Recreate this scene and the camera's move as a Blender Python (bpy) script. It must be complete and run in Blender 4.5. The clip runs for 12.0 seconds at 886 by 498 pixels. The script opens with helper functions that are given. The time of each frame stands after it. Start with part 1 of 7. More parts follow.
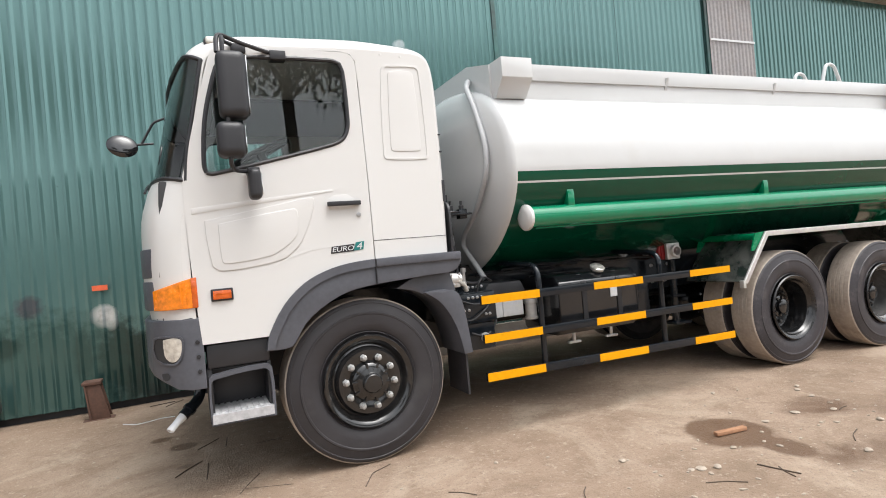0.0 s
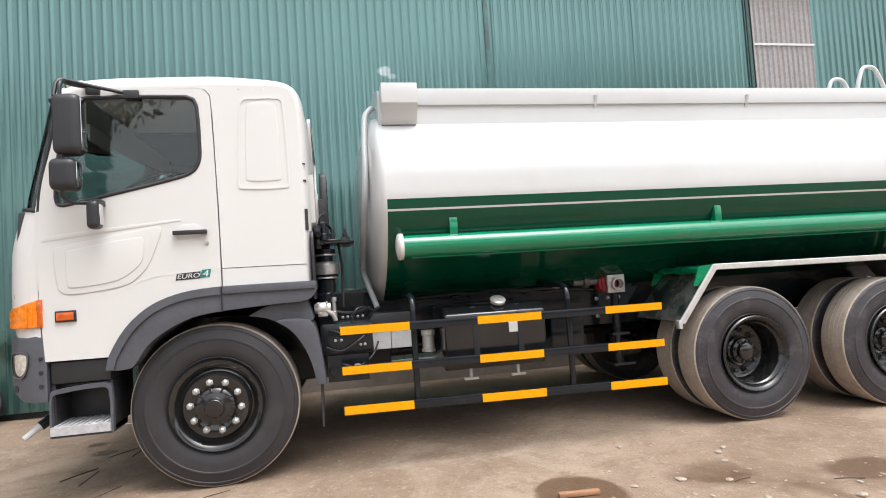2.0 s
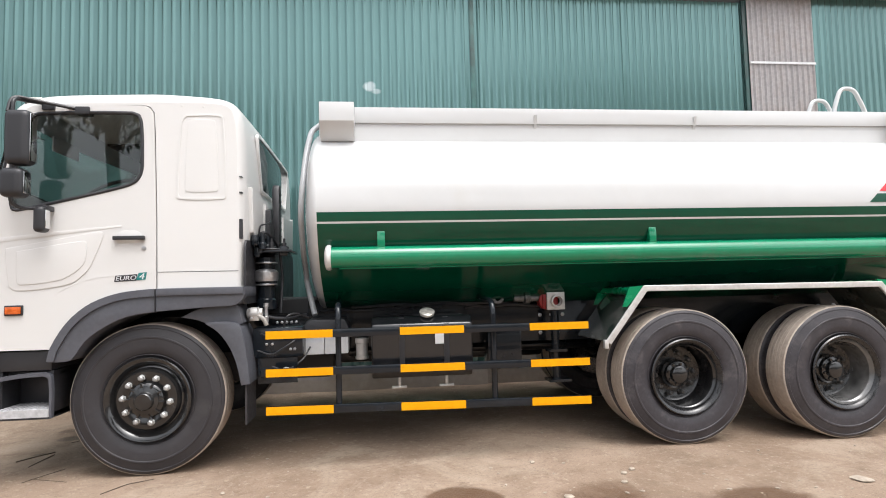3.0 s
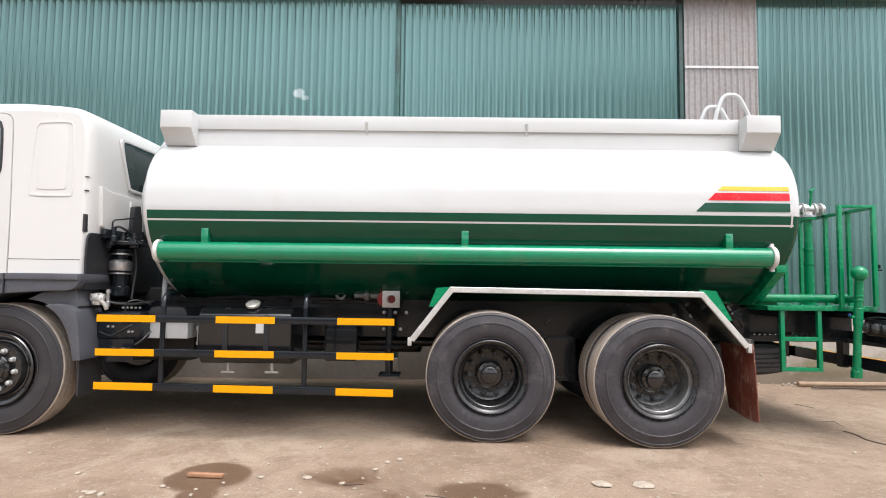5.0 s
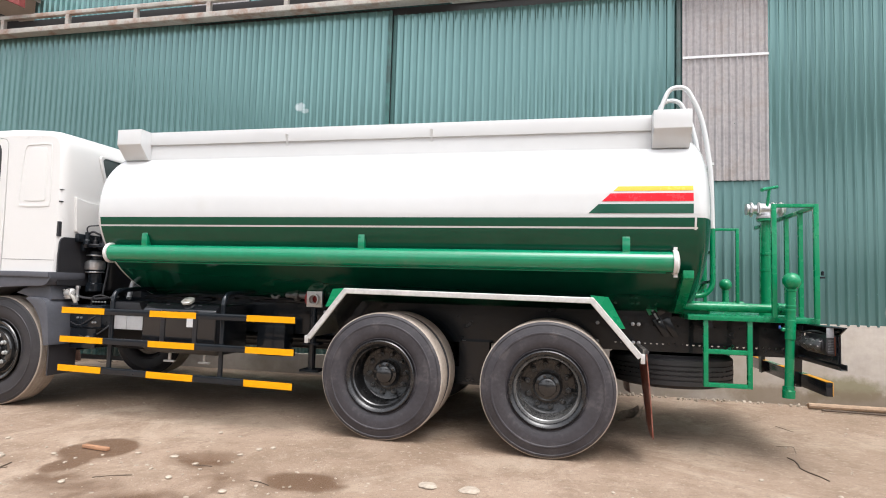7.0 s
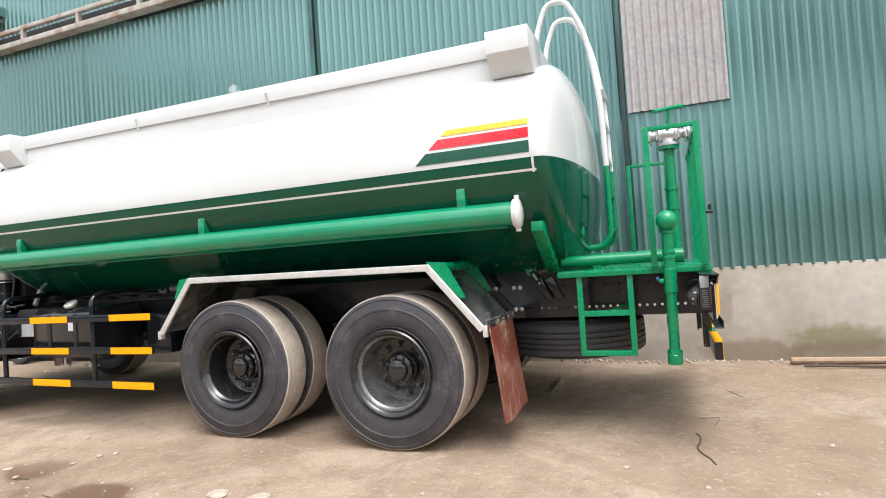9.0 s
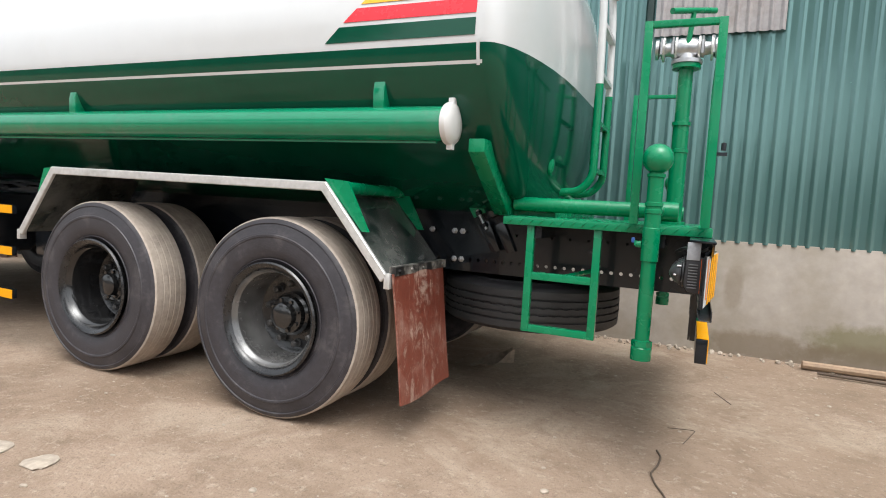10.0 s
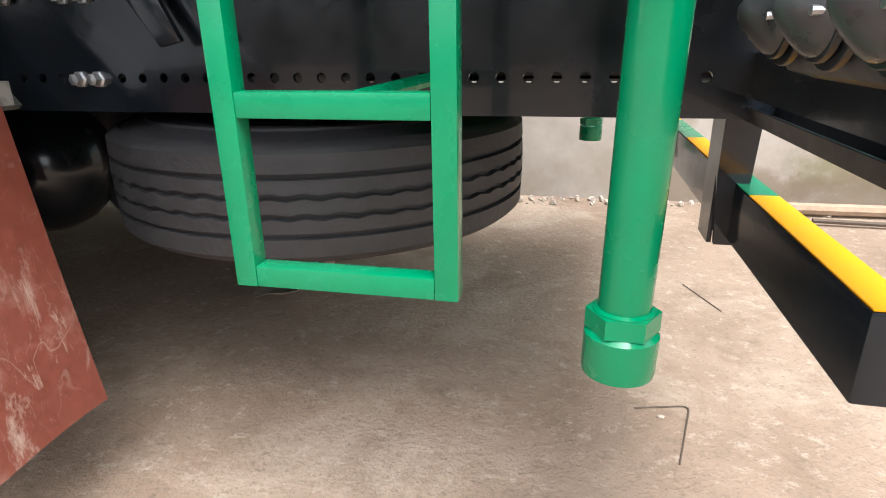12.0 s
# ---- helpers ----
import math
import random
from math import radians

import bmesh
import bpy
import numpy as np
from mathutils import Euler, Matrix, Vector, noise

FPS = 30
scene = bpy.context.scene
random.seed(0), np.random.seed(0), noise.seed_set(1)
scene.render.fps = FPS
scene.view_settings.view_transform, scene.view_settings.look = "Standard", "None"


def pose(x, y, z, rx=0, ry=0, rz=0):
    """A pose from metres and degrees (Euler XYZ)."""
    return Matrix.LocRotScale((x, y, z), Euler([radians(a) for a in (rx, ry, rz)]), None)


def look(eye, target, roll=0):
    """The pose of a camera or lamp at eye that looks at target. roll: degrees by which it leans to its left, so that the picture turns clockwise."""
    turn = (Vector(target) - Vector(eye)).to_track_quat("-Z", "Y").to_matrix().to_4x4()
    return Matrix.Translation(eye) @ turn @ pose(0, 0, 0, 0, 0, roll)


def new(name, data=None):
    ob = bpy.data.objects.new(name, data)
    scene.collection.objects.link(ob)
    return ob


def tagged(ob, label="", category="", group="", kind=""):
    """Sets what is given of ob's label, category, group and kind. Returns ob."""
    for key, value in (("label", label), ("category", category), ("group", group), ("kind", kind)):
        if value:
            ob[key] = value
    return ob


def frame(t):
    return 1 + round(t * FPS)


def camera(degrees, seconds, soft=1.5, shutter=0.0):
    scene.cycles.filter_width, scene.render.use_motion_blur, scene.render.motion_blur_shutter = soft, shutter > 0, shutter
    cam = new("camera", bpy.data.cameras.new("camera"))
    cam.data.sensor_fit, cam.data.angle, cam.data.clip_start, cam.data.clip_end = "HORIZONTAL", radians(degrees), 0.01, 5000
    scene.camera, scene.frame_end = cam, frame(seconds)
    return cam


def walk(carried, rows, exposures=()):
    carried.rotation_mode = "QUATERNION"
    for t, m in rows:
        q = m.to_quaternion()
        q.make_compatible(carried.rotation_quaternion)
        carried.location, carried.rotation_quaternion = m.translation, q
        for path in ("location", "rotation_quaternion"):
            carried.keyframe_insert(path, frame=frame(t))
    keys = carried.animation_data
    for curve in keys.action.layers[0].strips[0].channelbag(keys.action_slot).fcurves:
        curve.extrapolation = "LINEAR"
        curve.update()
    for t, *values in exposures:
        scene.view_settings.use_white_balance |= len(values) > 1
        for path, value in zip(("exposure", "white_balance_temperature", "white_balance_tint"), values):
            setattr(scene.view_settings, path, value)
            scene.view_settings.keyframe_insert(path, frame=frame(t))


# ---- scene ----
cam = camera(74.9, 12.0, soft=1.0)
PATH = [
    (0, (-0.959, -3.752, 1.354), (-0.156, -1.92, 1.349), -5.0),
    (0.5, (-0.542, -3.909, 1.33), (0.208, -2.055, 1.308), -4.4),
    (1, (-0.136, -3.932, 1.311), (0.423, -2.012, 1.3), -3.1),
    (1.5, (0.185, -4.045, 1.397), (0.664, -2.103, 1.39), -0.9),
    (2, (0.751, -4.177, 1.304), (1.137, -2.217, 1.393), -3.7),
    (2.5, (1.212, -4.322, 1.317), (1.482, -2.343, 1.418), 0.9),
    (3, (1.563, -4.46, 1.293), (1.793, -2.477, 1.419), -1.5),
    (3.5, (2.197, -4.587, 1.243), (2.339, -2.596, 1.37), -1.2),
    (5.5, (3.937, -4.867, 1.247), (3.844, -2.874, 1.389), 0.8),
    (6, (4.5, -4.892, 1.303), (4.291, -2.912, 1.489), 0.9),
    (6.2, (4.733, -4.89, 1.305), (4.484, -2.913, 1.466), 0.9),
    (6.5, (4.944, -4.846, 1.275), (4.641, -2.874, 1.423), 1.6),
    (8.5, (6.655, -4.118, 1.254), (5.857, -2.288, 1.369), -2.1),
    (9, (6.887, -3.701, 1.256), (6.17, -1.835, 1.296), -3.9),
    (9.5, (7.089, -3.154, 1.197), (6.247, -1.341, 1.122), -1.4),
    (10, (7.062, -2.588, 1.168), (6.273, -0.757, 1.012), 3.3),
    (10.5, (7.025, -2.025, 1.149), (6.324, -0.174, 0.87), 5.1),
    (11, (6.905, -1.456, 1.102), (6.376, 0.419, 0.648), -1.5),
    (11.5, (6.874, -0.993, 1.048), (6.533, 0.898, 0.496), -2.3),
    (12, (6.824, -0.629, 0.93), (6.411, 1.206, 0.251), -0.9),
]
walk(cam, [(t, look(eye, target, roll)) for t, eye, target, roll in PATH],
     exposures=[(0, 0.42, 6420, 9), (2.5, 0.48, 6400, 10), (6.5, 0.54, 6370, 11), (8.5, 0.70, 6370, 10), (9.0, 0.72, 6350, 8), (9.5, 0.62, 6350, 8),
                (10.0, 0.43, 6350, 8), (10.5, 0.58, 6330, 8), (11.0, 1.04, 6250, 8), (11.5, 1.12, 6180, 8), (12.0, 1.30, 6180, 10)])

# ---- world and light: a bright overcast day ----
SUN_EL, SUN_ROT = radians(66), radians(150)
world = bpy.data.worlds.new("overcast_sky")
scene.world = world
world.use_nodes = True
wn = world.node_tree
wn.nodes.clear()
sky = wn.nodes.new("ShaderNodeTexSky")
sky.sky_type = 'NISHITA'
sky.sun_disc = False
sky.sun_elevation, sky.sun_rotation = SUN_EL, SUN_ROT
sky.air_density, sky.dust_density, sky.ozone_density = 1.0, 6.0, 1.0
pale = wn.nodes.new("ShaderNodeHueSaturation")
pale.inputs["Saturation"].default_value = 0.25
back = wn.nodes.new("ShaderNodeBackground")
back.inputs["Strength"].default_value = 0.25
wout = wn.nodes.new("ShaderNodeOutputWorld")
wn.links.new(sky.outputs[0], pale.inputs["Color"])
wn.links.new(pale.outputs[0], back.inputs["Color"])
wn.links.new(back.outputs[0], wout.inputs["Surface"])

sun_data = bpy.data.lights.new("sun", 'SUN')
sun_data.energy, sun_data.angle, sun_data.color = 0.3, radians(40), (1.0, 0.985, 0.965)
sun = new("sun", sun_data)
sun.matrix_world = look((3 + 4.07, -7.04, 18.27), (3, 0, 0))


# ---- materials ----
def material(name, color, rough=0.5, metal=0.0, coat=0.0, vary=0.12, scale=6.0, bump=0.0, bump_scale=60.0,
             fine=40.0, dirt=None, dirt_at=0.6, dirt_scale=3.0, dirt_amount=0.5, random_tint=0.0, spec=0.5, rough_vary=0.1):
    m = bpy.data.materials.new(name)
    m.use_nodes = True
    nt = m.node_tree
    nt.nodes.clear()
    N, L = nt.nodes.new, nt.links.new
    out, bs = N("ShaderNodeOutputMaterial"), N("ShaderNodeBsdfPrincipled")
    L(bs.outputs[0], out.inputs["Surface"])
    geo = N("ShaderNodeTexCoord")
    n1, n2 = N("ShaderNodeTexNoise"), N("ShaderNodeTexNoise")
    n1.inputs["Scale"].default_value, n1.inputs["Detail"].default_value = scale, 6
    n2.inputs["Scale"].default_value, n2.inputs["Detail"].default_value = fine, 4
    L(geo.outputs["Object"], n1.inputs["Vector"])
    L(geo.outputs["Object"], n2.inputs["Vector"])
    add = N("ShaderNodeMath")
    add.operation = 'ADD'
    L(n1.outputs["Fac"], add.inputs[0])
    L(n2.outputs["Fac"], add.inputs[1])
    val = N("ShaderNodeMapRange")
    val.inputs["From Min"].default_value, val.inputs["From Max"].default_value = 0.6, 1.4
    val.inputs["To Min"].default_value, val.inputs["To Max"].default_value = 1 - vary, 1 + vary
    L(add.outputs[0], val.inputs["Value"])
    hsv = N("ShaderNodeHueSaturation")
    hsv.inputs["Color"].default_value = (*color, 1)
    L(val.outputs[0], hsv.inputs["Value"])
    col = hsv.outputs[0]
    if random_tint:
        info, rr, mul = N("ShaderNodeObjectInfo"), N("ShaderNodeMapRange"), N("ShaderNodeHueSaturation")
        rr.inputs["To Min"].default_value, rr.inputs["To Max"].default_value = 1 - random_tint, 1 + random_tint
        L(info.outputs["Random"], rr.inputs["Value"])
        L(rr.outputs[0], mul.inputs["Value"])
        L(col, mul.inputs["Color"])
        col = mul.outputs[0]
    if dirt:
        n3, ramp, mix = N("ShaderNodeTexNoise"), N("ShaderNodeMapRange"), N("ShaderNodeMix")
        n3.inputs["Scale"].default_value, n3.inputs["Detail"].default_value, n3.inputs["Roughness"].default_value = dirt_scale, 8, 0.65
        L(geo.outputs["Object"], n3.inputs["Vector"])
        ramp.inputs["From Min"].default_value, ramp.inputs["From Max"].default_value = dirt_at - 0.08, dirt_at + 0.1
        ramp.inputs["To Max"].default_value = dirt_amount
        L(n3.outputs["Fac"], ramp.inputs["Value"])
        mix.data_type = 'RGBA'
        L(ramp.outputs[0], mix.inputs["Factor"])
        L(col, mix.inputs["A"])
        mix.inputs["B"].default_value = (*dirt, 1)
        col = mix.outputs["Result"]
    L(col, bs.inputs["Base Color"])
    rv = N("ShaderNodeMapRange")
    rv.inputs["From Min"].default_value, rv.inputs["From Max"].default_value = 0.6, 1.4
    rv.inputs["To Min"].default_value, rv.inputs["To Max"].default_value = max(0.02, rough - rough_vary), min(1, rough + rough_vary)
    L(add.outputs[0], rv.inputs["Value"])
    L(rv.outputs[0], bs.inputs["Roughness"])
    bs.inputs["Metallic"].default_value = metal
    bs.inputs["Coat Weight"].default_value = coat
    bs.inputs["Coat Roughness"].default_value = 0.06
    bs.inputs["Specular IOR Level"].default_value = spec
    if bump:
        b, n4 = N("ShaderNodeBump"), N("ShaderNodeTexNoise")
        n4.inputs["Scale"].default_value, n4.inputs["Detail"].default_value = bump_scale, 6
        L(geo.outputs["Object"], n4.inputs["Vector"])
        b.inputs["Strength"].default_value, b.inputs["Distance"].default_value = 1.0, bump
        L(n4.outputs["Fac"], b.inputs["Height"])
        L(b.outputs[0], bs.inputs["Normal"])
    return m


WHITE = material("white_paint", (0.625, 0.617, 0.602), 0.3, coat=0.2, vary=0.006, scale=1.0, fine=4, rough_vary=0.01)
TANKWHITE = material("tank_white_paint", (0.565, 0.572, 0.572), 0.2, coat=0.4, vary=0.02, scale=1.2, fine=8, bump=0.0018, bump_scale=2.2, rough_vary=0.02, dirt=(0.5, 0.48, 0.43), dirt_at=0.66, dirt_amount=0.25, dirt_scale=2.5)
GREEN = material("green_paint", (0.0016, 0.060, 0.0325), 0.12, coat=0.15, spec=0.35, vary=0.1, scale=2.0, fine=10, bump=0.0014, bump_scale=3.0, rough_vary=0.03)
TUBEGREEN = material("bright_green_paint", (0.004, 0.20, 0.095), 0.18, coat=0.5, vary=0.1, scale=3.0, fine=14, bump=0.001, bump_scale=6.0, rough_vary=0.04, dirt=(0.10, 0.16, 0.12), dirt_at=0.64, dirt_amount=0.4, dirt_scale=4)
GREENROUGH = material("brushed_green_paint", (0.0018, 0.20, 0.082), 0.26, coat=0.2, spec=0.35, vary=0.09, scale=5, fine=14, bump=0.001, bump_scale=22, dirt=(0.06, 0.19, 0.11), dirt_at=0.66, dirt_amount=0.25)
BLACK = material("black_chassis_paint", (0.0085, 0.0115, 0.0155), 0.2, coat=0.25, vary=0.3, scale=3, fine=12, bump=0.0012, bump_scale=12, dirt=(0.024, 0.026, 0.028), dirt_at=0.64, dirt_amount=0.25, spec=0.38, dirt_scale=1.6)
TANKBLACK = material("glossy_black_paint", (0.0095, 0.0105, 0.0125), 0.2, coat=0.6, vary=0.2, scale=4, fine=10, dirt=(0.05, 0.049, 0.047), dirt_at=0.64, dirt_amount=0.3, dirt_scale=2.5)
PLASTIC = material("dark_grey_plastic", (0.080, 0.083, 0.097), 0.45, vary=0.15, scale=8, bump=0.0004, bump_scale=300, dirt=(0.16, 0.15, 0.13), dirt_at=0.66, dirt_amount=0.3)
MIRRORBLACK = material("mirror_housing_plastic", (0.022, 0.022, 0.025), 0.42, vary=0.1)
GLOSSBLACK = material("glossy_black_mirror", (0.01, 0.01, 0.011), 0.07, vary=0.1, rough_vary=0.02, spec=0.9)
RUBBER = material("tyre_rubber", (0.028, 0.026, 0.029), 0.55, vary=0.2, scale=9, bump=0.0008, bump_scale=120, dirt=(0.07, 0.066, 0.062), dirt_at=0.60, dirt_amount=0.3, dirt_scale=4)
RUBBERDUSTY = material("dusty_tyre_rubber", (0.035, 0.032, 0.037), 0.5, vary=0.35, scale=5, bump=0.0012, bump_scale=90, dirt=(0.16, 0.145, 0.135), dirt_at=0.62, dirt_amount=0.4, dirt_scale=5)
TREAD = material("dusty_tread", (0.40, 0.34, 0.285), 0.9, vary=0.18, scale=12, bump=0.003, bump_scale=45, dirt=(0.16, 0.13, 0.11), dirt_at=0.62, dirt_amount=0.5, dirt_scale=7)
TREADCLEAN = material("dark_tread", (0.028, 0.028, 0.029), 0.6, vary=0.25, scale=12, bump=0.002, bump_scale=70)
RIM = material("black_rim_paint", (0.012, 0.012, 0.0125), 0.18, vary=0.25, scale=14, dirt=(0.06, 0.058, 0.056), dirt_at=0.62, dirt_amount=0.3, dirt_scale=9, coat=0.6)
REARRIM = material("worn_rear_rim", (0.0115, 0.0115, 0.0125), 0.28, vary=0.35, scale=9, dirt=(0.08, 0.076, 0.072), dirt_at=0.64, dirt_amount=0.4, dirt_scale=11, coat=0.3)
# rear barrel coloured paler, with dark patches, to imitate a glossy ground reflection
SHEENRIM = material("pale_sheen_rim", (0.12, 0.118, 0.115), 0.22, vary=0.35, scale=6, dirt=(0.02, 0.02, 0.02), dirt_at=0.55, dirt_amount=0.7, dirt_scale=5, coat=0.8, spec=0.8, bump=0.001, bump_scale=20)
STEEL = material("bright_steel", (0.50, 0.50, 0.51), 0.36, metal=0.9, vary=0.2, scale=30, dirt=(0.3, 0.28, 0.25), dirt_at=0.6)
GRIMY = material("grimy_cast_steel", (0.20, 0.20, 0.205), 0.42, metal=0.6, vary=0.35, scale=25, dirt=(0.05, 0.048, 0.045), dirt_at=0.52, dirt_amount=0.7, dirt_scale=14)
ALU = material("aluminium_trim", (0.62, 0.61, 0.59), 0.42, metal=0.55, vary=0.12, scale=20, dirt=(0.35, 0.33, 0.3), dirt_at=0.64, dirt_amount=0.5)
AMBER = material("amber_lens", (0.82, 0.225, 0.01), 0.2, coat=0.6, vary=0.25, scale=40)
DEEPORANGE = material("deep_orange_lens", (0.55, 0.10, 0.012), 0.2, coat=0.5, vary=0.2, scale=40)
REDPAINT = material("red_paint", (0.33, 0.02, 0.02), 0.4, vary=0.2, dirt=(0.1, 0.06, 0.05), dirt_at=0.58)
REDSTRIPE = material("red_stripe_film", (0.66, 0.012, 0.025), 0.25, coat=0.4, vary=0.04)
YELLOW = material("yellow_reflective_film", (0.74, 0.325, 0.002), 0.45, vary=0.08, scale=30, spec=0.15)
YELLOWSTRIPE = material("yellow_stripe_film", (0.80, 0.42, 0.012), 0.25, coat=0.4, vary=0.04)
# grey dirt is dust smears and also lightens the panel like mirrored sky
MUDPANEL = material("glossy_dark_panel", (0.012, 0.020, 0.018), 0.1, spec=1.0, vary=0.4, scale=6, dirt=(0.22, 0.215, 0.20), dirt_at=0.50, dirt_amount=0.45, dirt_scale=3.2, coat=0.4, bump=0.002, bump_scale=8, rough_vary=0.1)
DARKIN = material("dark_interior", (0.03, 0.03, 0.032), 0.7, vary=0.2)
SEATCLOTH = material("grey_seat_cloth", (0.19, 0.19, 0.20), 0.85, vary=0.2, scale=20)
SHEET = material("teal_roofing_sheet", (0.116, 0.222, 0.214), 0.17, metal=0.46, coat=0.25, vary=0.03, scale=0.5, fine=2, dirt=(0.07, 0.17, 0.16), dirt_at=0.6, dirt_amount=0.12, dirt_scale=0.5, random_tint=0.07, rough_vary=0.04)
SHEETLOW = material("dark_teal_sheet", (0.028, 0.105, 0.095), 0.45, vary=0.15, scale=1.5, fine=9, dirt=(0.009, 0.014, 0.013), dirt_at=0.5, dirt_amount=0.8, dirt_scale=0.9, random_tint=0.08)
GREYSHEET = material("clear_skylight_sheet", (0.33, 0.31, 0.31), 0.4, vary=0.25, scale=3, fine=20, dirt=(0.2, 0.16, 0.13), dirt_at=0.58, dirt_amount=0.5)
PLINTH = material("cement_render", (0.37, 0.33, 0.29), 0.9, vary=0.15, scale=1.2, fine=14, bump=0.0015, bump_scale=14, dirt=(0.22, 0.185, 0.13), dirt_at=0.56, dirt_amount=0.6, dirt_scale=0.9)
RUSTED = material("rusty_steel", (0.10, 0.052, 0.036), 0.8, vary=0.35, scale=15, bump=0.002, bump_scale=50)
GREYSTEEL = material("pale_grey_steel", (0.36, 0.34, 0.31), 0.6, vary=0.2, scale=6, dirt=(0.22, 0.10, 0.05), dirt_at=0.55, dirt_amount=0.7, dirt_scale=4)
REDBEAM = material("red_oxide_steel", (0.26, 0.055, 0.05), 0.6, vary=0.15)
WOOD = material("weathered_wood", (0.30, 0.21, 0.14), 0.85, vary=0.25, scale=14, bump=0.002, bump_scale=60)
TWIG = material("dark_twig", (0.08, 0.057, 0.04), 0.85, vary=0.3, scale=30)
STONE = material("pale_stone", (0.36, 0.305, 0.245), 0.9, vary=0.25, scale=20, bump=0.003, bump_scale=60)
LEAFDRY = material("dry_leaf", (0.27, 0.215, 0.165), 0.85, vary=0.45, scale=14)
PAPER = material("white_label", (0.62, 0.63, 0.64), 0.5, vary=0.08)
BARK = material("bark", (0.10, 0.075, 0.055), 0.9, vary=0.3, scale=15, bump=0.01, bump_scale=20)
LEAF = material("green_leaves", (0.035, 0.075, 0.018), 0.55, vary=0.4, scale=3)


def scuffed_material(name, color, scuff, rough=0.42):
    """Rubber sheet with fine curved scratches and rubbed patches."""
    m = material(name, color, rough, vary=0.22, scale=5, bump=0.0025, bump_scale=16, dirt=scuff, dirt_at=0.62, dirt_amount=0.28, dirt_scale=5, rough_vary=0.15)
    nt = m.node_tree
    N, L = nt.nodes.new, nt.links.new
    bs = [n for n in nt.nodes if n.type == 'BSDF_PRINCIPLED'][0]
    tc, base = N("ShaderNodeTexCoord"), bs.inputs["Base Color"].links[0].from_socket
    for scale, dist, width, amount, stretch in ((6, 0.8, 0.012, 0.22, (1, 1, 0.45)), (11, 0.5, 0.014, 0.2, (1, 1.8, 0.8))):
        mp, n, sb, ab, rg = N("ShaderNodeMapping"), N("ShaderNodeTexNoise"), N("ShaderNodeMath"), N("ShaderNodeMath"), N("ShaderNodeMapRange")
        mp.inputs["Scale"].default_value = stretch
        n.inputs["Scale"].default_value, n.inputs["Detail"].default_value, n.inputs["Distortion"].default_value = scale, 3, dist
        gate, gr, mul, mix = N("ShaderNodeTexNoise"), N("ShaderNodeMapRange"), N("ShaderNodeMath"), N("ShaderNodeMix")
        gate.inputs["Scale"].default_value = scale * 0.45
        L(tc.outputs["Object"], mp.inputs["Vector"])
        L(mp.outputs[0], n.inputs["Vector"])
        L(tc.outputs["Object"], gate.inputs["Vector"])
        sb.operation, ab.operation, mul.operation = 'SUBTRACT', 'ABSOLUTE', 'MULTIPLY'
        sb.inputs[1].default_value = 0.5
        L(n.outputs["Fac"], sb.inputs[0])
        L(sb.outputs[0], ab.inputs[0])
        rg.inputs["From Max"].default_value, rg.inputs["To Min"].default_value, rg.inputs["To Max"].default_value = width, amount, 0
        L(ab.outputs[0], rg.inputs["Value"])
        gr.inputs["From Min"].default_value, gr.inputs["From Max"].default_value = 0.46, 0.58
        L(gate.outputs["Fac"], gr.inputs["Value"])
        L(rg.outputs[0], mul.inputs[0])
        L(gr.outputs[0], mul.inputs[1])
        mix.data_type = 'RGBA'
        L(mul.outputs[0], mix.inputs["Factor"])
        L(base, mix.inputs["A"])
        mix.inputs["B"].default_value = (*scuff, 1)
        base = mix.outputs["Result"]
    # crisp rubbed patches
    for scale, low, amount, stretch in ((4.5, 0.545, 0.62, (1, 1.5, 0.8)), (11, 0.575, 0.55, (1, 1.7, 0.5))):
        mp, n, rg, mix = N("ShaderNodeMapping"), N("ShaderNodeTexNoise"), N("ShaderNodeMapRange"), N("ShaderNodeMix")
        mp.inputs["Scale"].default_value = stretch
        n.inputs["Scale"].default_value, n.inputs["Detail"].default_value, n.inputs["Distortion"].default_value = scale, 11, 0.5
        n.inputs["Roughness"].default_value = 0.74
        L(tc.outputs["Object"], mp.inputs["Vector"])
        L(mp.outputs[0], n.inputs["Vector"])
        rg.inputs["From Min"].default_value, rg.inputs["From Max"].default_value, rg.inputs["To Max"].default_value = low, low + 0.09, amount
        L(n.outputs["Fac"], rg.inputs["Value"])
        mix.data_type = 'RGBA'
        L(rg.outputs[0], mix.inputs["Factor"])
        L(base, mix.inputs["A"])
        mix.inputs["B"].default_value = (*scuff, 1)
        base = mix.outputs["Result"]
    L(base, bs.inputs["Base Color"])
    return m


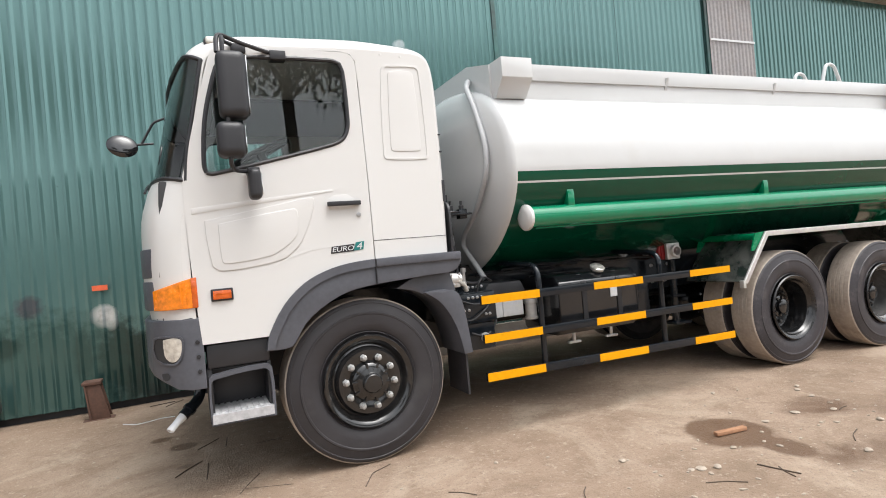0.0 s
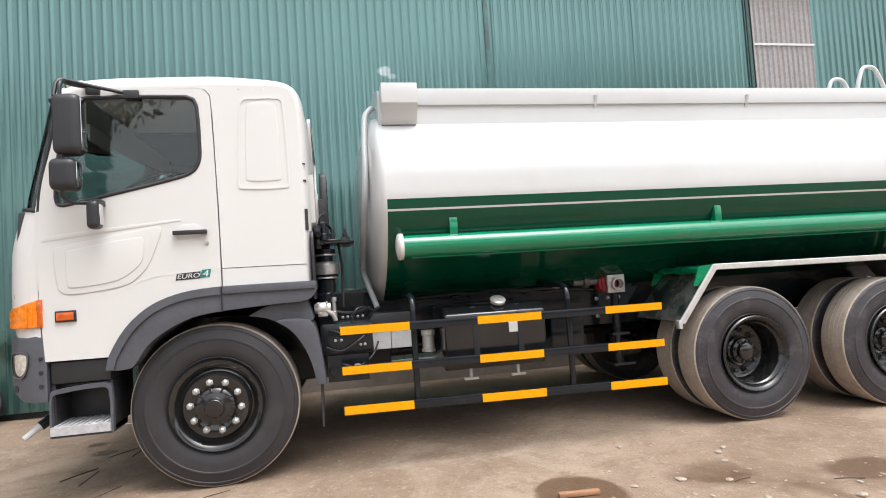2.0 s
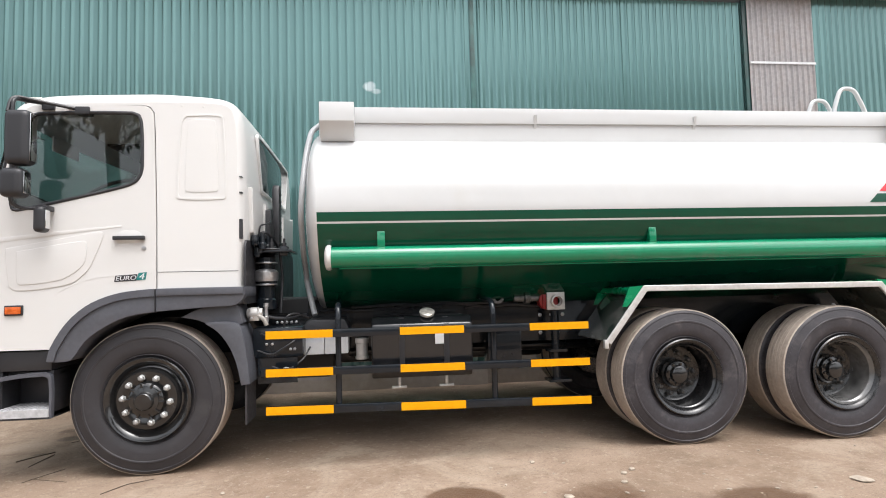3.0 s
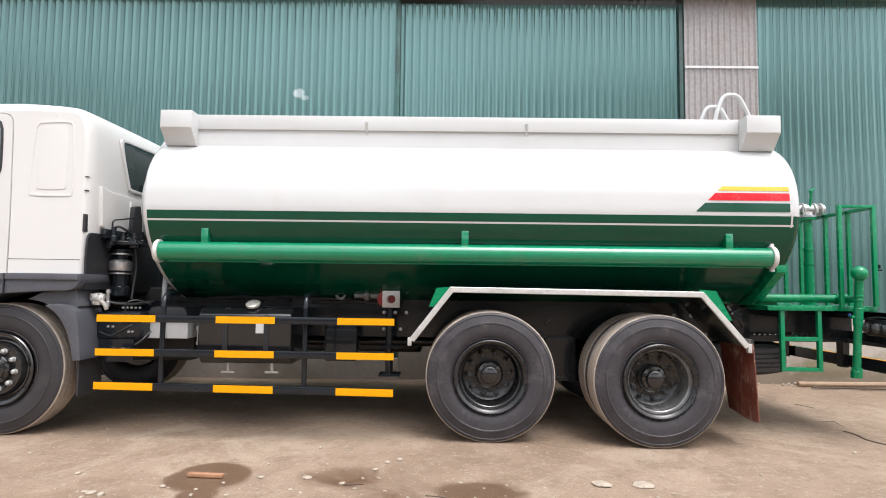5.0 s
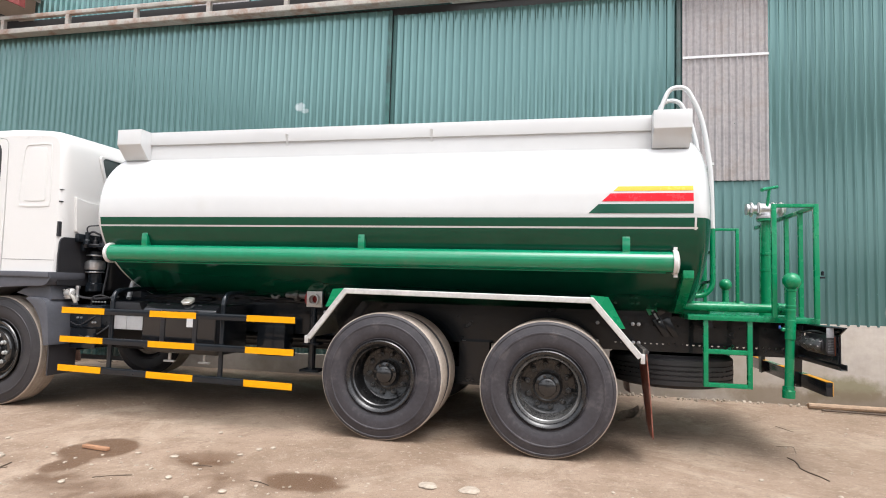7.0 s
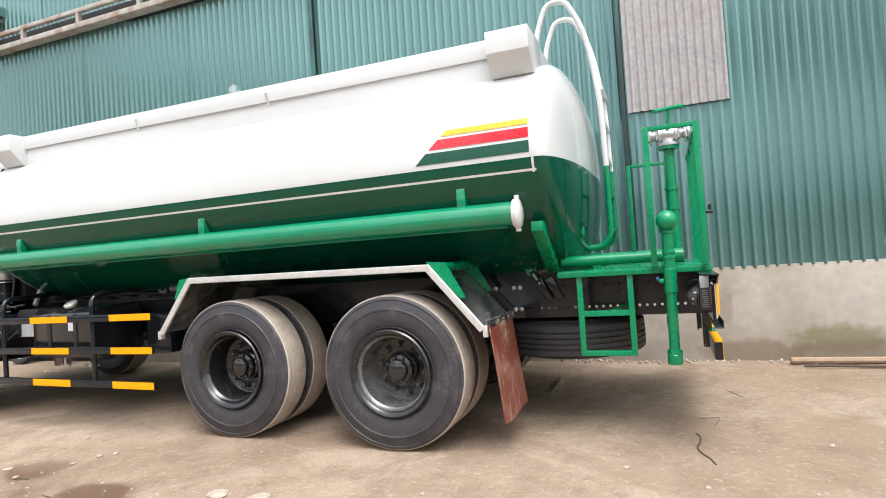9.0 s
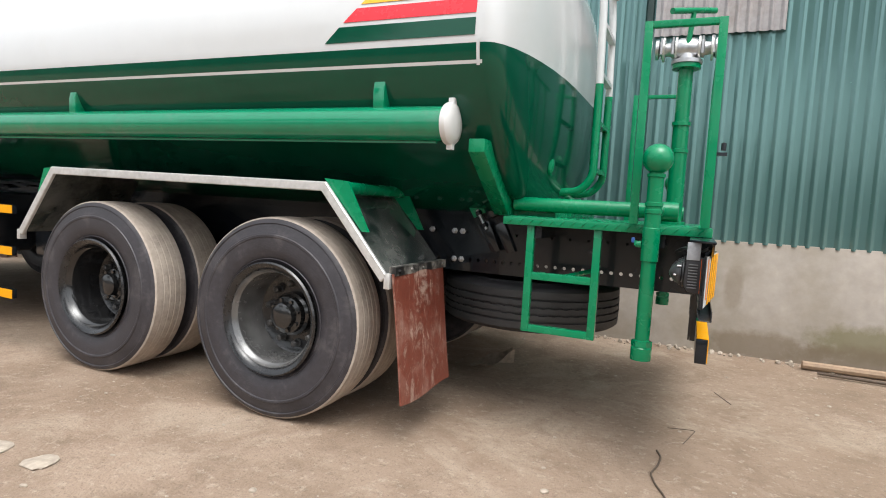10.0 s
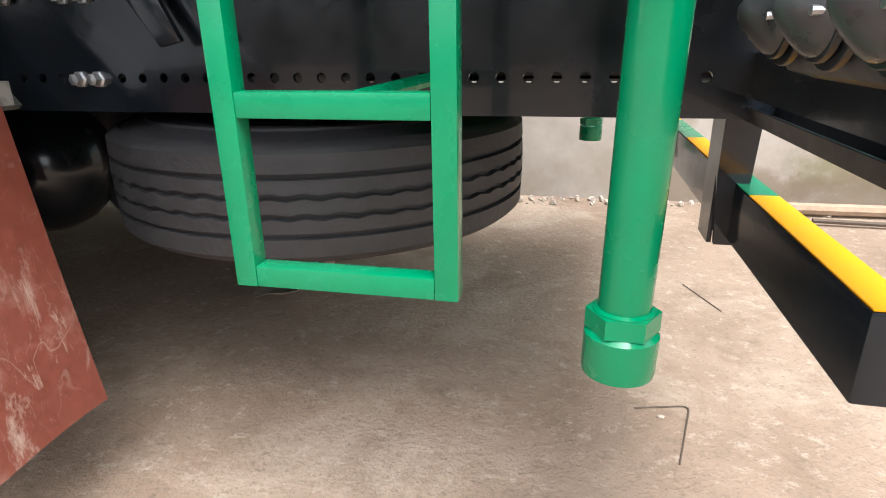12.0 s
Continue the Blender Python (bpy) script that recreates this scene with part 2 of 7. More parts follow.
def spotted(m, spots):
    """Soft-edged marks at places of their own on an upright surface: x, z, half width, half height, colour, amount."""
    nt = m.node_tree
    N, L = nt.nodes.new, nt.links.new
    bs = [n for n in nt.nodes if n.type == 'BSDF_PRINCIPLED'][0]
    base = bs.inputs["Base Color"].links[0].from_socket
    geo, sep, wob = N("ShaderNodeNewGeometry"), N("ShaderNodeSeparateXYZ"), N("ShaderNodeTexNoise")
    wob.inputs["Scale"].default_value, wob.inputs["Detail"].default_value, wob.inputs["Roughness"].default_value = 9, 6, 0.65
    L(geo.outputs["Position"], sep.inputs[0])
    L(geo.outputs["Position"], wob.inputs["Vector"])

    def math_of(op, a, b):
        n = N("ShaderNodeMath")
        n.operation = op
        for k, v in enumerate((a, b)):
            if isinstance(v, float):
                n.inputs[k].default_value = v
            else:
                L(v, n.inputs[k])
        return n.outputs[0]
    for x, z, rx, rz, color, amount in spots:
        u = math_of('DIVIDE', math_of('SUBTRACT', sep.outputs[0], float(x)), float(rx))
        w = math_of('DIVIDE', math_of('SUBTRACT', sep.outputs[2], float(z)), float(rz))
        far = math_of('ADD', math_of('MULTIPLY', u, u), math_of('MULTIPLY', w, w))
        far = math_of('ADD', far, math_of('MULTIPLY', wob.outputs["Fac"], 1.6))
        rg, mix = N("ShaderNodeMapRange"), N("ShaderNodeMix")
        rg.inputs["From Min"].default_value, rg.inputs["From Max"].default_value = 1.15, 1.85
        rg.inputs["To Min"].default_value, rg.inputs["To Max"].default_value = amount, 0.0
        L(far, rg.inputs["Value"])
        mix.data_type = 'RGBA'
        L(rg.outputs[0], mix.inputs["Factor"])
        L(base, mix.inputs["A"])
        mix.inputs["B"].default_value = (*color, 1)
        base = mix.outputs["Result"]
    L(base, bs.inputs["Base Color"])


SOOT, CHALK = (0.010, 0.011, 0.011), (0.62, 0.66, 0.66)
# enlarged soot and a broad teal mark darken the wall's foot by the stand
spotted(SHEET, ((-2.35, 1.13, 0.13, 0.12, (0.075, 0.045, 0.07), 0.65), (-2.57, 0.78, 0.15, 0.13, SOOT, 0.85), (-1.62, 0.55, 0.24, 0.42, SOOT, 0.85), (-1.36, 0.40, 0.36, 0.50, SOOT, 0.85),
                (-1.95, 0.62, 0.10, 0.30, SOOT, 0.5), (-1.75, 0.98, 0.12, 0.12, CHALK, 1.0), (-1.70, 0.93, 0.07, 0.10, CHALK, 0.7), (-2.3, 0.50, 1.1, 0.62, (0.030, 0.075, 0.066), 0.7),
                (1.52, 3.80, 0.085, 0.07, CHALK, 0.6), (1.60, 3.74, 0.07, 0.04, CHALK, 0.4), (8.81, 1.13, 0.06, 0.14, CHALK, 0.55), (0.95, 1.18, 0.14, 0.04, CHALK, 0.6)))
FLAP = scuffed_material("brown_flap_rubber", (0.165, 0.042, 0.026), (0.48, 0.37, 0.30))


def glass_material(name, tint, rough=0.0):
    m = bpy.data.materials.new(name)
    m.use_nodes = True
    nt = m.node_tree
    nt.nodes.clear()
    out, mix = nt.nodes.new("ShaderNodeOutputMaterial"), nt.nodes.new("ShaderNodeMixShader")
    tr, gl, fr = nt.nodes.new("ShaderNodeBsdfTransparent"), nt.nodes.new("ShaderNodeBsdfGlossy"), nt.nodes.new("ShaderNodeFresnel")
    tr.inputs["Color"].default_value = (*tint, 1)
    gl.inputs["Roughness"].default_value = rough
    fr.inputs["IOR"].default_value = 1.52
    nt.links.new(fr.outputs[0], mix.inputs["Fac"])
    nt.links.new(tr.outputs[0], mix.inputs[1])
    nt.links.new(gl.outputs[0], mix.inputs[2])
    nt.links.new(mix.outputs[0], out.inputs["Surface"])
    return m


GLASS = glass_material("window_glass", (0.93, 0.96, 0.95))
MIRROR = material("mirror_glass", (0.8, 0.8, 0.8), 0.03, metal=1.0, vary=0.01, rough_vary=0.01)
CLEARLENS = material("clear_lamp_lens", (0.66, 0.64, 0.58), 0.12, metal=0.4, vary=0.25, scale=40)


# ---- mesh helpers ----
def box(bm, x0, x1, y0, y1, z0, z1):
    vs = [bm.verts.new((x, y, z)) for x in (x0, x1) for y in (y0, y1) for z in (z0, z1)]
    for f in ((0, 1, 3, 2), (4, 6, 7, 5), (0, 4, 5, 1), (2, 3, 7, 6), (0, 2, 6, 4), (1, 5, 7, 3)):
        bm.faces.new([vs[i] for i in f])
    return vs


def bevel(bm, width, segments=2, angle=40):
    bm.normal_update()
    edges = [e for e in bm.edges if len(e.link_faces) == 2 and e.calc_face_angle(0) > radians(angle)]
    bmesh.ops.bevel(bm, geom=edges, offset=width, segments=segments, profile=0.6, affect='EDGES', clamp_overlap=True)
    return bm


def place(u, v, w, axis):
    return {"y": (u, w, v), "x": (w, u, v), "z": (u, v, w)}[axis]


def prism(bm, outer, a, b, axis="y", holes=()):
    """A plate of the given outline between a and b along the axis, with holes right through."""
    from mathutils.geometry import tessellate_polygon
    loops = [list(outer)] + [list(h) for h in holes]
    flat = [p for lp in loops for p in lp]
    tris = tessellate_polygon([[Vector((p[0], p[1], 0)) for p in lp] for lp in loops])
    va = [bm.verts.new(place(p[0], p[1], a, axis)) for p in flat]
    vb = [bm.verts.new(place(p[0], p[1], b, axis)) for p in flat]
    for t in tris:
        try:
            bm.faces.new([va[i] for i in t])
            bm.faces.new([vb[i] for i in reversed(t)])
        except ValueError:
            pass
    k = 0
    for lp in loops:
        n = len(lp)
        for i in range(n):
            j = (i + 1) % n
            bm.faces.new([va[k + i], vb[k + i], vb[k + j], va[k + j]])
        k += n
    bmesh.ops.recalc_face_normals(bm, faces=bm.faces)
    return bm


def lathe(bm, profile, n=48, axis="y", at=(0, 0, 0), closed=False, turn=0.0):
    """Turns a profile of (radius, along) about the axis."""
    rows = []
    for r, h in profile:
        row = []
        for k in range(n):
            a = 2 * math.pi * k / n + turn
            c, s = r * math.cos(a), r * math.sin(a)
            p = {"y": (c, h, s), "x": (h, c, s), "z": (c, s, h)}[axis]
            row.append(bm.verts.new((p[0] + at[0], p[1] + at[1], p[2] + at[2])))
        rows.append(row)
    pairs = list(zip(rows, rows[1:])) + ([(rows[-1], rows[0])] if closed else [])
    for a, b in pairs:
        for k in range(n):
            bm.faces.new([a[k], a[(k + 1) % n], b[(k + 1) % n], b[k]])
    if not closed:
        for row in (rows[0], rows[-1]):
            if (row[0].co - row[n // 2].co).length > 1e-4:
                bm.faces.new(row)
    bmesh.ops.recalc_face_normals(bm, faces=bm.faces)
    return bm


def rounded(points, radius, steps=5):
    """Rounds the corners of an open line."""
    pts = [Vector(p) for p in points]
    out = [pts[0]]
    for a, b, c in zip(pts, pts[1:], pts[2:]):
        r = min(radius, (a - b).length * 0.45, (c - b).length * 0.45)
        p, q = b + (a - b).normalized() * r, b + (c - b).normalized() * r
        for k in range(steps + 1):
            t = k / steps
            out.append(p * (1 - t) ** 2 + b * 2 * t * (1 - t) + q * t * t)
    return out + [pts[-1]]


def tube(bm, points, r, n=12, radius=0.06):
    pts = rounded(points, radius) if len(points) > 2 else [Vector(p) for p in points]
    rows, side = [], None
    for i, p in enumerate(pts):
        d = (pts[min(i + 1, len(pts) - 1)] - pts[max(i - 1, 0)]).normalized()
        if side is None:
            side = d.orthogonal().normalized()
        side = (side - d * side.dot(d)).normalized()
        up = d.cross(side)
        rows.append([bm.verts.new(p + r * (math.cos(2 * math.pi * k / n) * side + math.sin(2 * math.pi * k / n) * up)) for k in range(n)])
    for a, b in zip(rows, rows[1:]):
        for k in range(n):
            bm.faces.new([a[k], a[(k + 1) % n], b[(k + 1) % n], b[k]])
    bm.faces.new(rows[0])
    bm.faces.new(rows[-1])
    bmesh.ops.recalc_face_normals(bm, faces=bm.faces)
    return bm


def cuts(bm, axis, values):
    for v in values:
        co, no = [0, 0, 0], [0, 0, 0]
        co[axis], no[axis] = v, 1
        bmesh.ops.bisect_plane(bm, geom=bm.verts[:] + bm.edges[:] + bm.faces[:], plane_co=co, plane_no=no, dist=1e-5)
    return bm


def mesh_of(name, bm, mats, smooth=38):
    me = bpy.data.meshes.new(name)
    bm.to_mesh(me)
    bm.free()
    for m in (mats if isinstance(mats, (list, tuple)) else [mats]):
        me.materials.append(m)
    if smooth:
        me.shade_smooth()
        me.set_sharp_from_angle(angle=radians(smooth))
    return me


def part(name, bm, mat, parent, label="", smooth=38):
    ob = new(name, mesh_of(name, bm, mat, smooth))
    if parent is not None:
        ob.parent = parent
    return tagged(ob, label)


def piece(name, mesh, parent, m=None):
    ob = new(name, mesh)
    ob.parent = parent
    if m is not None:
        ob.matrix_basis = m
    return ob


def thing(name, label, category, group="", at=(0, 0, 0)):
    return tagged(new(name), label, category, group)


def circle(cx, cz, r, n=10):
    return [(cx + r * math.cos(2 * math.pi * k / n), cz + r * math.sin(2 * math.pi * k / n)) for k in range(n)]


def flowing(loop, steps=3, corner=48):
    """A closed outline with its gentle bends made round; corners stay sharp."""
    n, out = len(loop), []
    P = [Vector((p[0], p[1])) for p in loop]

    def sharp(i):
        return (P[i] - P[i - 1]).angle(P[(i + 1) % n] - P[i], 0) > radians(corner)
    for i in range(n):
        p1, p2 = P[i], P[(i + 1) % n]
        L = (p2 - p1).length
        m1 = (p2 - p1) if sharp(i) else (p2 - P[i - 1]).normalized() * L
        m2 = (p2 - p1) if sharp((i + 1) % n) else (P[(i + 2) % n] - p1).normalized() * L
        for k in range(steps):
            t = k / steps
            a, b = t * t, t * t * t
            out.append(tuple(p1 * (2 * b - 3 * a + 1) + m1 * (b - 2 * a + t) + p2 * (3 * a - 2 * b) + m2 * (b - a)))
    return out


B = bmesh.new
GZ = 0.04          # level of the yard
YC = 0.90          # the lorry's middle line
WALL_Y = 2.68      # face of the sheet wall

# ---- the yard ----
def ground_material():
    m = bpy.data.materials.new("dusty_concrete_yard")
    m.use_nodes = True
    nt = m.node_tree
    nt.nodes.clear()
    N, L = nt.nodes.new, nt.links.new
    out, bs, tc = N("ShaderNodeOutputMaterial"), N("ShaderNodeBsdfPrincipled"), N("ShaderNodeTexCoord")
    L(bs.outputs[0], out.inputs["Surface"])

    def noise_of(scale, detail=8, rough=0.6, dist=0.0):
        n = N("ShaderNodeTexNoise")
        n.inputs["Scale"].default_value, n.inputs["Detail"].default_value = scale, detail
        n.inputs["Roughness"].default_value, n.inputs["Distortion"].default_value = rough, dist
        L(tc.outputs["Object"], n.inputs["Vector"])
        return n.outputs["Fac"]

    def span(v, a, b, c=0.0, d=1.0):
        r = N("ShaderNodeMapRange")
        for key, x in zip(("From Min", "From Max", "To Min", "To Max"), (a, b, c, d)):
            r.inputs[key].default_value = x
        L(v, r.inputs["Value"])
        return r.outputs[0]

    def mixed(fac, a, b):
        x = N("ShaderNodeMix")
        x.data_type = 'RGBA'
        L(fac, x.inputs["Factor"])
        for key, v in (("A", a), ("B", b)):
            if isinstance(v, tuple):
                x.inputs[key].default_value = (*v, 1)
            else:
                L(v, x.inputs[key])
        return x.outputs["Result"]

    col = mixed(span(noise_of(0.55, 5), 0.35, 0.65), (0.231, 0.161, 0.110), (0.315, 0.231, 0.169))
    col = mixed(span(noise_of(2.4, 10, 0.72, 0.4), 0.46, 0.66, 0, 0.65), col, (0.168, 0.114, 0.074))
    col = mixed(span(noise_of(1.3, 9, 0.7, 0.8), 0.52, 0.66, 0, 0.6), col, (0.42, 0.335, 0.255))
    col = mixed(span(noise_of(5.5, 10, 0.8, 0.5), 0.53, 0.68, 0, 0.55), col, (0.149, 0.101, 0.066))
    col = mixed(span(noise_of(22, 8, 0.75), 0.55, 0.66, 0, 0.55), col, (0.45, 0.37, 0.29))
    col = mixed(span(noise_of(45, 6, 0.7), 0.56, 0.68, 0, 0.55), col, (0.13, 0.095, 0.067))
    col = mixed(span(noise_of(110, 3), 0.58, 0.70, 0, 0.5), col, (0.14, 0.105, 0.08))
    # wet patches: their own places in the yard
    wet = None
    sep = N("ShaderNodeSeparateXYZ")
    L(tc.outputs["Object"], sep.inputs[0])
    for cx, cy, rx, ry, soak in ((2.03, -1.12, 0.25, 0.25, 1.1), (2.09, -1.45, 0.13, 0.20, 0.8), (2.85, -1.15, 0.5, 0.3, 0.55), (3.2, -1.5, 0.9, 0.5, 0.48), (3.75, -1.32, 0.35, 0.2, 0.75), (2.5, -1.75, 0.6, 0.25, 0.6), (3.0, -1.95, 0.9, 0.4, 0.65), (-1.27, 1.30, 0.08, 0.07, 1.0), (-1.11, 0.995, 0.10, 0.09, 1.0), (-1.09, 0.50, 0.07, 0.06, 0.6)):
        terms = []
        for k, (c, r) in enumerate(((cx, rx), (cy, ry))):
            s, d, q = N("ShaderNodeMath"), N("ShaderNodeMath"), N("ShaderNodeMath")
            s.operation, d.operation, q.operation = 'SUBTRACT', 'DIVIDE', 'POWER'
            s.inputs[1].default_value, d.inputs[1].default_value, q.inputs[1].default_value = c, r, 2
            L(sep.outputs[k], s.inputs[0])
            L(s.outputs[0], d.inputs[0])
            L(d.outputs[0], q.inputs[0])
            terms.append(q.outputs[0])
        a = N("ShaderNodeMath")
        L(terms[0], a.inputs[0])
        L(terms[1], a.inputs[1])
        one = span(a.outputs[0], 0.0, 2.0, soak, 0.0)
        if wet is None:
            wet = one
        else:
            mx = N("ShaderNodeMath")
            mx.operation = 'MAXIMUM'
            L(wet, mx.inputs[0])
            L(one, mx.inputs[1])
            wet = mx.outputs[0]
    sm = N("ShaderNodeMath")
    sm.operation = 'MULTIPLY_ADD'
    L(noise_of(2.6, 7, 0.65, 0.6), sm.inputs[0])
    sm.inputs[1].default_value = 0.9
    L(wet, sm.inputs[2])
    fac = span(sm.outputs[0], 0.86, 1.08)
    col = mixed(span(fac, 0, 1, 0, 0.82), col, (0.100, 0.052, 0.025))
    L(col, bs.inputs["Base Color"])
    L(span(fac, 0, 1, 0.9, 0.5), bs.inputs["Roughness"])
    b = N("ShaderNodeBump")
    b.inputs["Distance"].default_value = 0.02
    h = N("ShaderNodeMath")
    L(noise_of(9, 10, 0.75), h.inputs[0])
    L(noise_of(70, 4), h.inputs[1])
    L(h.outputs[0], b.inputs["Height"])
    b.inputs["Strength"].default_value = 0.6
    L(b.outputs[0], bs.inputs["Normal"])
    return m


def ground_height(x, y):
    near = max(0.0, 1 - abs(x - 3) / 14) * max(0.0, 1 - abs(y) / 9)
    rise = 0.03 * min(1, max(0, (y - 1.6) / 1.0))
    hump = np.interp(x, (-1.7, -0.8, 0.6, 3.2, 3.86, 5.16, 6.5, 8.0), (0.0, 0.016, 0.016, 0.022, 0.022, -0.007, -0.006, 0.0))
    rise += hump * np.interp(y, (-1.6, -0.6, 2.2, 2.6), (0.0, 1.0, 1.0, 0.0))
    return GZ + rise + near * 0.008 * noise.fractal(Vector((x * 1.3, y * 1.3, 0)), 1.0, 2.0, 4)


bm = B()
xs = [-900, -200, -60, -25, -12] + [-8 + 0.16 * k for k in range(128)] + [14, 20, 40, 120, 400, 900]
ys = [-900, -200, -60, -25, -12] + [-7 + 0.14 * k for k in range(76)] + [5, 9, 30, 200, 900]
grid = [[bm.verts.new((x, y, ground_height(x, y))) for y in ys] for x in xs]
for a, b in zip(grid, grid[1:]):
    for k in range(len(ys) - 1):
        bm.faces.new([a[k], b[k], b[k + 1], a[k + 1]])
tagged(part("ground", bm, ground_material(), None), "dusty tan concrete yard with damp brown stains", "ground", kind="structure")


# ---- the sheet wall of the workshop ----
def sheet_mesh(name, width, pitch, z0, z1, mat, rib=0.018):
    """One profiled steel sheet: narrow raised ribs, flat pans between."""
    line, n = [], round(width / pitch)
    for k in range(n):
        u = k * pitch
        line += [(u, 0), (u + pitch * 0.44, 0), (u + pitch * 0.47, -rib * 0.07), (u + pitch * 0.63, -rib * 0.88), (u + pitch * 0.67, -rib * 0.98),
                 (u + pitch * 0.74, -rib), (u + pitch * 0.78, -rib * 0.88), (u + pitch * 0.94, -rib * 0.07), (u + pitch * 0.97, 0)]
    line.append((width, 0))
    back = [(u, v + 0.002) for u, v in reversed(line)]
    bm = B()
    loop = line + back
    va = [bm.verts.new((u, v, z0)) for u, v in loop]
    vb = [bm.verts.new((u, v, z1)) for u, v in loop]
    for i in range(len(loop)):
        j = (i + 1) % len(loop)
        bm.faces.new([va[i], va[j], vb[j], vb[i]])
    bmesh.ops.recalc_face_normals(bm, faces=bm.faces)
    return mesh_of(name, bm, mat, smooth=30)


wall = part("wall_north", prism(B(), [(-4.45, GZ - 0.3), (16, GZ - 0.3), (16, 9.0), (-3.3, 9.0), (-3.3, 5.2), (-4.45, 5.2)], WALL_Y + 0.06, WALL_Y + 0.22), DARKIN, None)
tagged(wall, "workshop wall clad in teal profiled steel sheets", "wall", kind="structure")
W1, W2, W3 = 1.05, 1.0, 1.2
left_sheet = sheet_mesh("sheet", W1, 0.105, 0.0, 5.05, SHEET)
# the first four sheets stop higher, so the dark-coloured backing reads as shadow gap
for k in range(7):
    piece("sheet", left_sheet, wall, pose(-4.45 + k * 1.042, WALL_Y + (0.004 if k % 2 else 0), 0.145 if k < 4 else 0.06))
mid_sheet = sheet_mesh("sheet", W2, 0.1, 0.0, 4.95, SHEET)
for k in range(4):
    piece("sheet", mid_sheet, wall, pose(2.86 + k * 1.0, WALL_Y + 0.03 + (0.004 if k % 2 else 0), 0.10))
right_sheet = sheet_mesh("sheet", W3, 0.1, 0.0, 5.2, SHEET)
for k in range(9):
    piece("sheet", right_sheet, wall, pose(6.62 + k * 1.19, WALL_Y + (0.004 if k % 2 else 0), 0.985))
upper_sheet = sheet_mesh("sheet", 1.05, 0.105, 0.0, 3.9, SHEET)
for k in range(18):
    piece("sheet", upper_sheet, wall, pose(-3.3 + k * 1.042, WALL_Y + 0.045 + (0.004 if k % 2 else 0), 5.16))
pale_sheet = sheet_mesh("skylight_sheet", 0.96, 0.08, 0.0, 2.6, GREYSHEET, 0.02)
piece("skylight_sheet", pale_sheet, wall, pose(6.62, WALL_Y - 0.03, 2.66))
piece("skylight_sheet", sheet_mesh("skylight_sheet", 0.96, 0.08, 0.0, 3.0, GREYSHEET, 0.02), wall, pose(-0.35, WALL_Y + 0.02, 5.2))
bm = B()
box(bm, 6.62, 7.58, WALL_Y - 0.055, WALL_Y - 0.05, 4.17, 4.20)
part("lath", bm, PAPER, wall, "thin pale lath across the clear sheet")
for x0, x1 in ((2.80, 2.86), (6.55, 6.60)):
    bm = B()
    box(bm, x0, x1, WALL_Y - 0.03, WALL_Y - 0.004, 0.1 if x0 < 4 else 1.0, 5.05)
    part("cover_strip", bevel(bm, 0.008), SHEETLOW, wall)
bm = B()
box(bm, -1.83, -1.70, WALL_Y - 0.032, WALL_Y - 0.026, 1.23, 1.28)
part("orange_tag", bm, material("faded_orange_paint", (0.62, 0.11, 0.04), 0.6, vary=0.2), wall, "small faded orange mark")

MOSS, DAMP = (0.14, 0.125, 0.05), (0.17, 0.13, 0.085)
spotted(PLINTH, ((8.35, 0.28, 0.45, 0.16, MOSS, 0.7), (7.6, 0.16, 0.5, 0.14, DAMP, 0.7), (8.6, 0.15, 0.9, 0.14, DAMP, 0.8), (7.4, 0.62, 0.08, 0.22, DAMP, 0.4), (9.6, 0.3, 0.8, 0.25, MOSS, 0.5)))
plinth = part("plinth", bevel(prism(B(), [(2.9, GZ - 0.3), (16, GZ - 0.3), (16, 1.0), (2.9, 1.0)], WALL_Y - 0.005, WALL_Y + 0.055), 0.004), PLINTH, None)
tagged(plinth, "stained cement-rendered plinth under the sheet wall", "wall", kind="structure")

low = part("low_plinth", bevel(prism(B(), [(-0.4, GZ - 0.3), (2.895, GZ - 0.3), (2.895, 0.34), (-0.4, 0.34)], WALL_Y - 0.06, WALL_Y + 0.02), 0.004), PLINTH, None)
tagged(low, "low cement base under the sheet wall", "wall", kind="structure")

# steel gutter rail along the top of the lower sheets
gutter = thing("gutter_rail", "rusty pale steel rail with posts along the sheet wall's top", "rail")
bm = B()
box(bm, -9.0, 3.70, WALL_Y - 0.16, WALL_Y - 0.09, 5.40, 5.46)
part("top_bar", bevel(bm, 0.006), GREYSTEEL, gutter)
bm = B()
box(bm, -9.0, 3.70, WALL_Y - 0.20, WALL_Y - 0.03, 5.14, 5.22)
part("bottom_bar", bevel(bm, 0.006), GREYSTEEL, gutter)
bm = B()
box(bm, 3.70, 14.0, WALL_Y - 0.22, WALL_Y - 0.03, 5.12, 5.22)
part("lower_bar", bevel(bm, 0.006), GREYSTEEL, gutter)
# a dark strip draws the shade between the two bars
bm = B()
box(bm, -9.0, 3.70, WALL_Y - 0.02, WALL_Y - 0.012, 5.20, 5.42)
part("back_strip", bm, DARKIN, gutter, "dark strip standing in for the shaded gap behind the rail")
post_bm = B()
box(post_bm, -0.03, 0.03, WALL_Y - 0.155, WALL_Y - 0.095, 5.22, 5.40)
post_me = mesh_of("post", post_bm, GREYSTEEL, 0)
for k in range(11):
    piece("post", post_me, gutter, pose(-8.7 + k * 1.25, 0, 0))

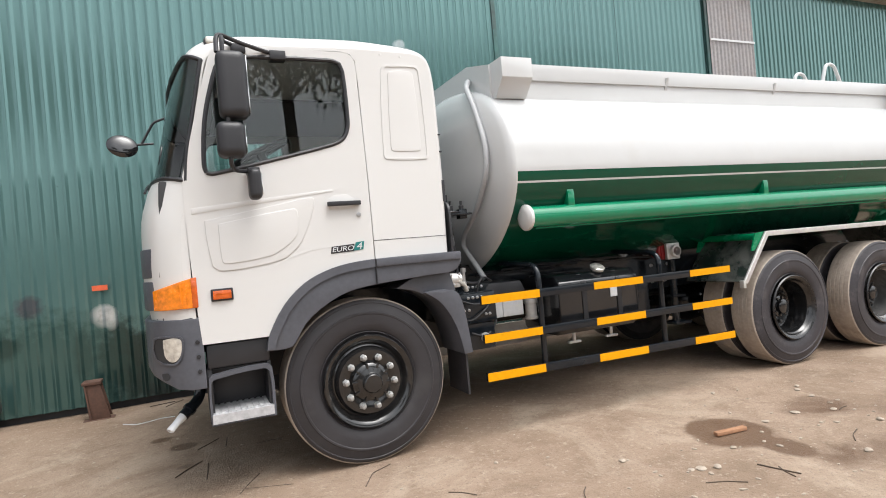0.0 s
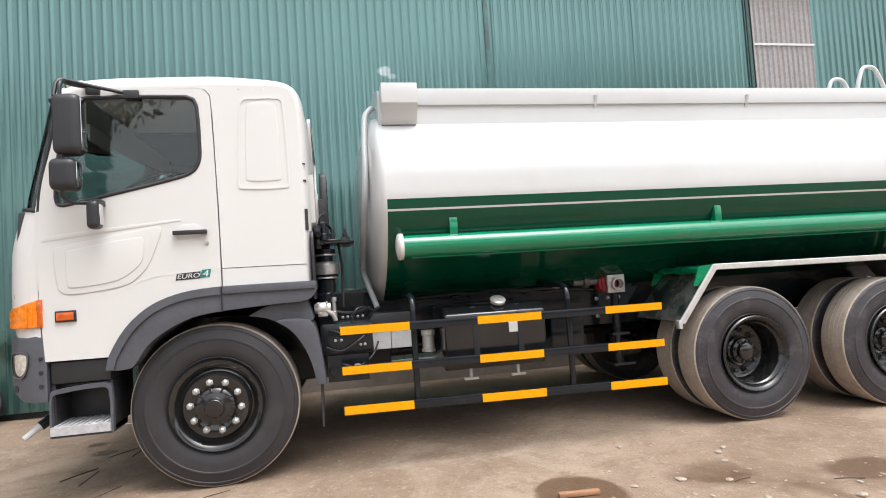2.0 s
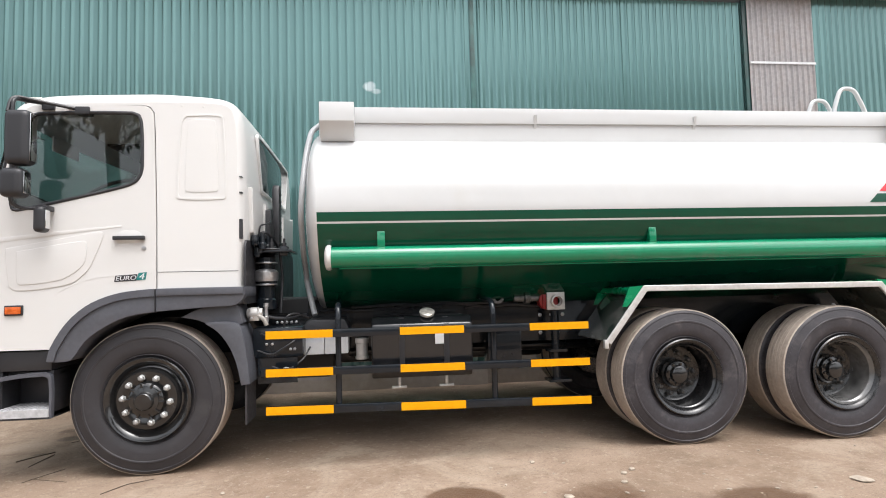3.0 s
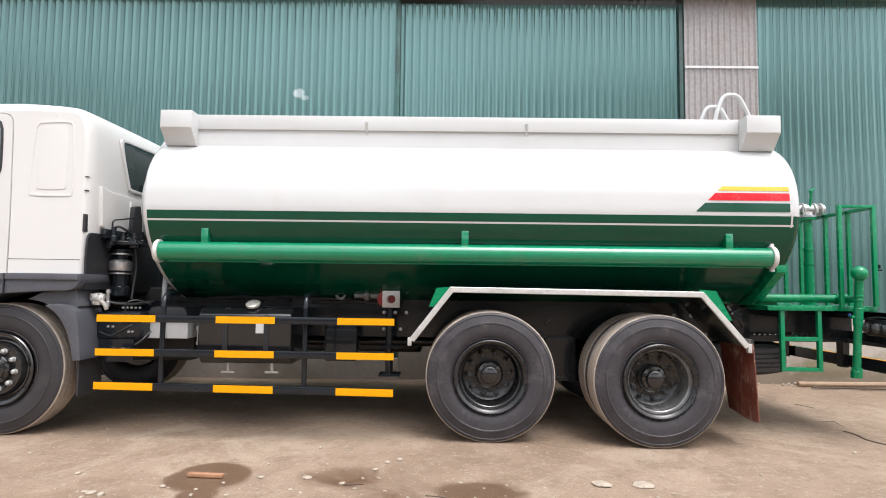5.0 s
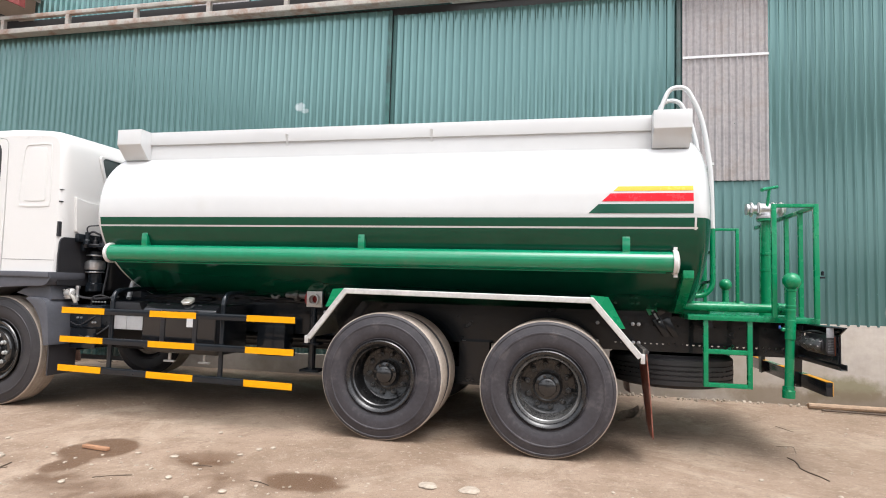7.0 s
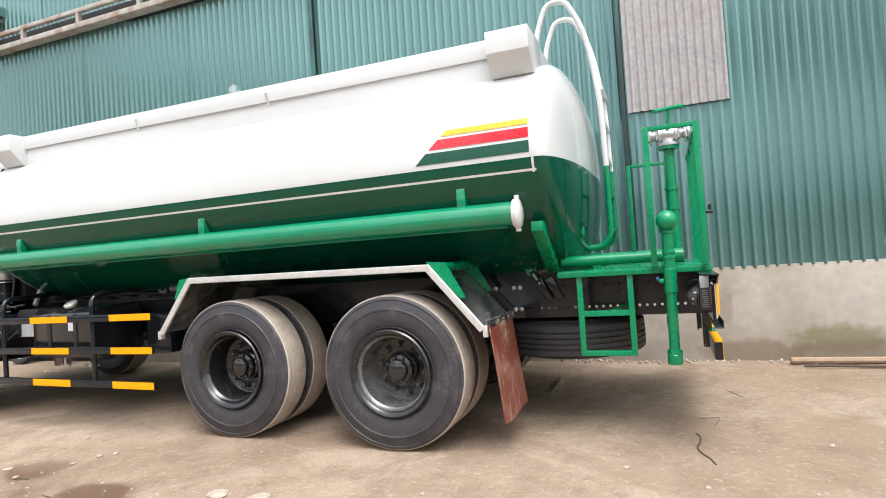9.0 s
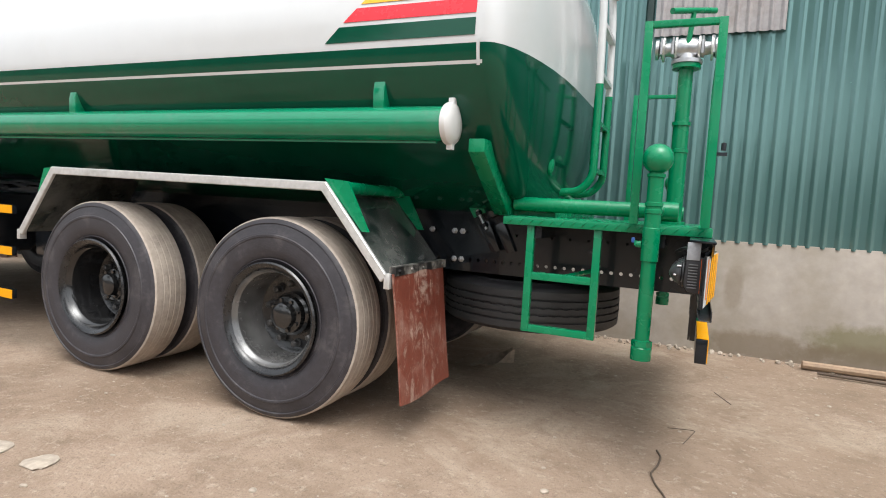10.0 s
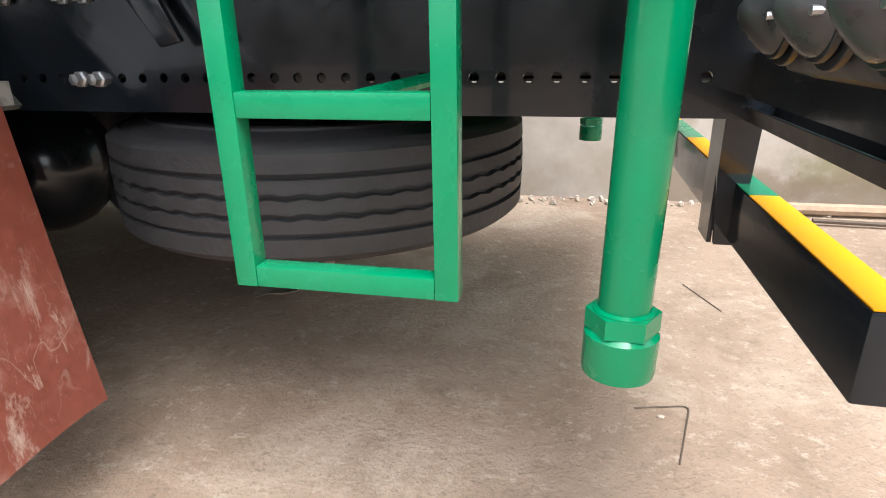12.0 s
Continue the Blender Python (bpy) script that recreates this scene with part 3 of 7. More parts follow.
# open shed beyond the end of the sheet wall
shed = thing("open_shed", "dark open-sided shed with a red steel gable beam", "shed")
bm = B()
box(bm, -24, -3.6, 9.0, 9.2, -0.2, 16)
box(bm, -24.2, -24, 2.9, 9.2, -0.2, 16)
box(bm, -3.34, -3.3, 2.9, 9.2, -0.2, 5.0)
part("wall", bm, DARKIN, shed)
bm = prism(B(), [(-3.1, 5.80), (-24, 14.4), (-24, 14.55), (-3.1, 5.95)], WALL_Y - 0.5, 9.2)
part("roof", bm, SHEET, shed)
bm = prism(B(), [(-3.2, 5.735), (-24, 14.29), (-24, 14.39), (-3.2, 5.79)], WALL_Y - 0.24, 9.0)
part("roof_lining", bm, material("pale_lining", (0.50, 0.46, 0.42), 0.8, vary=0.1, scale=1.0), shed)
bm = prism(B(), [(-3.15, 5.50), (-24, 14.08), (-24, 14.36), (-3.15, 5.78)], WALL_Y - 0.36, WALL_Y - 0.26)
part("gable_beam", bm, REDBEAM, shed)
for z in (4.85, 4.2):
    bm = B()
    box(bm, -9, -4.45, 3.0, 3.08, z, z + 0.09)
    part("purlin", bm, GREYSTEEL, shed)


# unseen wall added to close the yard and darken low reflections in the sheets
far_wall = part("wall_south", prism(B(), [(-60, GZ - 0.3), (60, GZ - 0.3), (60, 3.2), (-60, 3.2)], -22.3, -22.0), material("weathered_render", (0.24, 0.235, 0.22), 0.9, vary=0.15, scale=0.8, fine=12), None)
tagged(far_wall, "plain grey wall added out of view to close the yard", "wall", kind="structure")


# ---- wheels ----
R_T, R_RIM = 0.515, 0.272


def tyre_mesh(name, width, tread_mat, grooves=4, n=72, zigzag=0.0, side_mat=RUBBER, deep=0.012):
    """Turned about y; the outer side faces -y."""
    w = width / 2
    prof = [(R_RIM - 0.012, -w + 0.055), (R_RIM + 0.004, -w + 0.028), (R_RIM + 0.03, -w + 0.012), (R_RIM + 0.034, -w + 0.016),
            (R_RIM + 0.045, -w + 0.008), (0.365, -w), (0.41, -w), (0.414, -w - 0.003), (0.424, -w - 0.003), (0.428, -w + 0.002), (0.455, -w + 0.009),
            (0.478, -w + 0.016), (0.482, -w + 0.012), (0.490, -w + 0.014), (0.503, -w + 0.024)]
    k_side = len(prof)
    tread = [(R_T - 0.004, -w + 0.032)]
    step = (width - 0.07) / (grooves + 1)
    for g in range(grooves):
        c = -w + 0.035 + step * (g + 1)
        rr = R_T - 0.0015 * abs(g - (grooves - 1) / 2)
        tread += [(rr, c - 0.006), (rr - deep, c - 0.004), (rr - deep, c + 0.004), (rr, c + 0.006)]
    tread.append((R_T - 0.004, w - 0.032))
    back = [(r, -h) for r, h in reversed(prof)]
    full = prof + tread + back
    bm = B()
    rows = []
    for i, (r, h) in enumerate(full):
        inner_groove = k_side + 5 <= i < k_side + len(tread) - 5
        z = zigzag if inner_groove else 0.0
        rows.append([bm.verts.new((r * math.cos(2 * math.pi * k / n), h + z * (1, 0.2, -1, -0.2)[k % 4], r * math.sin(2 * math.pi * k / n))) for k in range(n)])
    for i in range(len(rows)):
        a, b = rows[i], rows[(i + 1) % len(rows)]
        tread_face = k_side - 1 <= i < k_side + len(tread)
        for k in range(n):
            f = bm.faces.new([a[k], a[(k + 1) % n], b[(k + 1) % n], b[k]])
            f.material_index = 1 if tread_face else 0
    bmesh.ops.recalc_face_normals(bm, faces=bm.faces)
    return mesh_of(name, bm, [side_mat, tread_mat], 30)


tyre_front = tyre_mesh("tyre", 0.28, TREAD, deep=0.003)
tyre_rear = tyre_mesh("tyre", 0.265, TREAD, side_mat=RUBBERDUSTY, deep=0.002)
tyre_spare = tyre_mesh("tyre", 0.262, TREADCLEAN, n=200, zigzag=0.0028)

# rims: the face towards -y at y = 0 is the tyre's outer side
bm = B()
lathe(bm, [(0.245, 0.24), (0.25, 0.03), (0.262, 0.010), (0.283, 0.004), (0.287, -0.006), (0.280, -0.014), (0.262, -0.010), (0.247, 0.006),
           (0.232, 0.020), (0.226, 0.035), (0.215, 0.030), (0.205, 0.004), (0.196, -0.012), (0.150, -0.016), (0.138, -0.010), (0.0, -0.010)], 56)
front_rim_me = mesh_of("rim", bm, RIM)
bm = B()
lathe(bm, [(0.118, -0.008), (0.115, -0.030), (0.100, -0.042), (0.090, -0.044), (0.090, -0.056), (0.064, -0.062), (0.058, -0.085), (0.050, -0.092), (0.0, -0.094)], 40)
front_hub_me = mesh_of("hub", bm, RIM)
bm = B()
box(bm, -0.006, 0.006, -0.055, -0.03, 0.066, 0.122)
hub_rib_me = mesh_of("hub_rib", bevel(bm, 0.002), RIM)
bm = B()
lathe(bm, [(0.248, 0.25), (0.252, 0.03), (0.266, 0.010), (0.284, 0.004), (0.289, -0.006), (0.281, -0.014), (0.262, -0.006), (0.250, 0.012),
           (0.244, 0.030), (0.232, 0.040), (0.228, 0.060), (0.224, 0.170), (0.214, 0.205), (0.196, 0.216), (0.125, 0.222), (0.0, 0.222)], 56)
for f in bm.faces:
    c = f.calc_center_median()
    f.material_index = 1 if 0.02 < c.y < 0.20 and 0.21 < math.hypot(c.x, c.z) < 0.2512 else 0
sheen_rim_me = mesh_of("rim", bm.copy(), [REARRIM, SHEENRIM])
rear_rim_me = mesh_of("rim", bm, [REARRIM, RIM])
bm = B()
lathe(bm, [(0.118, 0.225), (0.114, 0.178), (0.100, 0.168), (0.096, 0.138), (0.072, 0.130), (0.066, 0.098), (0.052, 0.090), (0.0, 0.088)], 40)
rear_hub_me = mesh_of("hub", bm, RIM)
hub_bolt_me = mesh_of("hub_bolt", lathe(B(), [(0.011, 0.142), (0.011, 0.120), (0.0, 0.120)], 6), RIM, 30)


def nut_mesh(mat, r, h0, h1):
    bm = B()
    lathe(bm, [(r * 1.25, h0), (r * 1.25, h0 - 0.006), (r, h0 - 0.008), (r, h1 + 0.006), (r * 0.6, h1), (0.0, h1)], 6)
    return mesh_of("nut", bm, mat, 30)


front_nut = nut_mesh(material("pale_nut", (0.40, 0.40, 0.39), 0.35, metal=0.35, vary=0.25, scale=30), 0.0185, -0.012, -0.050)
rear_nut = nut_mesh(material("dusty_nut", (0.062, 0.06, 0.058), 0.35, vary=0.3, scale=30), 0.0185, 0.220, 0.176)


def wheel(truck, x, y, z, turn, kind, spin=0.0, size=1.0):
    """kind: front, outer (rear with hub and nuts) or inner."""
    base = Matrix.Translation((x, y, z)) @ Matrix.Rotation(turn, 4, 'Z') @ Matrix.Rotation(spin, 4, 'Y') @ Matrix.Scale(size, 4)
    w = new("wheel", {"front": front_rim_me, "outer": sheen_rim_me if x > 5 else rear_rim_me, "inner": rear_rim_me}[kind])
    w.parent, w.matrix_basis = truck, base
    width = 0.28 if kind == "front" else 0.265
    piece("tyre", tyre_front if kind == "front" else tyre_rear, w, pose(0, width / 2, 0))
    if kind != "inner":
        piece("hub", front_hub_me if kind == "front" else rear_hub_me, w)
        for k in range(10):
            a = 2 * math.pi * (k + 0.5) / 10
            piece("nut", front_nut if kind == "front" else rear_nut, w, pose((0.153 if kind == "front" else 0.160) * math.cos(a), 0, (0.153 if kind == "front" else 0.160) * math.sin(a)))
            if kind == "front":
                piece("hub_rib", hub_rib_me, w, pose(0, 0, 0, 0, 36 * k, 0))
        if kind == "outer":
            for k in range(8):
                a = 2 * math.pi * k / 8
                piece("hub_bolt", hub_bolt_me, w, pose(0.081 * math.cos(a), 0, 0.081 * math.sin(a)))
    return w


truck = thing("water_tanker_truck", "white tanker lorry with oval white and green water tank", "truck")
HUB_Z = GZ + R_T
for side in (0, 1):
    turn = math.pi * side
    yy = (lambda v: v) if not side else (lambda v: 2 * YC - v)
    wheel(truck, 0.0, yy(-0.262), 0.571, turn, "front", 0.414, 1.002)
    for x, hub_z, spin, size in ((3.856, 0.565, 0.25, 0.981), (5.16, 0.546, 0.5, 0.994)):
        wheel(truck, x, yy(-0.318), hub_z, turn, "outer", spin, size)
        wheel(truck, x, yy(-0.012), hub_z, turn, "inner", 0.0, size)

# axles
for x in (0.0, 3.856, 5.16):
    bm = B()
    tube(bm, [(x, 0.15, HUB_Z), (x, 2 * YC - 0.15, HUB_Z)], 0.075, 16)
    ax = part("axle", bm, BLACK, truck)
    if x > 1:
        bm = B()
        bmesh.ops.create_uvsphere(bm, u_segments=16, v_segments=10, radius=0.22, matrix=Matrix.Translation((x, YC, HUB_Z + 0.02)))
        part("differential", bm, BLACK, ax)

# ---- chassis ----
holes_low = [circle(5.70 + 0.0475 * k, 0.868, 0.0095) for k in range(29)]
holes_up = [circle(5.72 + 0.095 * k, 1.02, 0.008) for k in range(13)]
for side in (0, 1):
    y0 = 0.41 if not side else 2 * YC - 0.41
    s = 1 if not side else -1
    bm = prism(B(), [(-1.0, 0.81), (7.14, 0.81), (7.14, 1.09), (-1.0, 1.09)], y0, y0 + 0.008 * s, holes=(holes_low + holes_up) if not side else ())
    rail_ob = part("chassis_rail", bm, BLACK, truck, "black painted steel channel with punched holes", smooth=20)
    for z0 in (0.802, 1.090):
        bm = B()
        box(bm, -1.0, 7.14, min(y0, y0 + 0.085 * s), max(y0, y0 + 0.085 * s), z0, z0 + 0.008)
        part("flange", bm, BLACK, rail_ob)
for x in (0.9, 2.3, 3.2, 4.5, 5.75, 7.07):
    bm = B()
    box(bm, x, x + 0.06, 0.42, 2 * YC - 0.42, 0.86, 1.05)
    part("cross_member", bm, BLACK, truck)
for y0 in (0.42, 2 * YC - 0.52):
    bm = B()
    box(bm, 1.0, 6.15, y0, y0 + 0.10, 1.0985, 1.20)
    part("subframe", bm, BLACK, truck)
for x0, x1 in ((0.70, 1.78), (1.80, 3.25)):
    bm = B()
    box(bm, x0, x1, 1.42, 1.95, 0.55, 1.06)
    part("far_tank", bevel(bm, 0.04), BLACK, truck)
bm = lathe(B(), [(0.0, 1.3), (0.05, 1.3), (0.05, 3.6), (0.0, 3.6)], 16, axis="x", at=(0, YC, 0.72))
part("drive_shaft", bm, BLACK, truck)
bolt_bm = B()
lathe(bolt_bm, [(0.017, 0.0), (0.017, -0.006), (0.012, -0.008), (0.012, -0.022), (0.0, -0.024)], 6)
bolt_me = mesh_of("bolt", bolt_bm, STEEL, 30)
for x, z in ((5.842, 0.866), (5.885, 0.866), (5.838, 1.022), (5.885, 1.022), (5.70, 1.022), (5.55, 0.866), (5.55, 1.022), (2.95, 1.02), (3.05, 1.02), (3.15, 1.02), (2.95, 0.87), (3.1, 0.87)):
    piece("bolt", bolt_me, truck, pose(x, 0.41, z))
# leaf springs and torque rods between the rear wheels
bm = B()
for k in range(7):
    box(bm, 3.85 + 0.07 * k, 5.17 - 0.07 * k, 0.30, 0.39, 0.58 - 0.022 * k, 0.60 - 0.022 * k)
box(bm, 4.38, 4.64, 0.28, 0.41, 0.55, 0.82)
part("leaf_spring", bm, BLACK, truck)

# ---- the oval tank ----
ZC, WIDE, UP, DOWN = 1.87, 1.235, 0.735, 0.82


def half_width(z):
    if z >= ZC:
        t, n = min(1, (z - ZC) / UP), 2.5
    else:
        t, n = min(1, (ZC - z) / DOWN), 1.85
    return WIDE * max(0.0, 1 - t ** n) ** (1 / n)


def tank_y(z):
    return YC - half_width(z)


Z_GREEN, Z_L1, Z_L2 = 1.832, 1.765, 1.751
levels = sorted({round(ZC + UP * math.sin(math.pi / 2 * k / 16), 4) for k in range(17)} | {round(ZC - DOWN * math.sin(math.pi / 2 * k / 16), 4) for k in range(17)} | {Z_GREEN, Z_L1, Z_L2}, reverse=True)
levels = [z for z in levels if not (abs(z - Z_GREEN) < 0.02 and z not in (Z_GREEN,)) or z in (Z_L1, Z_L2)]
section = [(YC - half_width(z), z) for z in levels] + [(YC + half_width(z), z) for z in reversed(levels[1:-1])]
TX0, TX1 = 1.15, 6.21
bm = B()
stations = [TX0 + (TX1 - TX0) * k / 24 for k in range(25)]
rings = [[bm.verts.new((x, y, z)) for y, z in section] for x in stations]
for a, b in zip(rings, rings[1:]):
    for k in range(len(section)):
        j = (k + 1) % len(section)
        f = bm.faces.new([a[k], a[j], b[j], b[k]])
        zm = (section[k][1] + section[j][1]) / 2
        f.material_index = 0 if zm > Z_GREEN or Z_L2 < zm < Z_L1 else 1
bmesh.ops.recalc_face_normals(bm, faces=bm.faces)
tank = part("tank", bm, [TANKWHITE, GREEN], truck, "oval tank, white above and glossy green below", smooth=50)


def head(x_edge, way, bulge, mats, name, label):
    bm = B()
    rows = []
    for k in range(10):
        a = math.pi / 2 * k / 9
        sc, x = math.cos(a) ** 0.8, x_edge + way * (0.012 + bulge * math.sin(a))
        if k == 0:
            rows.append([bm.verts.new((x_edge, y, z)) for y, z in section])
        if k < 9:
            rows.append([bm.verts.new((x, YC + (y - YC) * sc, ZC + (z - ZC) * sc)) for y, z in section])
    n = len(section)
    for a, b in zip(rows, rows[1:]):
        for k in range(n):
            bm.faces.new([a[k], a[(k + 1) % n], b[(k + 1) % n], b[k]])
    bm.faces.new(rows[-1])
    if len(mats) > 1:
        cuts(bm, 2, [Z_GREEN])
    bmesh.ops.recalc_face_normals(bm, faces=bm.faces)
    for f in bm.faces:
        f.material_index = 1 if len(mats) > 1 and f.calc_center_median().z < Z_GREEN else 0
    return part(name, bm, mats, tank, label, smooth=50)


head(TX0, -1, 0.14, [TANKWHITE], "front_head", "white dished tank end")
head(TX1, 1, 0.19, [TANKWHITE, GREEN], "rear_head", "dished tank end, white over green")


def tank_strip(name, x_top, x_bot, x_end, z0, z1, mat, lift=0.003):
    """A painted stripe on the flank with a slanted front end."""
    bm = B()
    rows = []
    for k in range(4):
        z = z0 + (z1 - z0) * k / 3
        xa = x_bot + (x_top - x_bot) * k / 3
        rows.append([bm.verts.new((xa + (x_end - xa) * j / 6, tank_y(z) - lift, z)) for j in range(7)])
    for a, b in zip(rows, rows[1:]):
        for j in range(6):
            bm.faces.new([a[j], a[j + 1], b[j + 1], b[j]])
    r = bmesh.ops.extrude_face_region(bm, geom=bm.faces[:])
    for v in [g for g in r["geom"] if isinstance(g, bmesh.types.BMVert)]:
        v.co.y += 0.006
    bmesh.ops.recalc_face_normals(bm, faces=bm.faces)
    return part(name, bm, mat, tank, smooth=30)


def slant(z):
    return 5.446 + (z - 1.863) * 1.06


for z0, z1, mat in ((1.863, 1.932, GREEN), (1.952, 2.012, REDSTRIPE), (2.030, 2.066, YELLOWSTRIPE)):
    tank_strip("stripe", slant(z1), slant(z0), 6.178, z0, z1, mat)
tank_strip("stripe", 6.186, 6.186, 6.200, 1.744, 1.845, TANKWHITE)
# weld seams round the barrel
for x in (2.18, 3.25, 4.22, 5.22):
    bm = B()
    rows = [[bm.verts.new((x + dx, YC + (y - YC) * 1.0008 + 0, ZC + (z - ZC) * 1.0008)) for y, z in section if z > Z_GREEN + 0.01 and y < YC] for dx in (-0.003, 0.003)]
    for k in range(len(rows[0]) - 1):
        bm.faces.new([rows[0][k], rows[0][k + 1], rows[1][k + 1], rows[1][k]])
    part("weld_seam", bm, TANKWHITE, tank)

# tray boards, walkway and end boxes on the tank's top
for side in (0, 1):
    yy = (lambda v: v) if not side else (lambda v: 2 * YC - v)
    bm = prism(B(), [(1.40, 2.545), (5.94, 2.545), (5.94, 2.668), (1.40, 2.668)], yy(-0.085), yy(-0.055))
    board = part("tray_board", bevel(bm, 0.004), TANKWHITE, truck)
    bm = prism(B(), [(1.42, 2.30), (5.92, 2.30), (5.92, 2.56), (1.42, 2.56)], yy(-0.068), yy(-0.050))
    part("tray_skirt", bm, TANKWHITE, board)
    for x in (2.83, 4.16):
        bm = prism(B(), [(yy(-0.108), 2.61), (yy(-0.055), 2.61), (yy(0.0), 2.46), (yy(-0.045), 2.45)], x - 0.011, x + 0.011, axis="x")
        part("tray_bracket", bm, TANKWHITE, truck)
    for x0, x1 in ((1.165, 1.42), (5.92, 6.195)):
        prof = [(yy(-0.213), 2.668), (yy(-0.213), 2.525), (yy(-0.10), 2.40), (yy(0.16), 2.40), (yy(0.16), 2.668)]
        bm = prism(B(), prof, x0, x1, axis="x")
        part("hose_box", bevel(bm, 0.005), TANKWHITE, truck, "white angled box end of the hose tray")
bm = B()
box(bm, 1.25, 6.10, -0.05, 2 * YC + 0.05, 2.585, 2.605)
part("walkway", bm, TANKWHITE, truck)
bm = prism(B(), [(-0.05, 2.40), (2 * YC + 0.05, 2.40), (2 * YC + 0.05, 2.66), (1.5, 2.75), (0.30, 2.75), (-0.05, 2.66)], 1.15, 1.18, axis="x")
part("front_board", bm, TANKWHITE, truck)
bm = prism(B(), [(-0.05, 2.40), (2 * YC + 0.05, 2.40), (2 * YC + 0.05, 2.66), (-0.05, 2.66)], 6.15, 6.18, axis="x")
part("rear_board", bm, TANKWHITE, truck)

# hose tube along the flank
for side in (0, 1):
    yy = (lambda v: v) if not side else (lambda v: 2 * YC - v)
    bm = B()
    tube(bm, [(1.225, yy(-0.262), 1.512), (6.065, yy(-0.262), 1.512)], 0.077, 32)
    hose = part("hose_tube", bm, TUBEGREEN, truck, "long green tube along the tank")
    for x, way in ((1.225, -1), (6.065, 1)):
        bm = B()
        lathe(bm, [(0.088, x - 0.02 * way), (0.092, x - 0.012 * way), (0.092, x + 0.006 * way), (0.082, x + 0.018 * way), (0.05, x + 0.027 * way), (0.0, x + 0.030 * way)], 32, axis="x", at=(0, yy(-0.262), 1.512))
        if way > 0:
            box(bm, x - 0.012, x + 0.014, yy(-0.262) - 0.014, yy(-0.262) + 0.014, 1.59, 1.622)
            box(bm, x - 0.012, x + 0.014, yy(-0.262) - 0.014, yy(-0.262) + 0.014, 1.402, 1.43)
        part("end_cap", bm, WHITE, hose, "white hinged cap")
    for x in (1.60, 3.65, 5.72):
        s = -1 if not side else 1
        bm = prism(B(), [(yy(-0.30), 1.572), (yy(-0.24), 1.572), (yy(-0.20), 1.70), (yy(-0.293), 1.705), (yy(-0.302), 1.66)], x - 0.028, x + 0.028, axis="x")
        part("tube_bracket", bevel(bm, 0.004), TUBEGREEN, hose)
    bm = B()
    box(bm, 1.3, 6.0, yy(-0.262) - 0.006, yy(-0.262) + 0.006, 1.428, 1.437)
    part("drip_seam", bm, TUBEGREEN, hose)

# hose on the front head
bm = B()
tube(bm, [(1.13, 0.25, 2.62), (1.07, 0.18, 2.55), (1.045, 0.02, 2.35), (1.030, -0.126, 2.055), (1.015, -0.13, 1.85), (1.006, 0.06, 1.60), (1.00, 0.28, 1.45), (1.00, 0.34, 1.36), (1.04, 0.24, 1.22), (1.08, 0.16, 1.09)], 0.022, 12, radius=0.14)
part("air_hose", bm, material("grey_hose", (0.38, 0.39, 0.40), 0.4, vary=0.1), truck, "white flexible hose down the tank's front end")

# ---- the cab ----
def tapered(bm):
    """The cab narrows a little behind the doors."""
    for v in bm.verts:
        t = max(0.0, (v.co.x - 0.07) / 0.55)
        v.co.y += (YC - v.co.y) / HALF * 0.075 * t
    return bm


HALF = 1.233
# outline of the cab's middle, from the front's foot up over the roof and down the back; weight of the edge rounding
CAB = [((-1.19, 1.08), 1.0), ((-1.21, 1.25), 1.0), ((-1.21, 1.45), 1.0), ((-1.19, 1.66), 1.0), ((-1.12, 1.83), 1.0), ((-1.10, 1.865), 1.0),
       ((-1.03, 2.09), 1.0), ((-0.965, 2.30), 1.0), ((-0.905, 2.50), 1.0), ((-0.885, 2.545), 1.0), ((-0.84, 2.60), 0.95), ((-0.76, 2.65), 0.9), ((-0.60, 2.678), 0.85), ((-0.30, 2.690), 0.85),
       ((0.05, 2.698), 0.85), ((0.28, 2.694), 0.75), ((0.47, 2.680), 0.6), ((0.555, 2.650), 0.5), ((0.605, 2.590), 0.45), ((0.630, 2.48), 0.45), ((0.640, 2.27), 0.45),
       ((0.645, 1.80), 0.5), ((0.64, 1.55), 0.5), ((0.635, 1.315), 0.5)]
GLASS_A, GLASS_B = 15, 27


def finer(rows, steps=3):
    """Rounds the open outline by passing a smooth curve through its points."""
    out = []
    for i in range(len(rows) - 1):
        (p0, _), (p1, w1), (p2, w2), (p3, _) = rows[max(i - 1, 0)], rows[i], rows[i + 1], rows[min(i + 2, len(rows) - 1)]
        p0, p1, p2, p3 = (Vector(p) for p in (p0, p1, p2, p3))
        L = (p2 - p1).length
        m1, m2 = (p2 - p0).normalized() * L, (p3 - p1).normalized() * L
        for k in range(steps):
            t = k / steps
            a, b = t * t, t * t * t
            q = p1 * (2 * b - 3 * a + 1) + m1 * (b - 2 * a + t) + p2 * (3 * a - 2 * b) + m2 * (b - a)
            out.append(((q.x, q.y), w1 + (w2 - w1) * t))
    return out + [rows[-1]]


CAB = finer(CAB)
pts = [Vector((x, z)) for (x, z), w in CAB]
normals = []
for i in range(len(pts)):
    d = (pts[min(i + 1, len(pts) - 1)] - pts[max(i - 1, 0)]).normalized()
    normals.append(Vector((-d.y, d.x)))


def cab_line(inset):
    return [p - n * inset * w for p, n, (_, w) in zip(pts, normals, CAB)]


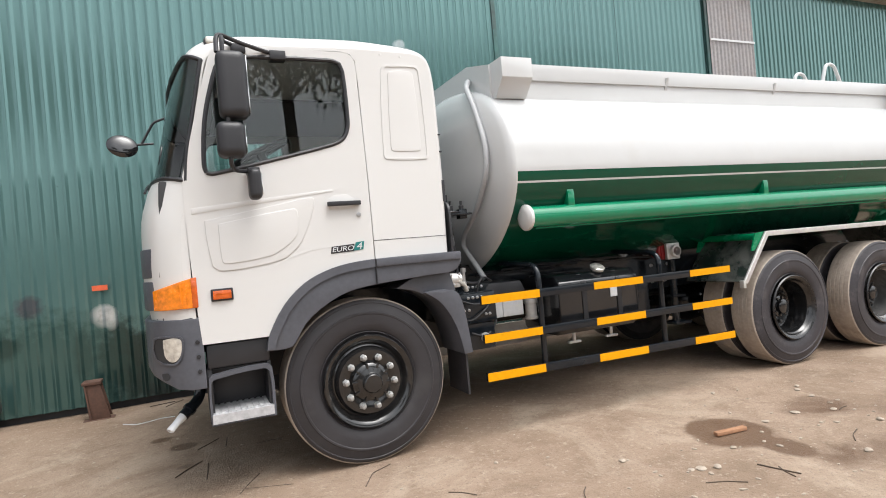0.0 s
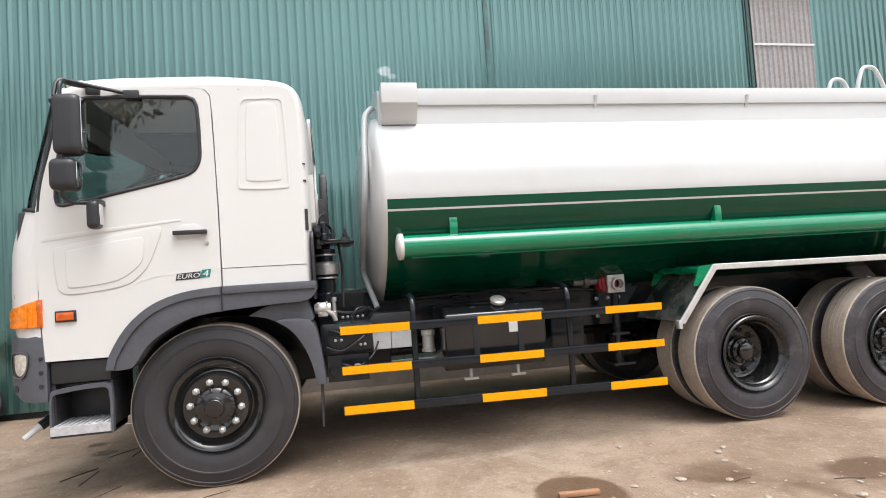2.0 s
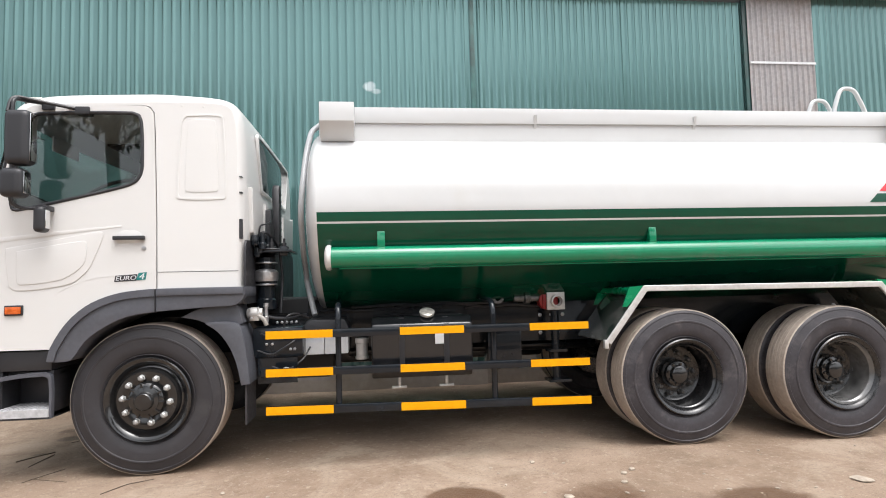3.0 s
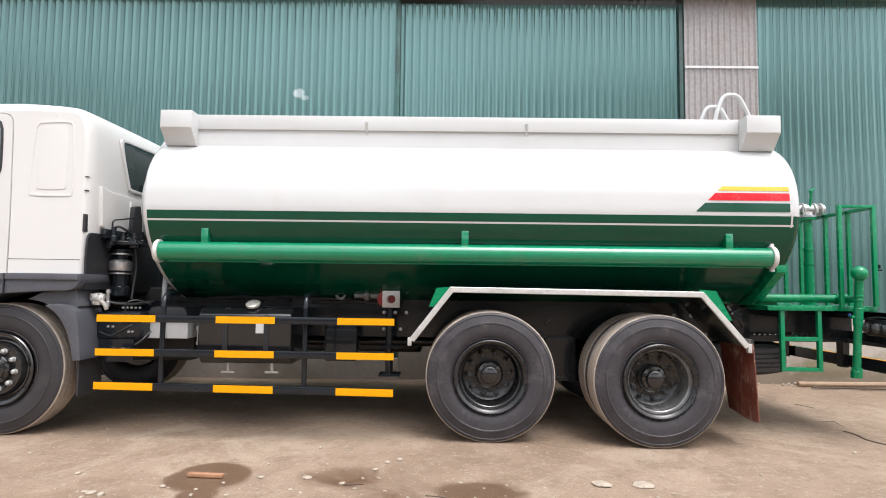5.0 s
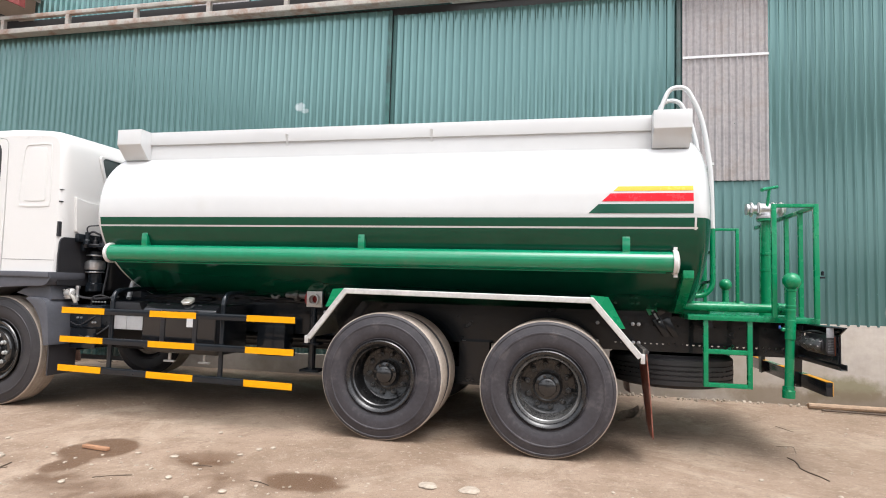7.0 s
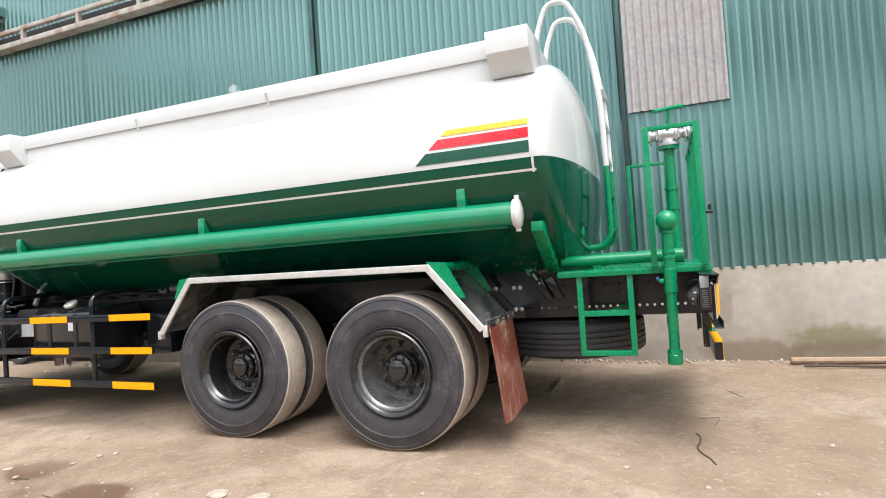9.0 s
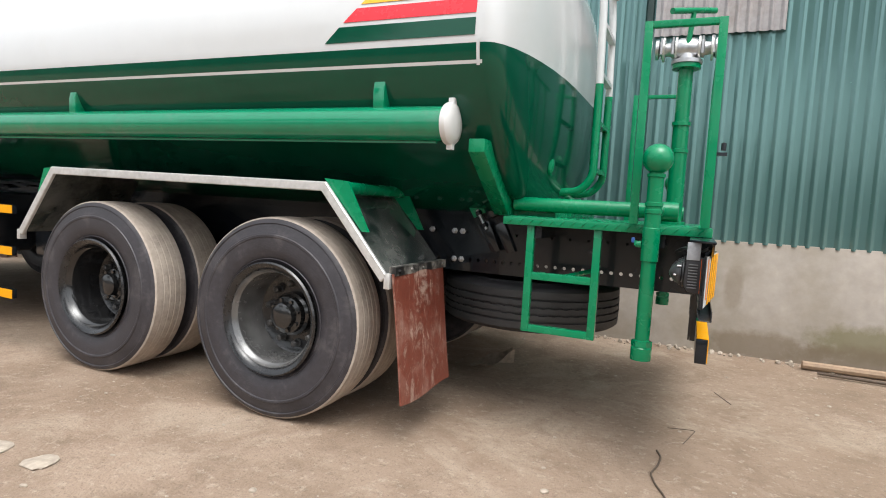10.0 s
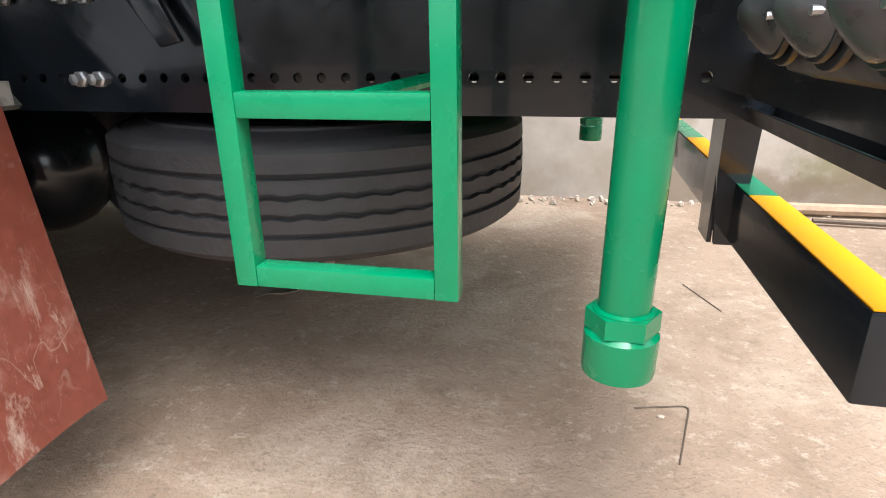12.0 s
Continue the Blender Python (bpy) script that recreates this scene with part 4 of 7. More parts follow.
ROWS = [(-HALF, 0.105), (-HALF + 0.003, 0.085), (-HALF + 0.012, 0.064), (-HALF + 0.026, 0.044), (-HALF + 0.044, 0.028), (-HALF + 0.066, 0.014), (-HALF + 0.10, 0.004), (-HALF + 0.16, 0.0), (-HALF + 0.26, -0.004), (-0.7, -0.01), (-0.35, -0.016), (0.0, -0.018)]
ROWS = ROWS + [(-v, r) for v, r in reversed(ROWS[:-1])]
bm, gm, rm = B(), B(), B()


def swept(v, x, z):
    """How far the nose falls back towards its rounded corners."""
    if x > -0.6:
        return 0.0
    return 0.11 * max(0.0, 1 - (HALF - abs(v)) / 0.40) ** 2 * float(np.interp(z, (1.70, 1.95, 2.5), (1.0, 0.45, 0.0)))


def bowed(v, line):
    """The windscreen bows forward in the middle."""
    out = []
    for p in line:
        z, d = p.y, -swept(v, p.x, p.y) / max(1e-6, 1 - (v / HALF) ** 2) if abs(v) < HALF - 1e-6 else 0.0
        if p.x < -0.5 and z > 1.55:
            d += (0.05 + 0.065 * (z - 1.85) / 0.7) * min(1.0, (z - 1.55) / 0.28) * max(0.0, min(1.0, (2.70 - z) / 0.13))
        edge = swept(v, p.x, z) if abs(v) >= HALF - 1e-6 else 0.0
        out.append(Vector((p.x + edge - d * (1 - (v / HALF) ** 2), z)))
    return out


lines = [(v, bowed(v, cab_line(r))) for v, r in ROWS]
grid = [[bm.verts.new((p.x, YC + v, p.y)) for p in ln] for v, ln in lines]
for j, (a, b) in enumerate(zip(grid, grid[1:])):
    for i in range(len(pts) - 1):
        if GLASS_A <= i < GLASS_B and 1 <= j <= len(grid) - 3:
            continue
        bm.faces.new([a[i], a[i + 1], b[i + 1], b[i]])
bmesh.ops.recalc_face_normals(bm, faces=bm.faces)
r = bmesh.ops.extrude_face_region(bm, geom=bm.faces[:])
for v in [g for g in r["geom"] if isinstance(g, bmesh.types.BMVert)]:
    c = Vector((-0.25, YC, 2.0))
    v.co += (c - v.co).normalized() * 0.02
bmesh.ops.recalc_face_normals(bm, faces=bm.faces)
cab = part("cab_shell", tapered(bm), WHITE, truck, "white painted cab roof, front and back", smooth=50)
# windscreen and its rubber
inner = [(v, ln) for v, ln in lines[1:-1]]
g2 = [[gm.verts.new((ln[i].x + 0.012, YC + v, ln[i].y)) for i in range(GLASS_A, GLASS_B + 1)] for v, ln in inner]
for a, b in zip(g2, g2[1:]):
    for i in range(len(a) - 1):
        gm.faces.new([a[i], a[i + 1], b[i + 1], b[i]])
glass = part("windscreen", gm, GLASS, cab)
glass.visible_shadow = False
ring = [(inner[k][1][GLASS_A].x, YC + inner[k][0], inner[k][1][GLASS_A].y) for k in range(len(inner))]
ring += [(inner[-1][1][i].x, YC + inner[-1][0], inner[-1][1][i].y) for i in range(GLASS_A + 1, GLASS_B + 1)]
ring += [(inner[k][1][GLASS_B].x, YC + inner[k][0], inner[k][1][GLASS_B].y) for k in range(len(inner) - 2, -1, -1)]
ring += [(inner[0][1][i].x, YC + inner[0][0], inner[0][1][i].y) for i in range(GLASS_B - 1, GLASS_A - 1, -1)]
part("windscreen_rubber", tube(rm, ring, 0.012, 8, radius=0.03), MIRRORBLACK, cab)

side_line = [(p.x + swept(HALF, p.x, p.y), p.y) for p in cab_line(0.105)]
DOOR = [(-0.925, 0.945), (-0.945, 1.32), (-0.95, 1.84), (-0.90, 2.05), (-0.775, 2.50), (-0.745, 2.55), (-0.70, 2.572), (-0.02, 2.578), (0.025, 2.565), (0.048, 2.53), (0.055, 2.40),
        (0.068, 1.80), (0.07, 1.315), (-0.10, 1.300), (-0.24, 1.265), (-0.37, 1.20), (-0.48, 1.10), (-0.555, 0.98), (-0.57, 0.945)]
WINDOW = [(-0.835, 1.875), (-0.80, 1.868), (-0.45, 1.945), (-0.14, 2.02), (-0.06, 2.055), (-0.025, 2.11), (-0.015, 2.18), (-0.022, 2.46), (-0.04, 2.515), (-0.09, 2.532), (-0.66, 2.525), (-0.72, 2.50),
          (-0.775, 2.36), (-0.825, 2.15), (-0.845, 1.92)]
SIDE = side_line + [(0.085, 1.317), (0.082, 1.80), (0.069, 2.40), (0.060, 2.54), (0.032, 2.578), (-0.02, 2.591), (-0.705, 2.585), (-0.758, 2.56), (-0.79, 2.505), (-0.914, 2.05), (-0.963, 1.84), (-0.958, 1.32), (-0.95, 1.08)]


def smaller(loop, d):
    out = []
    n = len(loop)
    for i in range(n):
        a, b, c = Vector(loop[i - 1]), Vector(loop[i]), Vector(loop[(i + 1) % n])
        t = (c - a).normalized()
        out.append(tuple(b + Vector((-t.y, t.x)) * d))
    return out


for side in (0, 1):
    def Y(v, side=side):
        return v if not side else 2 * YC - v
    part("side_panel", tapered(cuts(prism(B(), SIDE, Y(-0.333), Y(-0.313)), 0, [0.07, 0.30])), WHITE, truck)
    bm = prism(B(), flowing(smaller(DOOR, 0.007)), Y(-0.339), Y(-0.305), holes=[flowing(WINDOW)])
    door = part("door", bevel(bm, 0.005, 2, 60), WHITE, truck, "white cab door with a dark window")
    # rubber round the window, glass inside
    bm = B()
    tube(bm, [(x, Y(-0.335), z) for x, z in flowing(WINDOW) + WINDOW[:1]], 0.013, 8, radius=0.004)
    part("window_rubber", bm, MIRRORBLACK, door)
    gl = part("window", prism(B(), flowing(WINDOW), Y(-0.322), Y(-0.318)), GLASS, door)
    gl.visible_shadow = False
    if side:
        continue
    # pressed relief of the door skin
    relief = [(-0.868, 1.612), (-0.70, 1.642), (-0.47, 1.683), (-0.29, 1.716), (-0.262, 1.708), (-0.262, 1.68), (-0.30, 1.575), (-0.346, 1.473), (-0.392, 1.42), (-0.457, 1.372), (-0.589, 1.345), (-0.80, 1.331), (-0.845, 1.361), (-0.864, 1.50)]
    bm = prism(B(), flowing(relief), -0.3445, -0.338)
    part("pressed_panel", bevel(bm, 0.006, 3, 60), WHITE, door)
    inner_relief = [(-0.800, 1.590), (-0.385, 1.655), (-0.364, 1.635), (-0.372, 1.52), (-0.40, 1.475), (-0.459, 1.429), (-0.534, 1.393), (-0.773, 1.368), (-0.795, 1.39)]
    bm = prism(B(), flowing(inner_relief, 3, 75), -0.3485, -0.344)
    part("pressed_panel", bevel(bm, 0.004, 3, 60), WHITE, door)
    bm = prism(B(), flowing([(-0.93, 1.650), (-0.60, 1.690), (-0.145, 1.745), (-0.15, 1.758), (-0.60, 1.716), (-0.93, 1.682)], 2, 60), -0.3415, -0.338)
    part("door_crease", bevel(bm, 0.0025, 2, 60), WHITE, door)
    bm = prism(B(), flowing([(-0.57, 1.288), (-0.48, 1.345), (-0.30, 1.405), (0.05, 1.425), (0.05, 1.432), (-0.30, 1.412), (-0.49, 1.352), (-0.58, 1.295)], 2, 60), -0.3405, -0.338)
    part("door_crease", bm, WHITE, door)
    # handle
    bm = prism(B(), [(-0.175, 1.70), (-0.14, 1.722), (-0.06, 1.724), (-0.02, 1.70), (-0.02, 1.64), (-0.175, 1.635)], -0.3405, -0.337)
    part("handle_recess", bevel(bm, 0.004, 2, 60), WHITE, door)
    bm = B()
    box(bm, -0.19, 0.012, -0.378, -0.352, 1.655, 1.682)
    box(bm, -0.185, -0.155, -0.355, -0.337, 1.658, 1.680)
    box(bm, -0.03, 0.008, -0.355, -0.337, 1.656, 1.682)
    part("handle", bevel(bm, 0.006), MIRRORBLACK, door, "black door handle")
    bm = lathe(B(), [(0.014, -0.338), (0.014, -0.346), (0.0, -0.347)], 14, at=(0.0, 0, 1.598))
    part("lock", bm, STEEL, door)
    # badge by the door's foot
    bm = prism(B(), [(-0.190, 1.374), (-0.048, 1.380), (-0.042, 1.424), (-0.182, 1.416)], -0.3415, -0.338)
    badge = part("badge", bm, MIRRORBLACK, door, "small dark badge reading EURO 4")
    bm = prism(B(), [(-0.050, 1.382), (0.010, 1.386), (0.020, 1.436), (-0.034, 1.432)], -0.342, -0.338)
    part("badge_end", bm, material("badge_teal", (0.01, 0.16, 0.15), 0.4, vary=0.1), badge)
    for body, x, z, size, mat in (("EURO", -0.183, 1.383, 0.040, PAPER), ("4", -0.034, 1.388, 0.058, PAPER)):
        cu = bpy.data.curves.new("lettering", 'FONT')
        cu.body, cu.size, cu.extrude, cu.shear = body, size, 0.001, 0.2
        tmp = bpy.data.objects.new("lettering", cu)
        me = bpy.data.meshes.new_from_object(tmp)
        bpy.data.objects.remove(tmp)
        me.materials.clear()
        me.materials.append(mat)
        ob = piece("lettering", me, badge, pose(x, -0.343, z, 90, -2, 0) @ Matrix.Diagonal((1.28, 1, 1, 1)))
        tagged(ob, "pale lettering reading EURO 4")
    # quarter panel pressings
    outer = flowing([(0.225, 2.48), (0.250, 2.528), (0.30, 2.535), (0.478, 2.545), (0.505, 2.515), (0.522, 1.965), (0.505, 1.940), (0.22, 1.935), (0.200, 1.96)], 3, 80)
    middle = [(0.365 + (x - 0.365) * 0.92, 2.24 + (z - 2.24) * 0.955) for x, z in outer]
    vent = part("quarter_pressing", tapered(bevel(prism(B(), outer, -0.338, -0.331, holes=[middle]), 0.005, 3, 60)), WHITE, truck)
    field = flowing([(0.275, 2.47), (0.295, 2.495), (0.43, 2.503), (0.455, 2.48), (0.470, 2.01), (0.455, 1.992), (0.27, 1.988), (0.255, 2.01)], 3, 80)
    part("pressing", tapered(bevel(prism(B(), field, -0.337, -0.331), 0.004, 3, 60)), WHITE, vent)
    for x in (0.235, 0.375):
        part("roof_plug", tapered(lathe(B(), [(0.010, -0.326), (0.009, -0.3345), (0.0, -0.336)], 14, at=(x, 0, 2.594))), WHITE, truck)
    bm = B()
    box(bm, 0.085, 0.60, -0.3345, -0.328, 1.4325, 1.436)
    part("panel_gap", tapered(bm), MIRRORBLACK, truck)
    # amber side lamp
    bm = B()
    box(bm, -0.868, -0.752, -0.350, -0.338, 1.168, 1.236)
    lamp = part("side_lamp", bevel(bm, 0.006), MIRRORBLACK, truck, "small amber side lamp in a dark surround")
    bm = B()
    box(bm, -0.858, -0.762, -0.360, -0.350, 1.178, 1.226)
    part("lens", bevel(bm, 0.005), DEEPORANGE, lamp)

# cab back: window, grab slots, small fittings
back_window = flowing([(0.30, 2.13), (0.33, 2.10), (1.47, 2.10), (1.50, 2.13), (1.63, 2.46), (1.60, 2.495), (0.20, 2.495), (0.17, 2.46)], 3, 80)
bm = prism(B(), back_window, 0.640, 0.656, axis="x")
part("rear_window", bevel(bm, 0.003), material("dark_rear_glass", (0.03, 0.045, 0.043), 0.05, vary=0.05, rough_vary=0.02, spec=0.9), truck, "dark rear cab window")
rim_line = [(0.9 + (y - 0.9) * 1.045, 2.30 + (z - 2.30) * 1.12) for y, z in back_window]
part("rear_window_rim", bevel(prism(B(), rim_line, 0.640, 0.664, axis="x", holes=[back_window]), 0.006, 3, 50), WHITE, truck)
bm = prism(B(), flowing([(-0.13, 2.05), (0.02, 2.02), (1.78, 2.02), (1.93, 2.05), (1.90, 1.72), (1.75, 1.66), (0.05, 1.66), (-0.10, 1.72)], 3, 60), 0.640, 0.672, axis="x")
part("back_pressing", bevel(bm, 0.014, 3), WHITE, truck)
for y in (0.28, 0.62, 1.18):
    bm = prism(B(), flowing([(y, 1.70), (y + 0.10, 1.70), (y + 0.09, 1.98), (y + 0.01, 1.98)], 3, 80), 0.670, 0.690, axis="x")
    part("back_rib", bevel(bm, 0.008, 2), WHITE, truck)
bm = prism(B(), flowing([(0.24, 1.62), (0.40, 1.62), (0.40, 1.86), (0.36, 1.95), (0.27, 1.93)], 3, 60), 0.690, 0.73, axis="x")
part("cable_shield", bevel(bm, 0.01), MIRRORBLACK, truck, "black rubber shield on the cab's back")
for z0, z1, mat in ((1.66, 1.80, MIRRORBLACK), (1.985, 1.995, MIRRORBLACK), (2.10, 2.106, MIRRORBLACK)):
    bm = B()
    box(bm, 0.606, 0.626, -0.331, -0.275, z0, z1)
    part("air_slot", tapered(bm), mat, truck)
bm = B()
box(bm, -1.0, 0.62, -0.28, 2 * YC + 0.28, 1.24, 1.31)
box(bm, -1.0, -0.62, -0.28, 2 * YC + 0.28, 0.95, 1.24)
part("cab_floor", bm, DARKIN, truck)
# cab inside
bm = prism(B(), [(-1.12, 1.31), (-0.78, 1.31), (-0.72, 1.70), (-0.80, 1.82), (-1.08, 1.85)], -0.28, 2 * YC + 0.28)
part("dashboard", bevel(bm, 0.02), DARKIN, truck)
for y in (0.30, 1.35):
    bm = prism(B(), [(-0.36, 1.45), (0.10, 1.45), (0.30, 1.93), (0.24, 1.99), (0.15, 1.95), (-0.02, 1.62), (-0.36, 1.60)], y - 0.22, y + 0.24)
    seat = part("seat", bevel(bm, 0.03), SEATCLOTH, truck)
    bm = B()
    box(bm, 0.20, 0.30, y - 0.12, y + 0.14, 2.03, 2.20)
    part("headrest", bevel(bm, 0.04, 3), DARKIN, seat)
bm = B()
box(bm, -0.70, 0.58, -0.16, 0.70, 2.572, 2.586)
part("headliner", bevel(bm, 0.004), material("grey_headliner", (0.70, 0.70, 0.70), 0.9, vary=0.06, scale=12), truck, "light grey cab headliner")
# an added dark sheet stands in for the shadowed far roof
bm = B()
box(bm, -0.70, 0.58, 0.705, 2 * YC + 0.16, 2.556, 2.586)
part("dark_far_roof", bevel(bm, 0.004), DARKIN, truck, "dark sheet for the shaded far part of the cab roof")
bm = B()
wheel_ring = [(0.2 * math.cos(2 * math.pi * k / 28), 0.2 * math.sin(2 * math.pi * k / 28), 0) for k in range(29)]
tube(bm, wheel_ring, 0.014, 8, radius=0.001)
tube(bm, [(-0.19, 0, 0), (0.19, 0, 0)], 0.012, 8)
tube(bm, [(0, 0, 0), (0.0, 0, -0.3)], 0.03, 8)
sw = part("steering_wheel", bm, MIRRORBLACK, truck)
sw.matrix_basis = pose(-0.47, 0.28, 2.09, 0, -24, 0)
bm = B()
box(bm, -0.80, -0.785, 0.05, 0.42, 2.36, 2.47)
part("sun_visor", bevel(bm, 0.006), PAPER, truck, "white sun visor")

for y in (0.1, 0.9):
    bm = B()
    tube(bm, [(-1.17, y, 1.83), (-1.16, y + 0.2, 1.90), (-1.12, y + 0.75, 1.99)], 0.008, 6)
    part("wiper", bm, MIRRORBLACK, truck)

# front bumper and lamps: plan outline with rounded corners
near = [(-0.925, -0.338), (-1.0, -0.332), (-1.07, -0.306), (-1.138, -0.245), (-1.19, -0.155), (-1.225, 0.05)]
plan = near + [(x, 2 * YC - y) for x, y in reversed(near)]
bm = prism(B(), plan, 0.70, 1.09, axis="z")
for v in bm.verts:
    if v.co.z < 0.8 and v.co.x < -1.05:
        v.co.z += (-1.05 - v.co.x) * 0.6
bumper = part("front_bumper", bevel(bm, 0.02, 3), PLASTIC, truck, "dark grey plastic bumper")


def bumper_y(x):
    for (x0, y0), (x1, y1) in zip(near, near[1:]):
        if x1 <= x <= x0:
            return y0 + (y1 - y0) * (x - x0) / (x1 - x0)
    return near[0][1] if x > near[0][0] else near[-1][1]


def on_bumper(outline, proud, deep=0.05, holes=()):
    """A plate that follows the bumper's rounded corner."""
    bm = cuts(prism(B(), outline, 0.0, 1.0, holes=holes), 0, [-1.22 + 0.015 * k for k in range(20)])
    for v in bm.verts:
        v.co.y = bumper_y(v.co.x) - proud if v.co.y < 0.5 else bumper_y(v.co.x) + deep
    return bm


recess = flowing([(-1.178, 0.99), (-1.13, 1.005), (-1.035, 1.0), (-1.023, 0.97), (-1.033, 0.90), (-1.06, 0.855), (-1.095, 0.845), (-1.175, 0.875)], 2, 75)
# dark plate drawn for the shade inside the lamp's recess
part("fog_recess_patch", on_bumper(recess, 0.004), DARKIN, bumper)
part("fog_bezel", bevel(on_bumper(recess, 0.012, 0.0, holes=[[(-1.103 + (x + 1.103) * 0.88, 0.925 + (z - 0.925) * 0.88) for x, z in recess]]), 0.003, 1, 60), PLASTIC, bumper)
lens = flowing([(-1.125, 0.985), (-1.075, 0.995), (-1.04, 0.985), (-1.033, 0.96), (-1.043, 0.90), (-1.07, 0.868), (-1.10, 0.868), (-1.123, 0.90)], 2, 75)
part("fog_lamp", bevel(on_bumper(lens, 0.010), 0.004, 2, 60), CLEARLENS, bumper, "clear fog lamp")
# dark plate drawn for the shade of the tow hole
part("tow_hole_patch", on_bumper(flowing([(-1.145, 0.80), (-1.115, 0.805), (-1.105, 0.785), (-1.118, 0.765), (-1.14, 0.77)], 2, 80), 0.004), DARKIN, bumper)
bm = prism(B(), [(-1.06, -0.295), (-1.115, -0.25), (-1.15, -0.18), (-1.08, -0.12), (-1.03, -0.25)], 1.088, 1.125, axis="z")
part("bumper_cap", bevel(bm, 0.006), MIRRORBLACK, bumper)
for z in (0.80, 0.88, 0.96):
    bm = lathe(B(), [(0.012, -0.336), (0.012, -0.342), (0.0, -0.343)], 10, at=(-0.955, 0, z))
    part("screw", bm, MIRRORBLACK, bumper)
corner = [(-0.935, -0.348), (-1.0, -0.347), (-1.05, -0.336), (-1.108, -0.302), (-1.158, -0.242), (-1.12, -0.20), (-0.935, -0.24)]
bm = prism(B(), corner, 1.145, 1.312, axis="z")
for v in bm.verts:
    if v.co.z > 1.3:
        v.co.z -= max(0.0, (-0.96 - v.co.x)) * 0.30
lamp = part("headlamp", bevel(bm, 0.008, 3), AMBER, truck, "amber wrap-around corner lamp")
bm = B()
box(bm, -0.963, -0.934, -0.3515, -0.345, 1.148, 1.309)
part("lens_edge", bevel(bm, 0.003), DEEPORANGE, lamp)
for x, z0, z1 in ((-0.99, 1.16, 1.29), (-1.02, 1.16, 1.28)):
    bm = B()
    box(bm, x, x + 0.006, -0.3525, -0.348, z0, z1)
    part("lens_rib", bm, AMBER, lamp)
front_plan = [(-1.10, -0.255), (-1.135, -0.24), (-1.16, -0.21), (-1.186, -0.16), (-1.206, -0.08), (-1.222, 0.10)]
front_plan = front_plan + [(x, 2 * YC - y) for x, y in reversed(front_plan)] + [(-1.12, 2 * YC - 0.05), (-1.12, 0.05)]
for z0, z1 in ((1.145, 1.305), (1.325, 1.485)):
    part("grille", bevel(prism(B(), front_plan, z0, z1, axis="z"), 0.006), PLASTIC, truck, "dark grey radiator grille")

# entry steps
bm = B()
box(bm, -0.915, -0.585, -0.315, 0.10, 0.80, 0.93)
steps = part("entry_step", bevel(bm, 0.012), MIRRORBLACK, truck, "dark plastic entry steps")
for args in ((-0.915, -0.585, -0.10, 0.08, 0.52, 0.80), (-0.925, -0.895, -0.30, -0.08, 0.49, 0.80), (-0.605, -0.58, -0.30, -0.08, 0.49, 0.80), (-0.92, -0.58, -0.335, -0.06, 0.485, 0.535), (-0.92, -0.58, -0.24, -0.10, 0.755, 0.79)):
    bm = B()
    box(bm, *args)
    part("step_panel", bevel(bm, 0.010), MIRRORBLACK, steps)
surround = flowing([(-0.92, 0.49), (-0.915, 0.745), (-0.895, 0.768), (-0.62, 0.79), (-0.58, 0.765), (-0.575, 0.49)], 3, 60)
hole = flowing([(-0.907, 0.53), (-0.905, 0.72), (-0.885, 0.742), (-0.63, 0.764), (-0.596, 0.742), (-0.59, 0.53)], 3, 60)
part("step_surround", bevel(prism(B(), surround, -0.335, -0.300, holes=[hole]), 0.008, 2, 50), PLASTIC, steps)
bm = B()
box(bm, -0.912, -0.588, -0.350, -0.08, 0.502, 0.553)
for k in range(9):
    box(bm, -0.895 + k * 0.0335, -0.875 + k * 0.0335, -0.340, -0.085, 0.552, 0.559)
part("tread_plate", bm, material("worn_grey_step", (0.46, 0.46, 0.47), 0.6, metal=0.2, vary=0.3, scale=25), steps, "worn pale grey tread")

# wheel arch and rear mudguard of the cab
ARCH = [(-0.60, 0.855), (-0.578, 0.95), (-0.485, 1.105), (-0.365, 1.215), (-0.24, 1.275), (-0.10, 1.308), (0.09, 1.322), (0.655, 1.322), (0.655, 1.258),
        (0.60, 1.20), (0.45, 1.190), (0.25, 1.178), (0.06, 1.165), (-0.11, 1.138), (-0.25, 1.075), (-0.37, 0.985), (-0.45, 0.87), (-0.50, 0.855)]
bm = prism(B(), flowing(ARCH), -0.342, 0.05)
arch = part("wheel_arch", bevel(bm, 0.010, 2, 50), PLASTIC, truck, "dark grey plastic wheel arch")
bm = B()
box(bm, 0.074, 0.079, -0.3595, -0.335, 1.165, 1.319)
part("arch_seam", bm, MIRRORBLACK, arch)
lip = [(-0.60, 0.862), (-0.578, 0.95), (-0.485, 1.105), (-0.365, 1.215), (-0.24, 1.275), (-0.10, 1.308), (0.072, 1.320)]
lip += [(0.072, 1.272), (-0.092, 1.261), (-0.222, 1.231), (-0.338, 1.175), (-0.448, 1.074), (-0.535, 0.93), (-0.555, 0.862)]
part("arch_lip", bevel(prism(B(), flowing(lip), -0.358, -0.335), 0.005, 2, 50), PLASTIC, arch)
part("arch_lip", bevel(prism(B(), [(0.081, 1.273), (0.652, 1.273), (0.652, 1.3205), (0.081, 1.3205)], -0.358, -0.335), 0.005, 2, 50), PLASTIC, arch)
bm = prism(B(), flowing([(0.22, 1.12), (0.37, 1.185), (0.595, 1.195), (0.63, 1.07), (0.54, 1.03), (0.44, 1.045), (0.34, 1.095)], 3, 60), -0.275, 0.02)
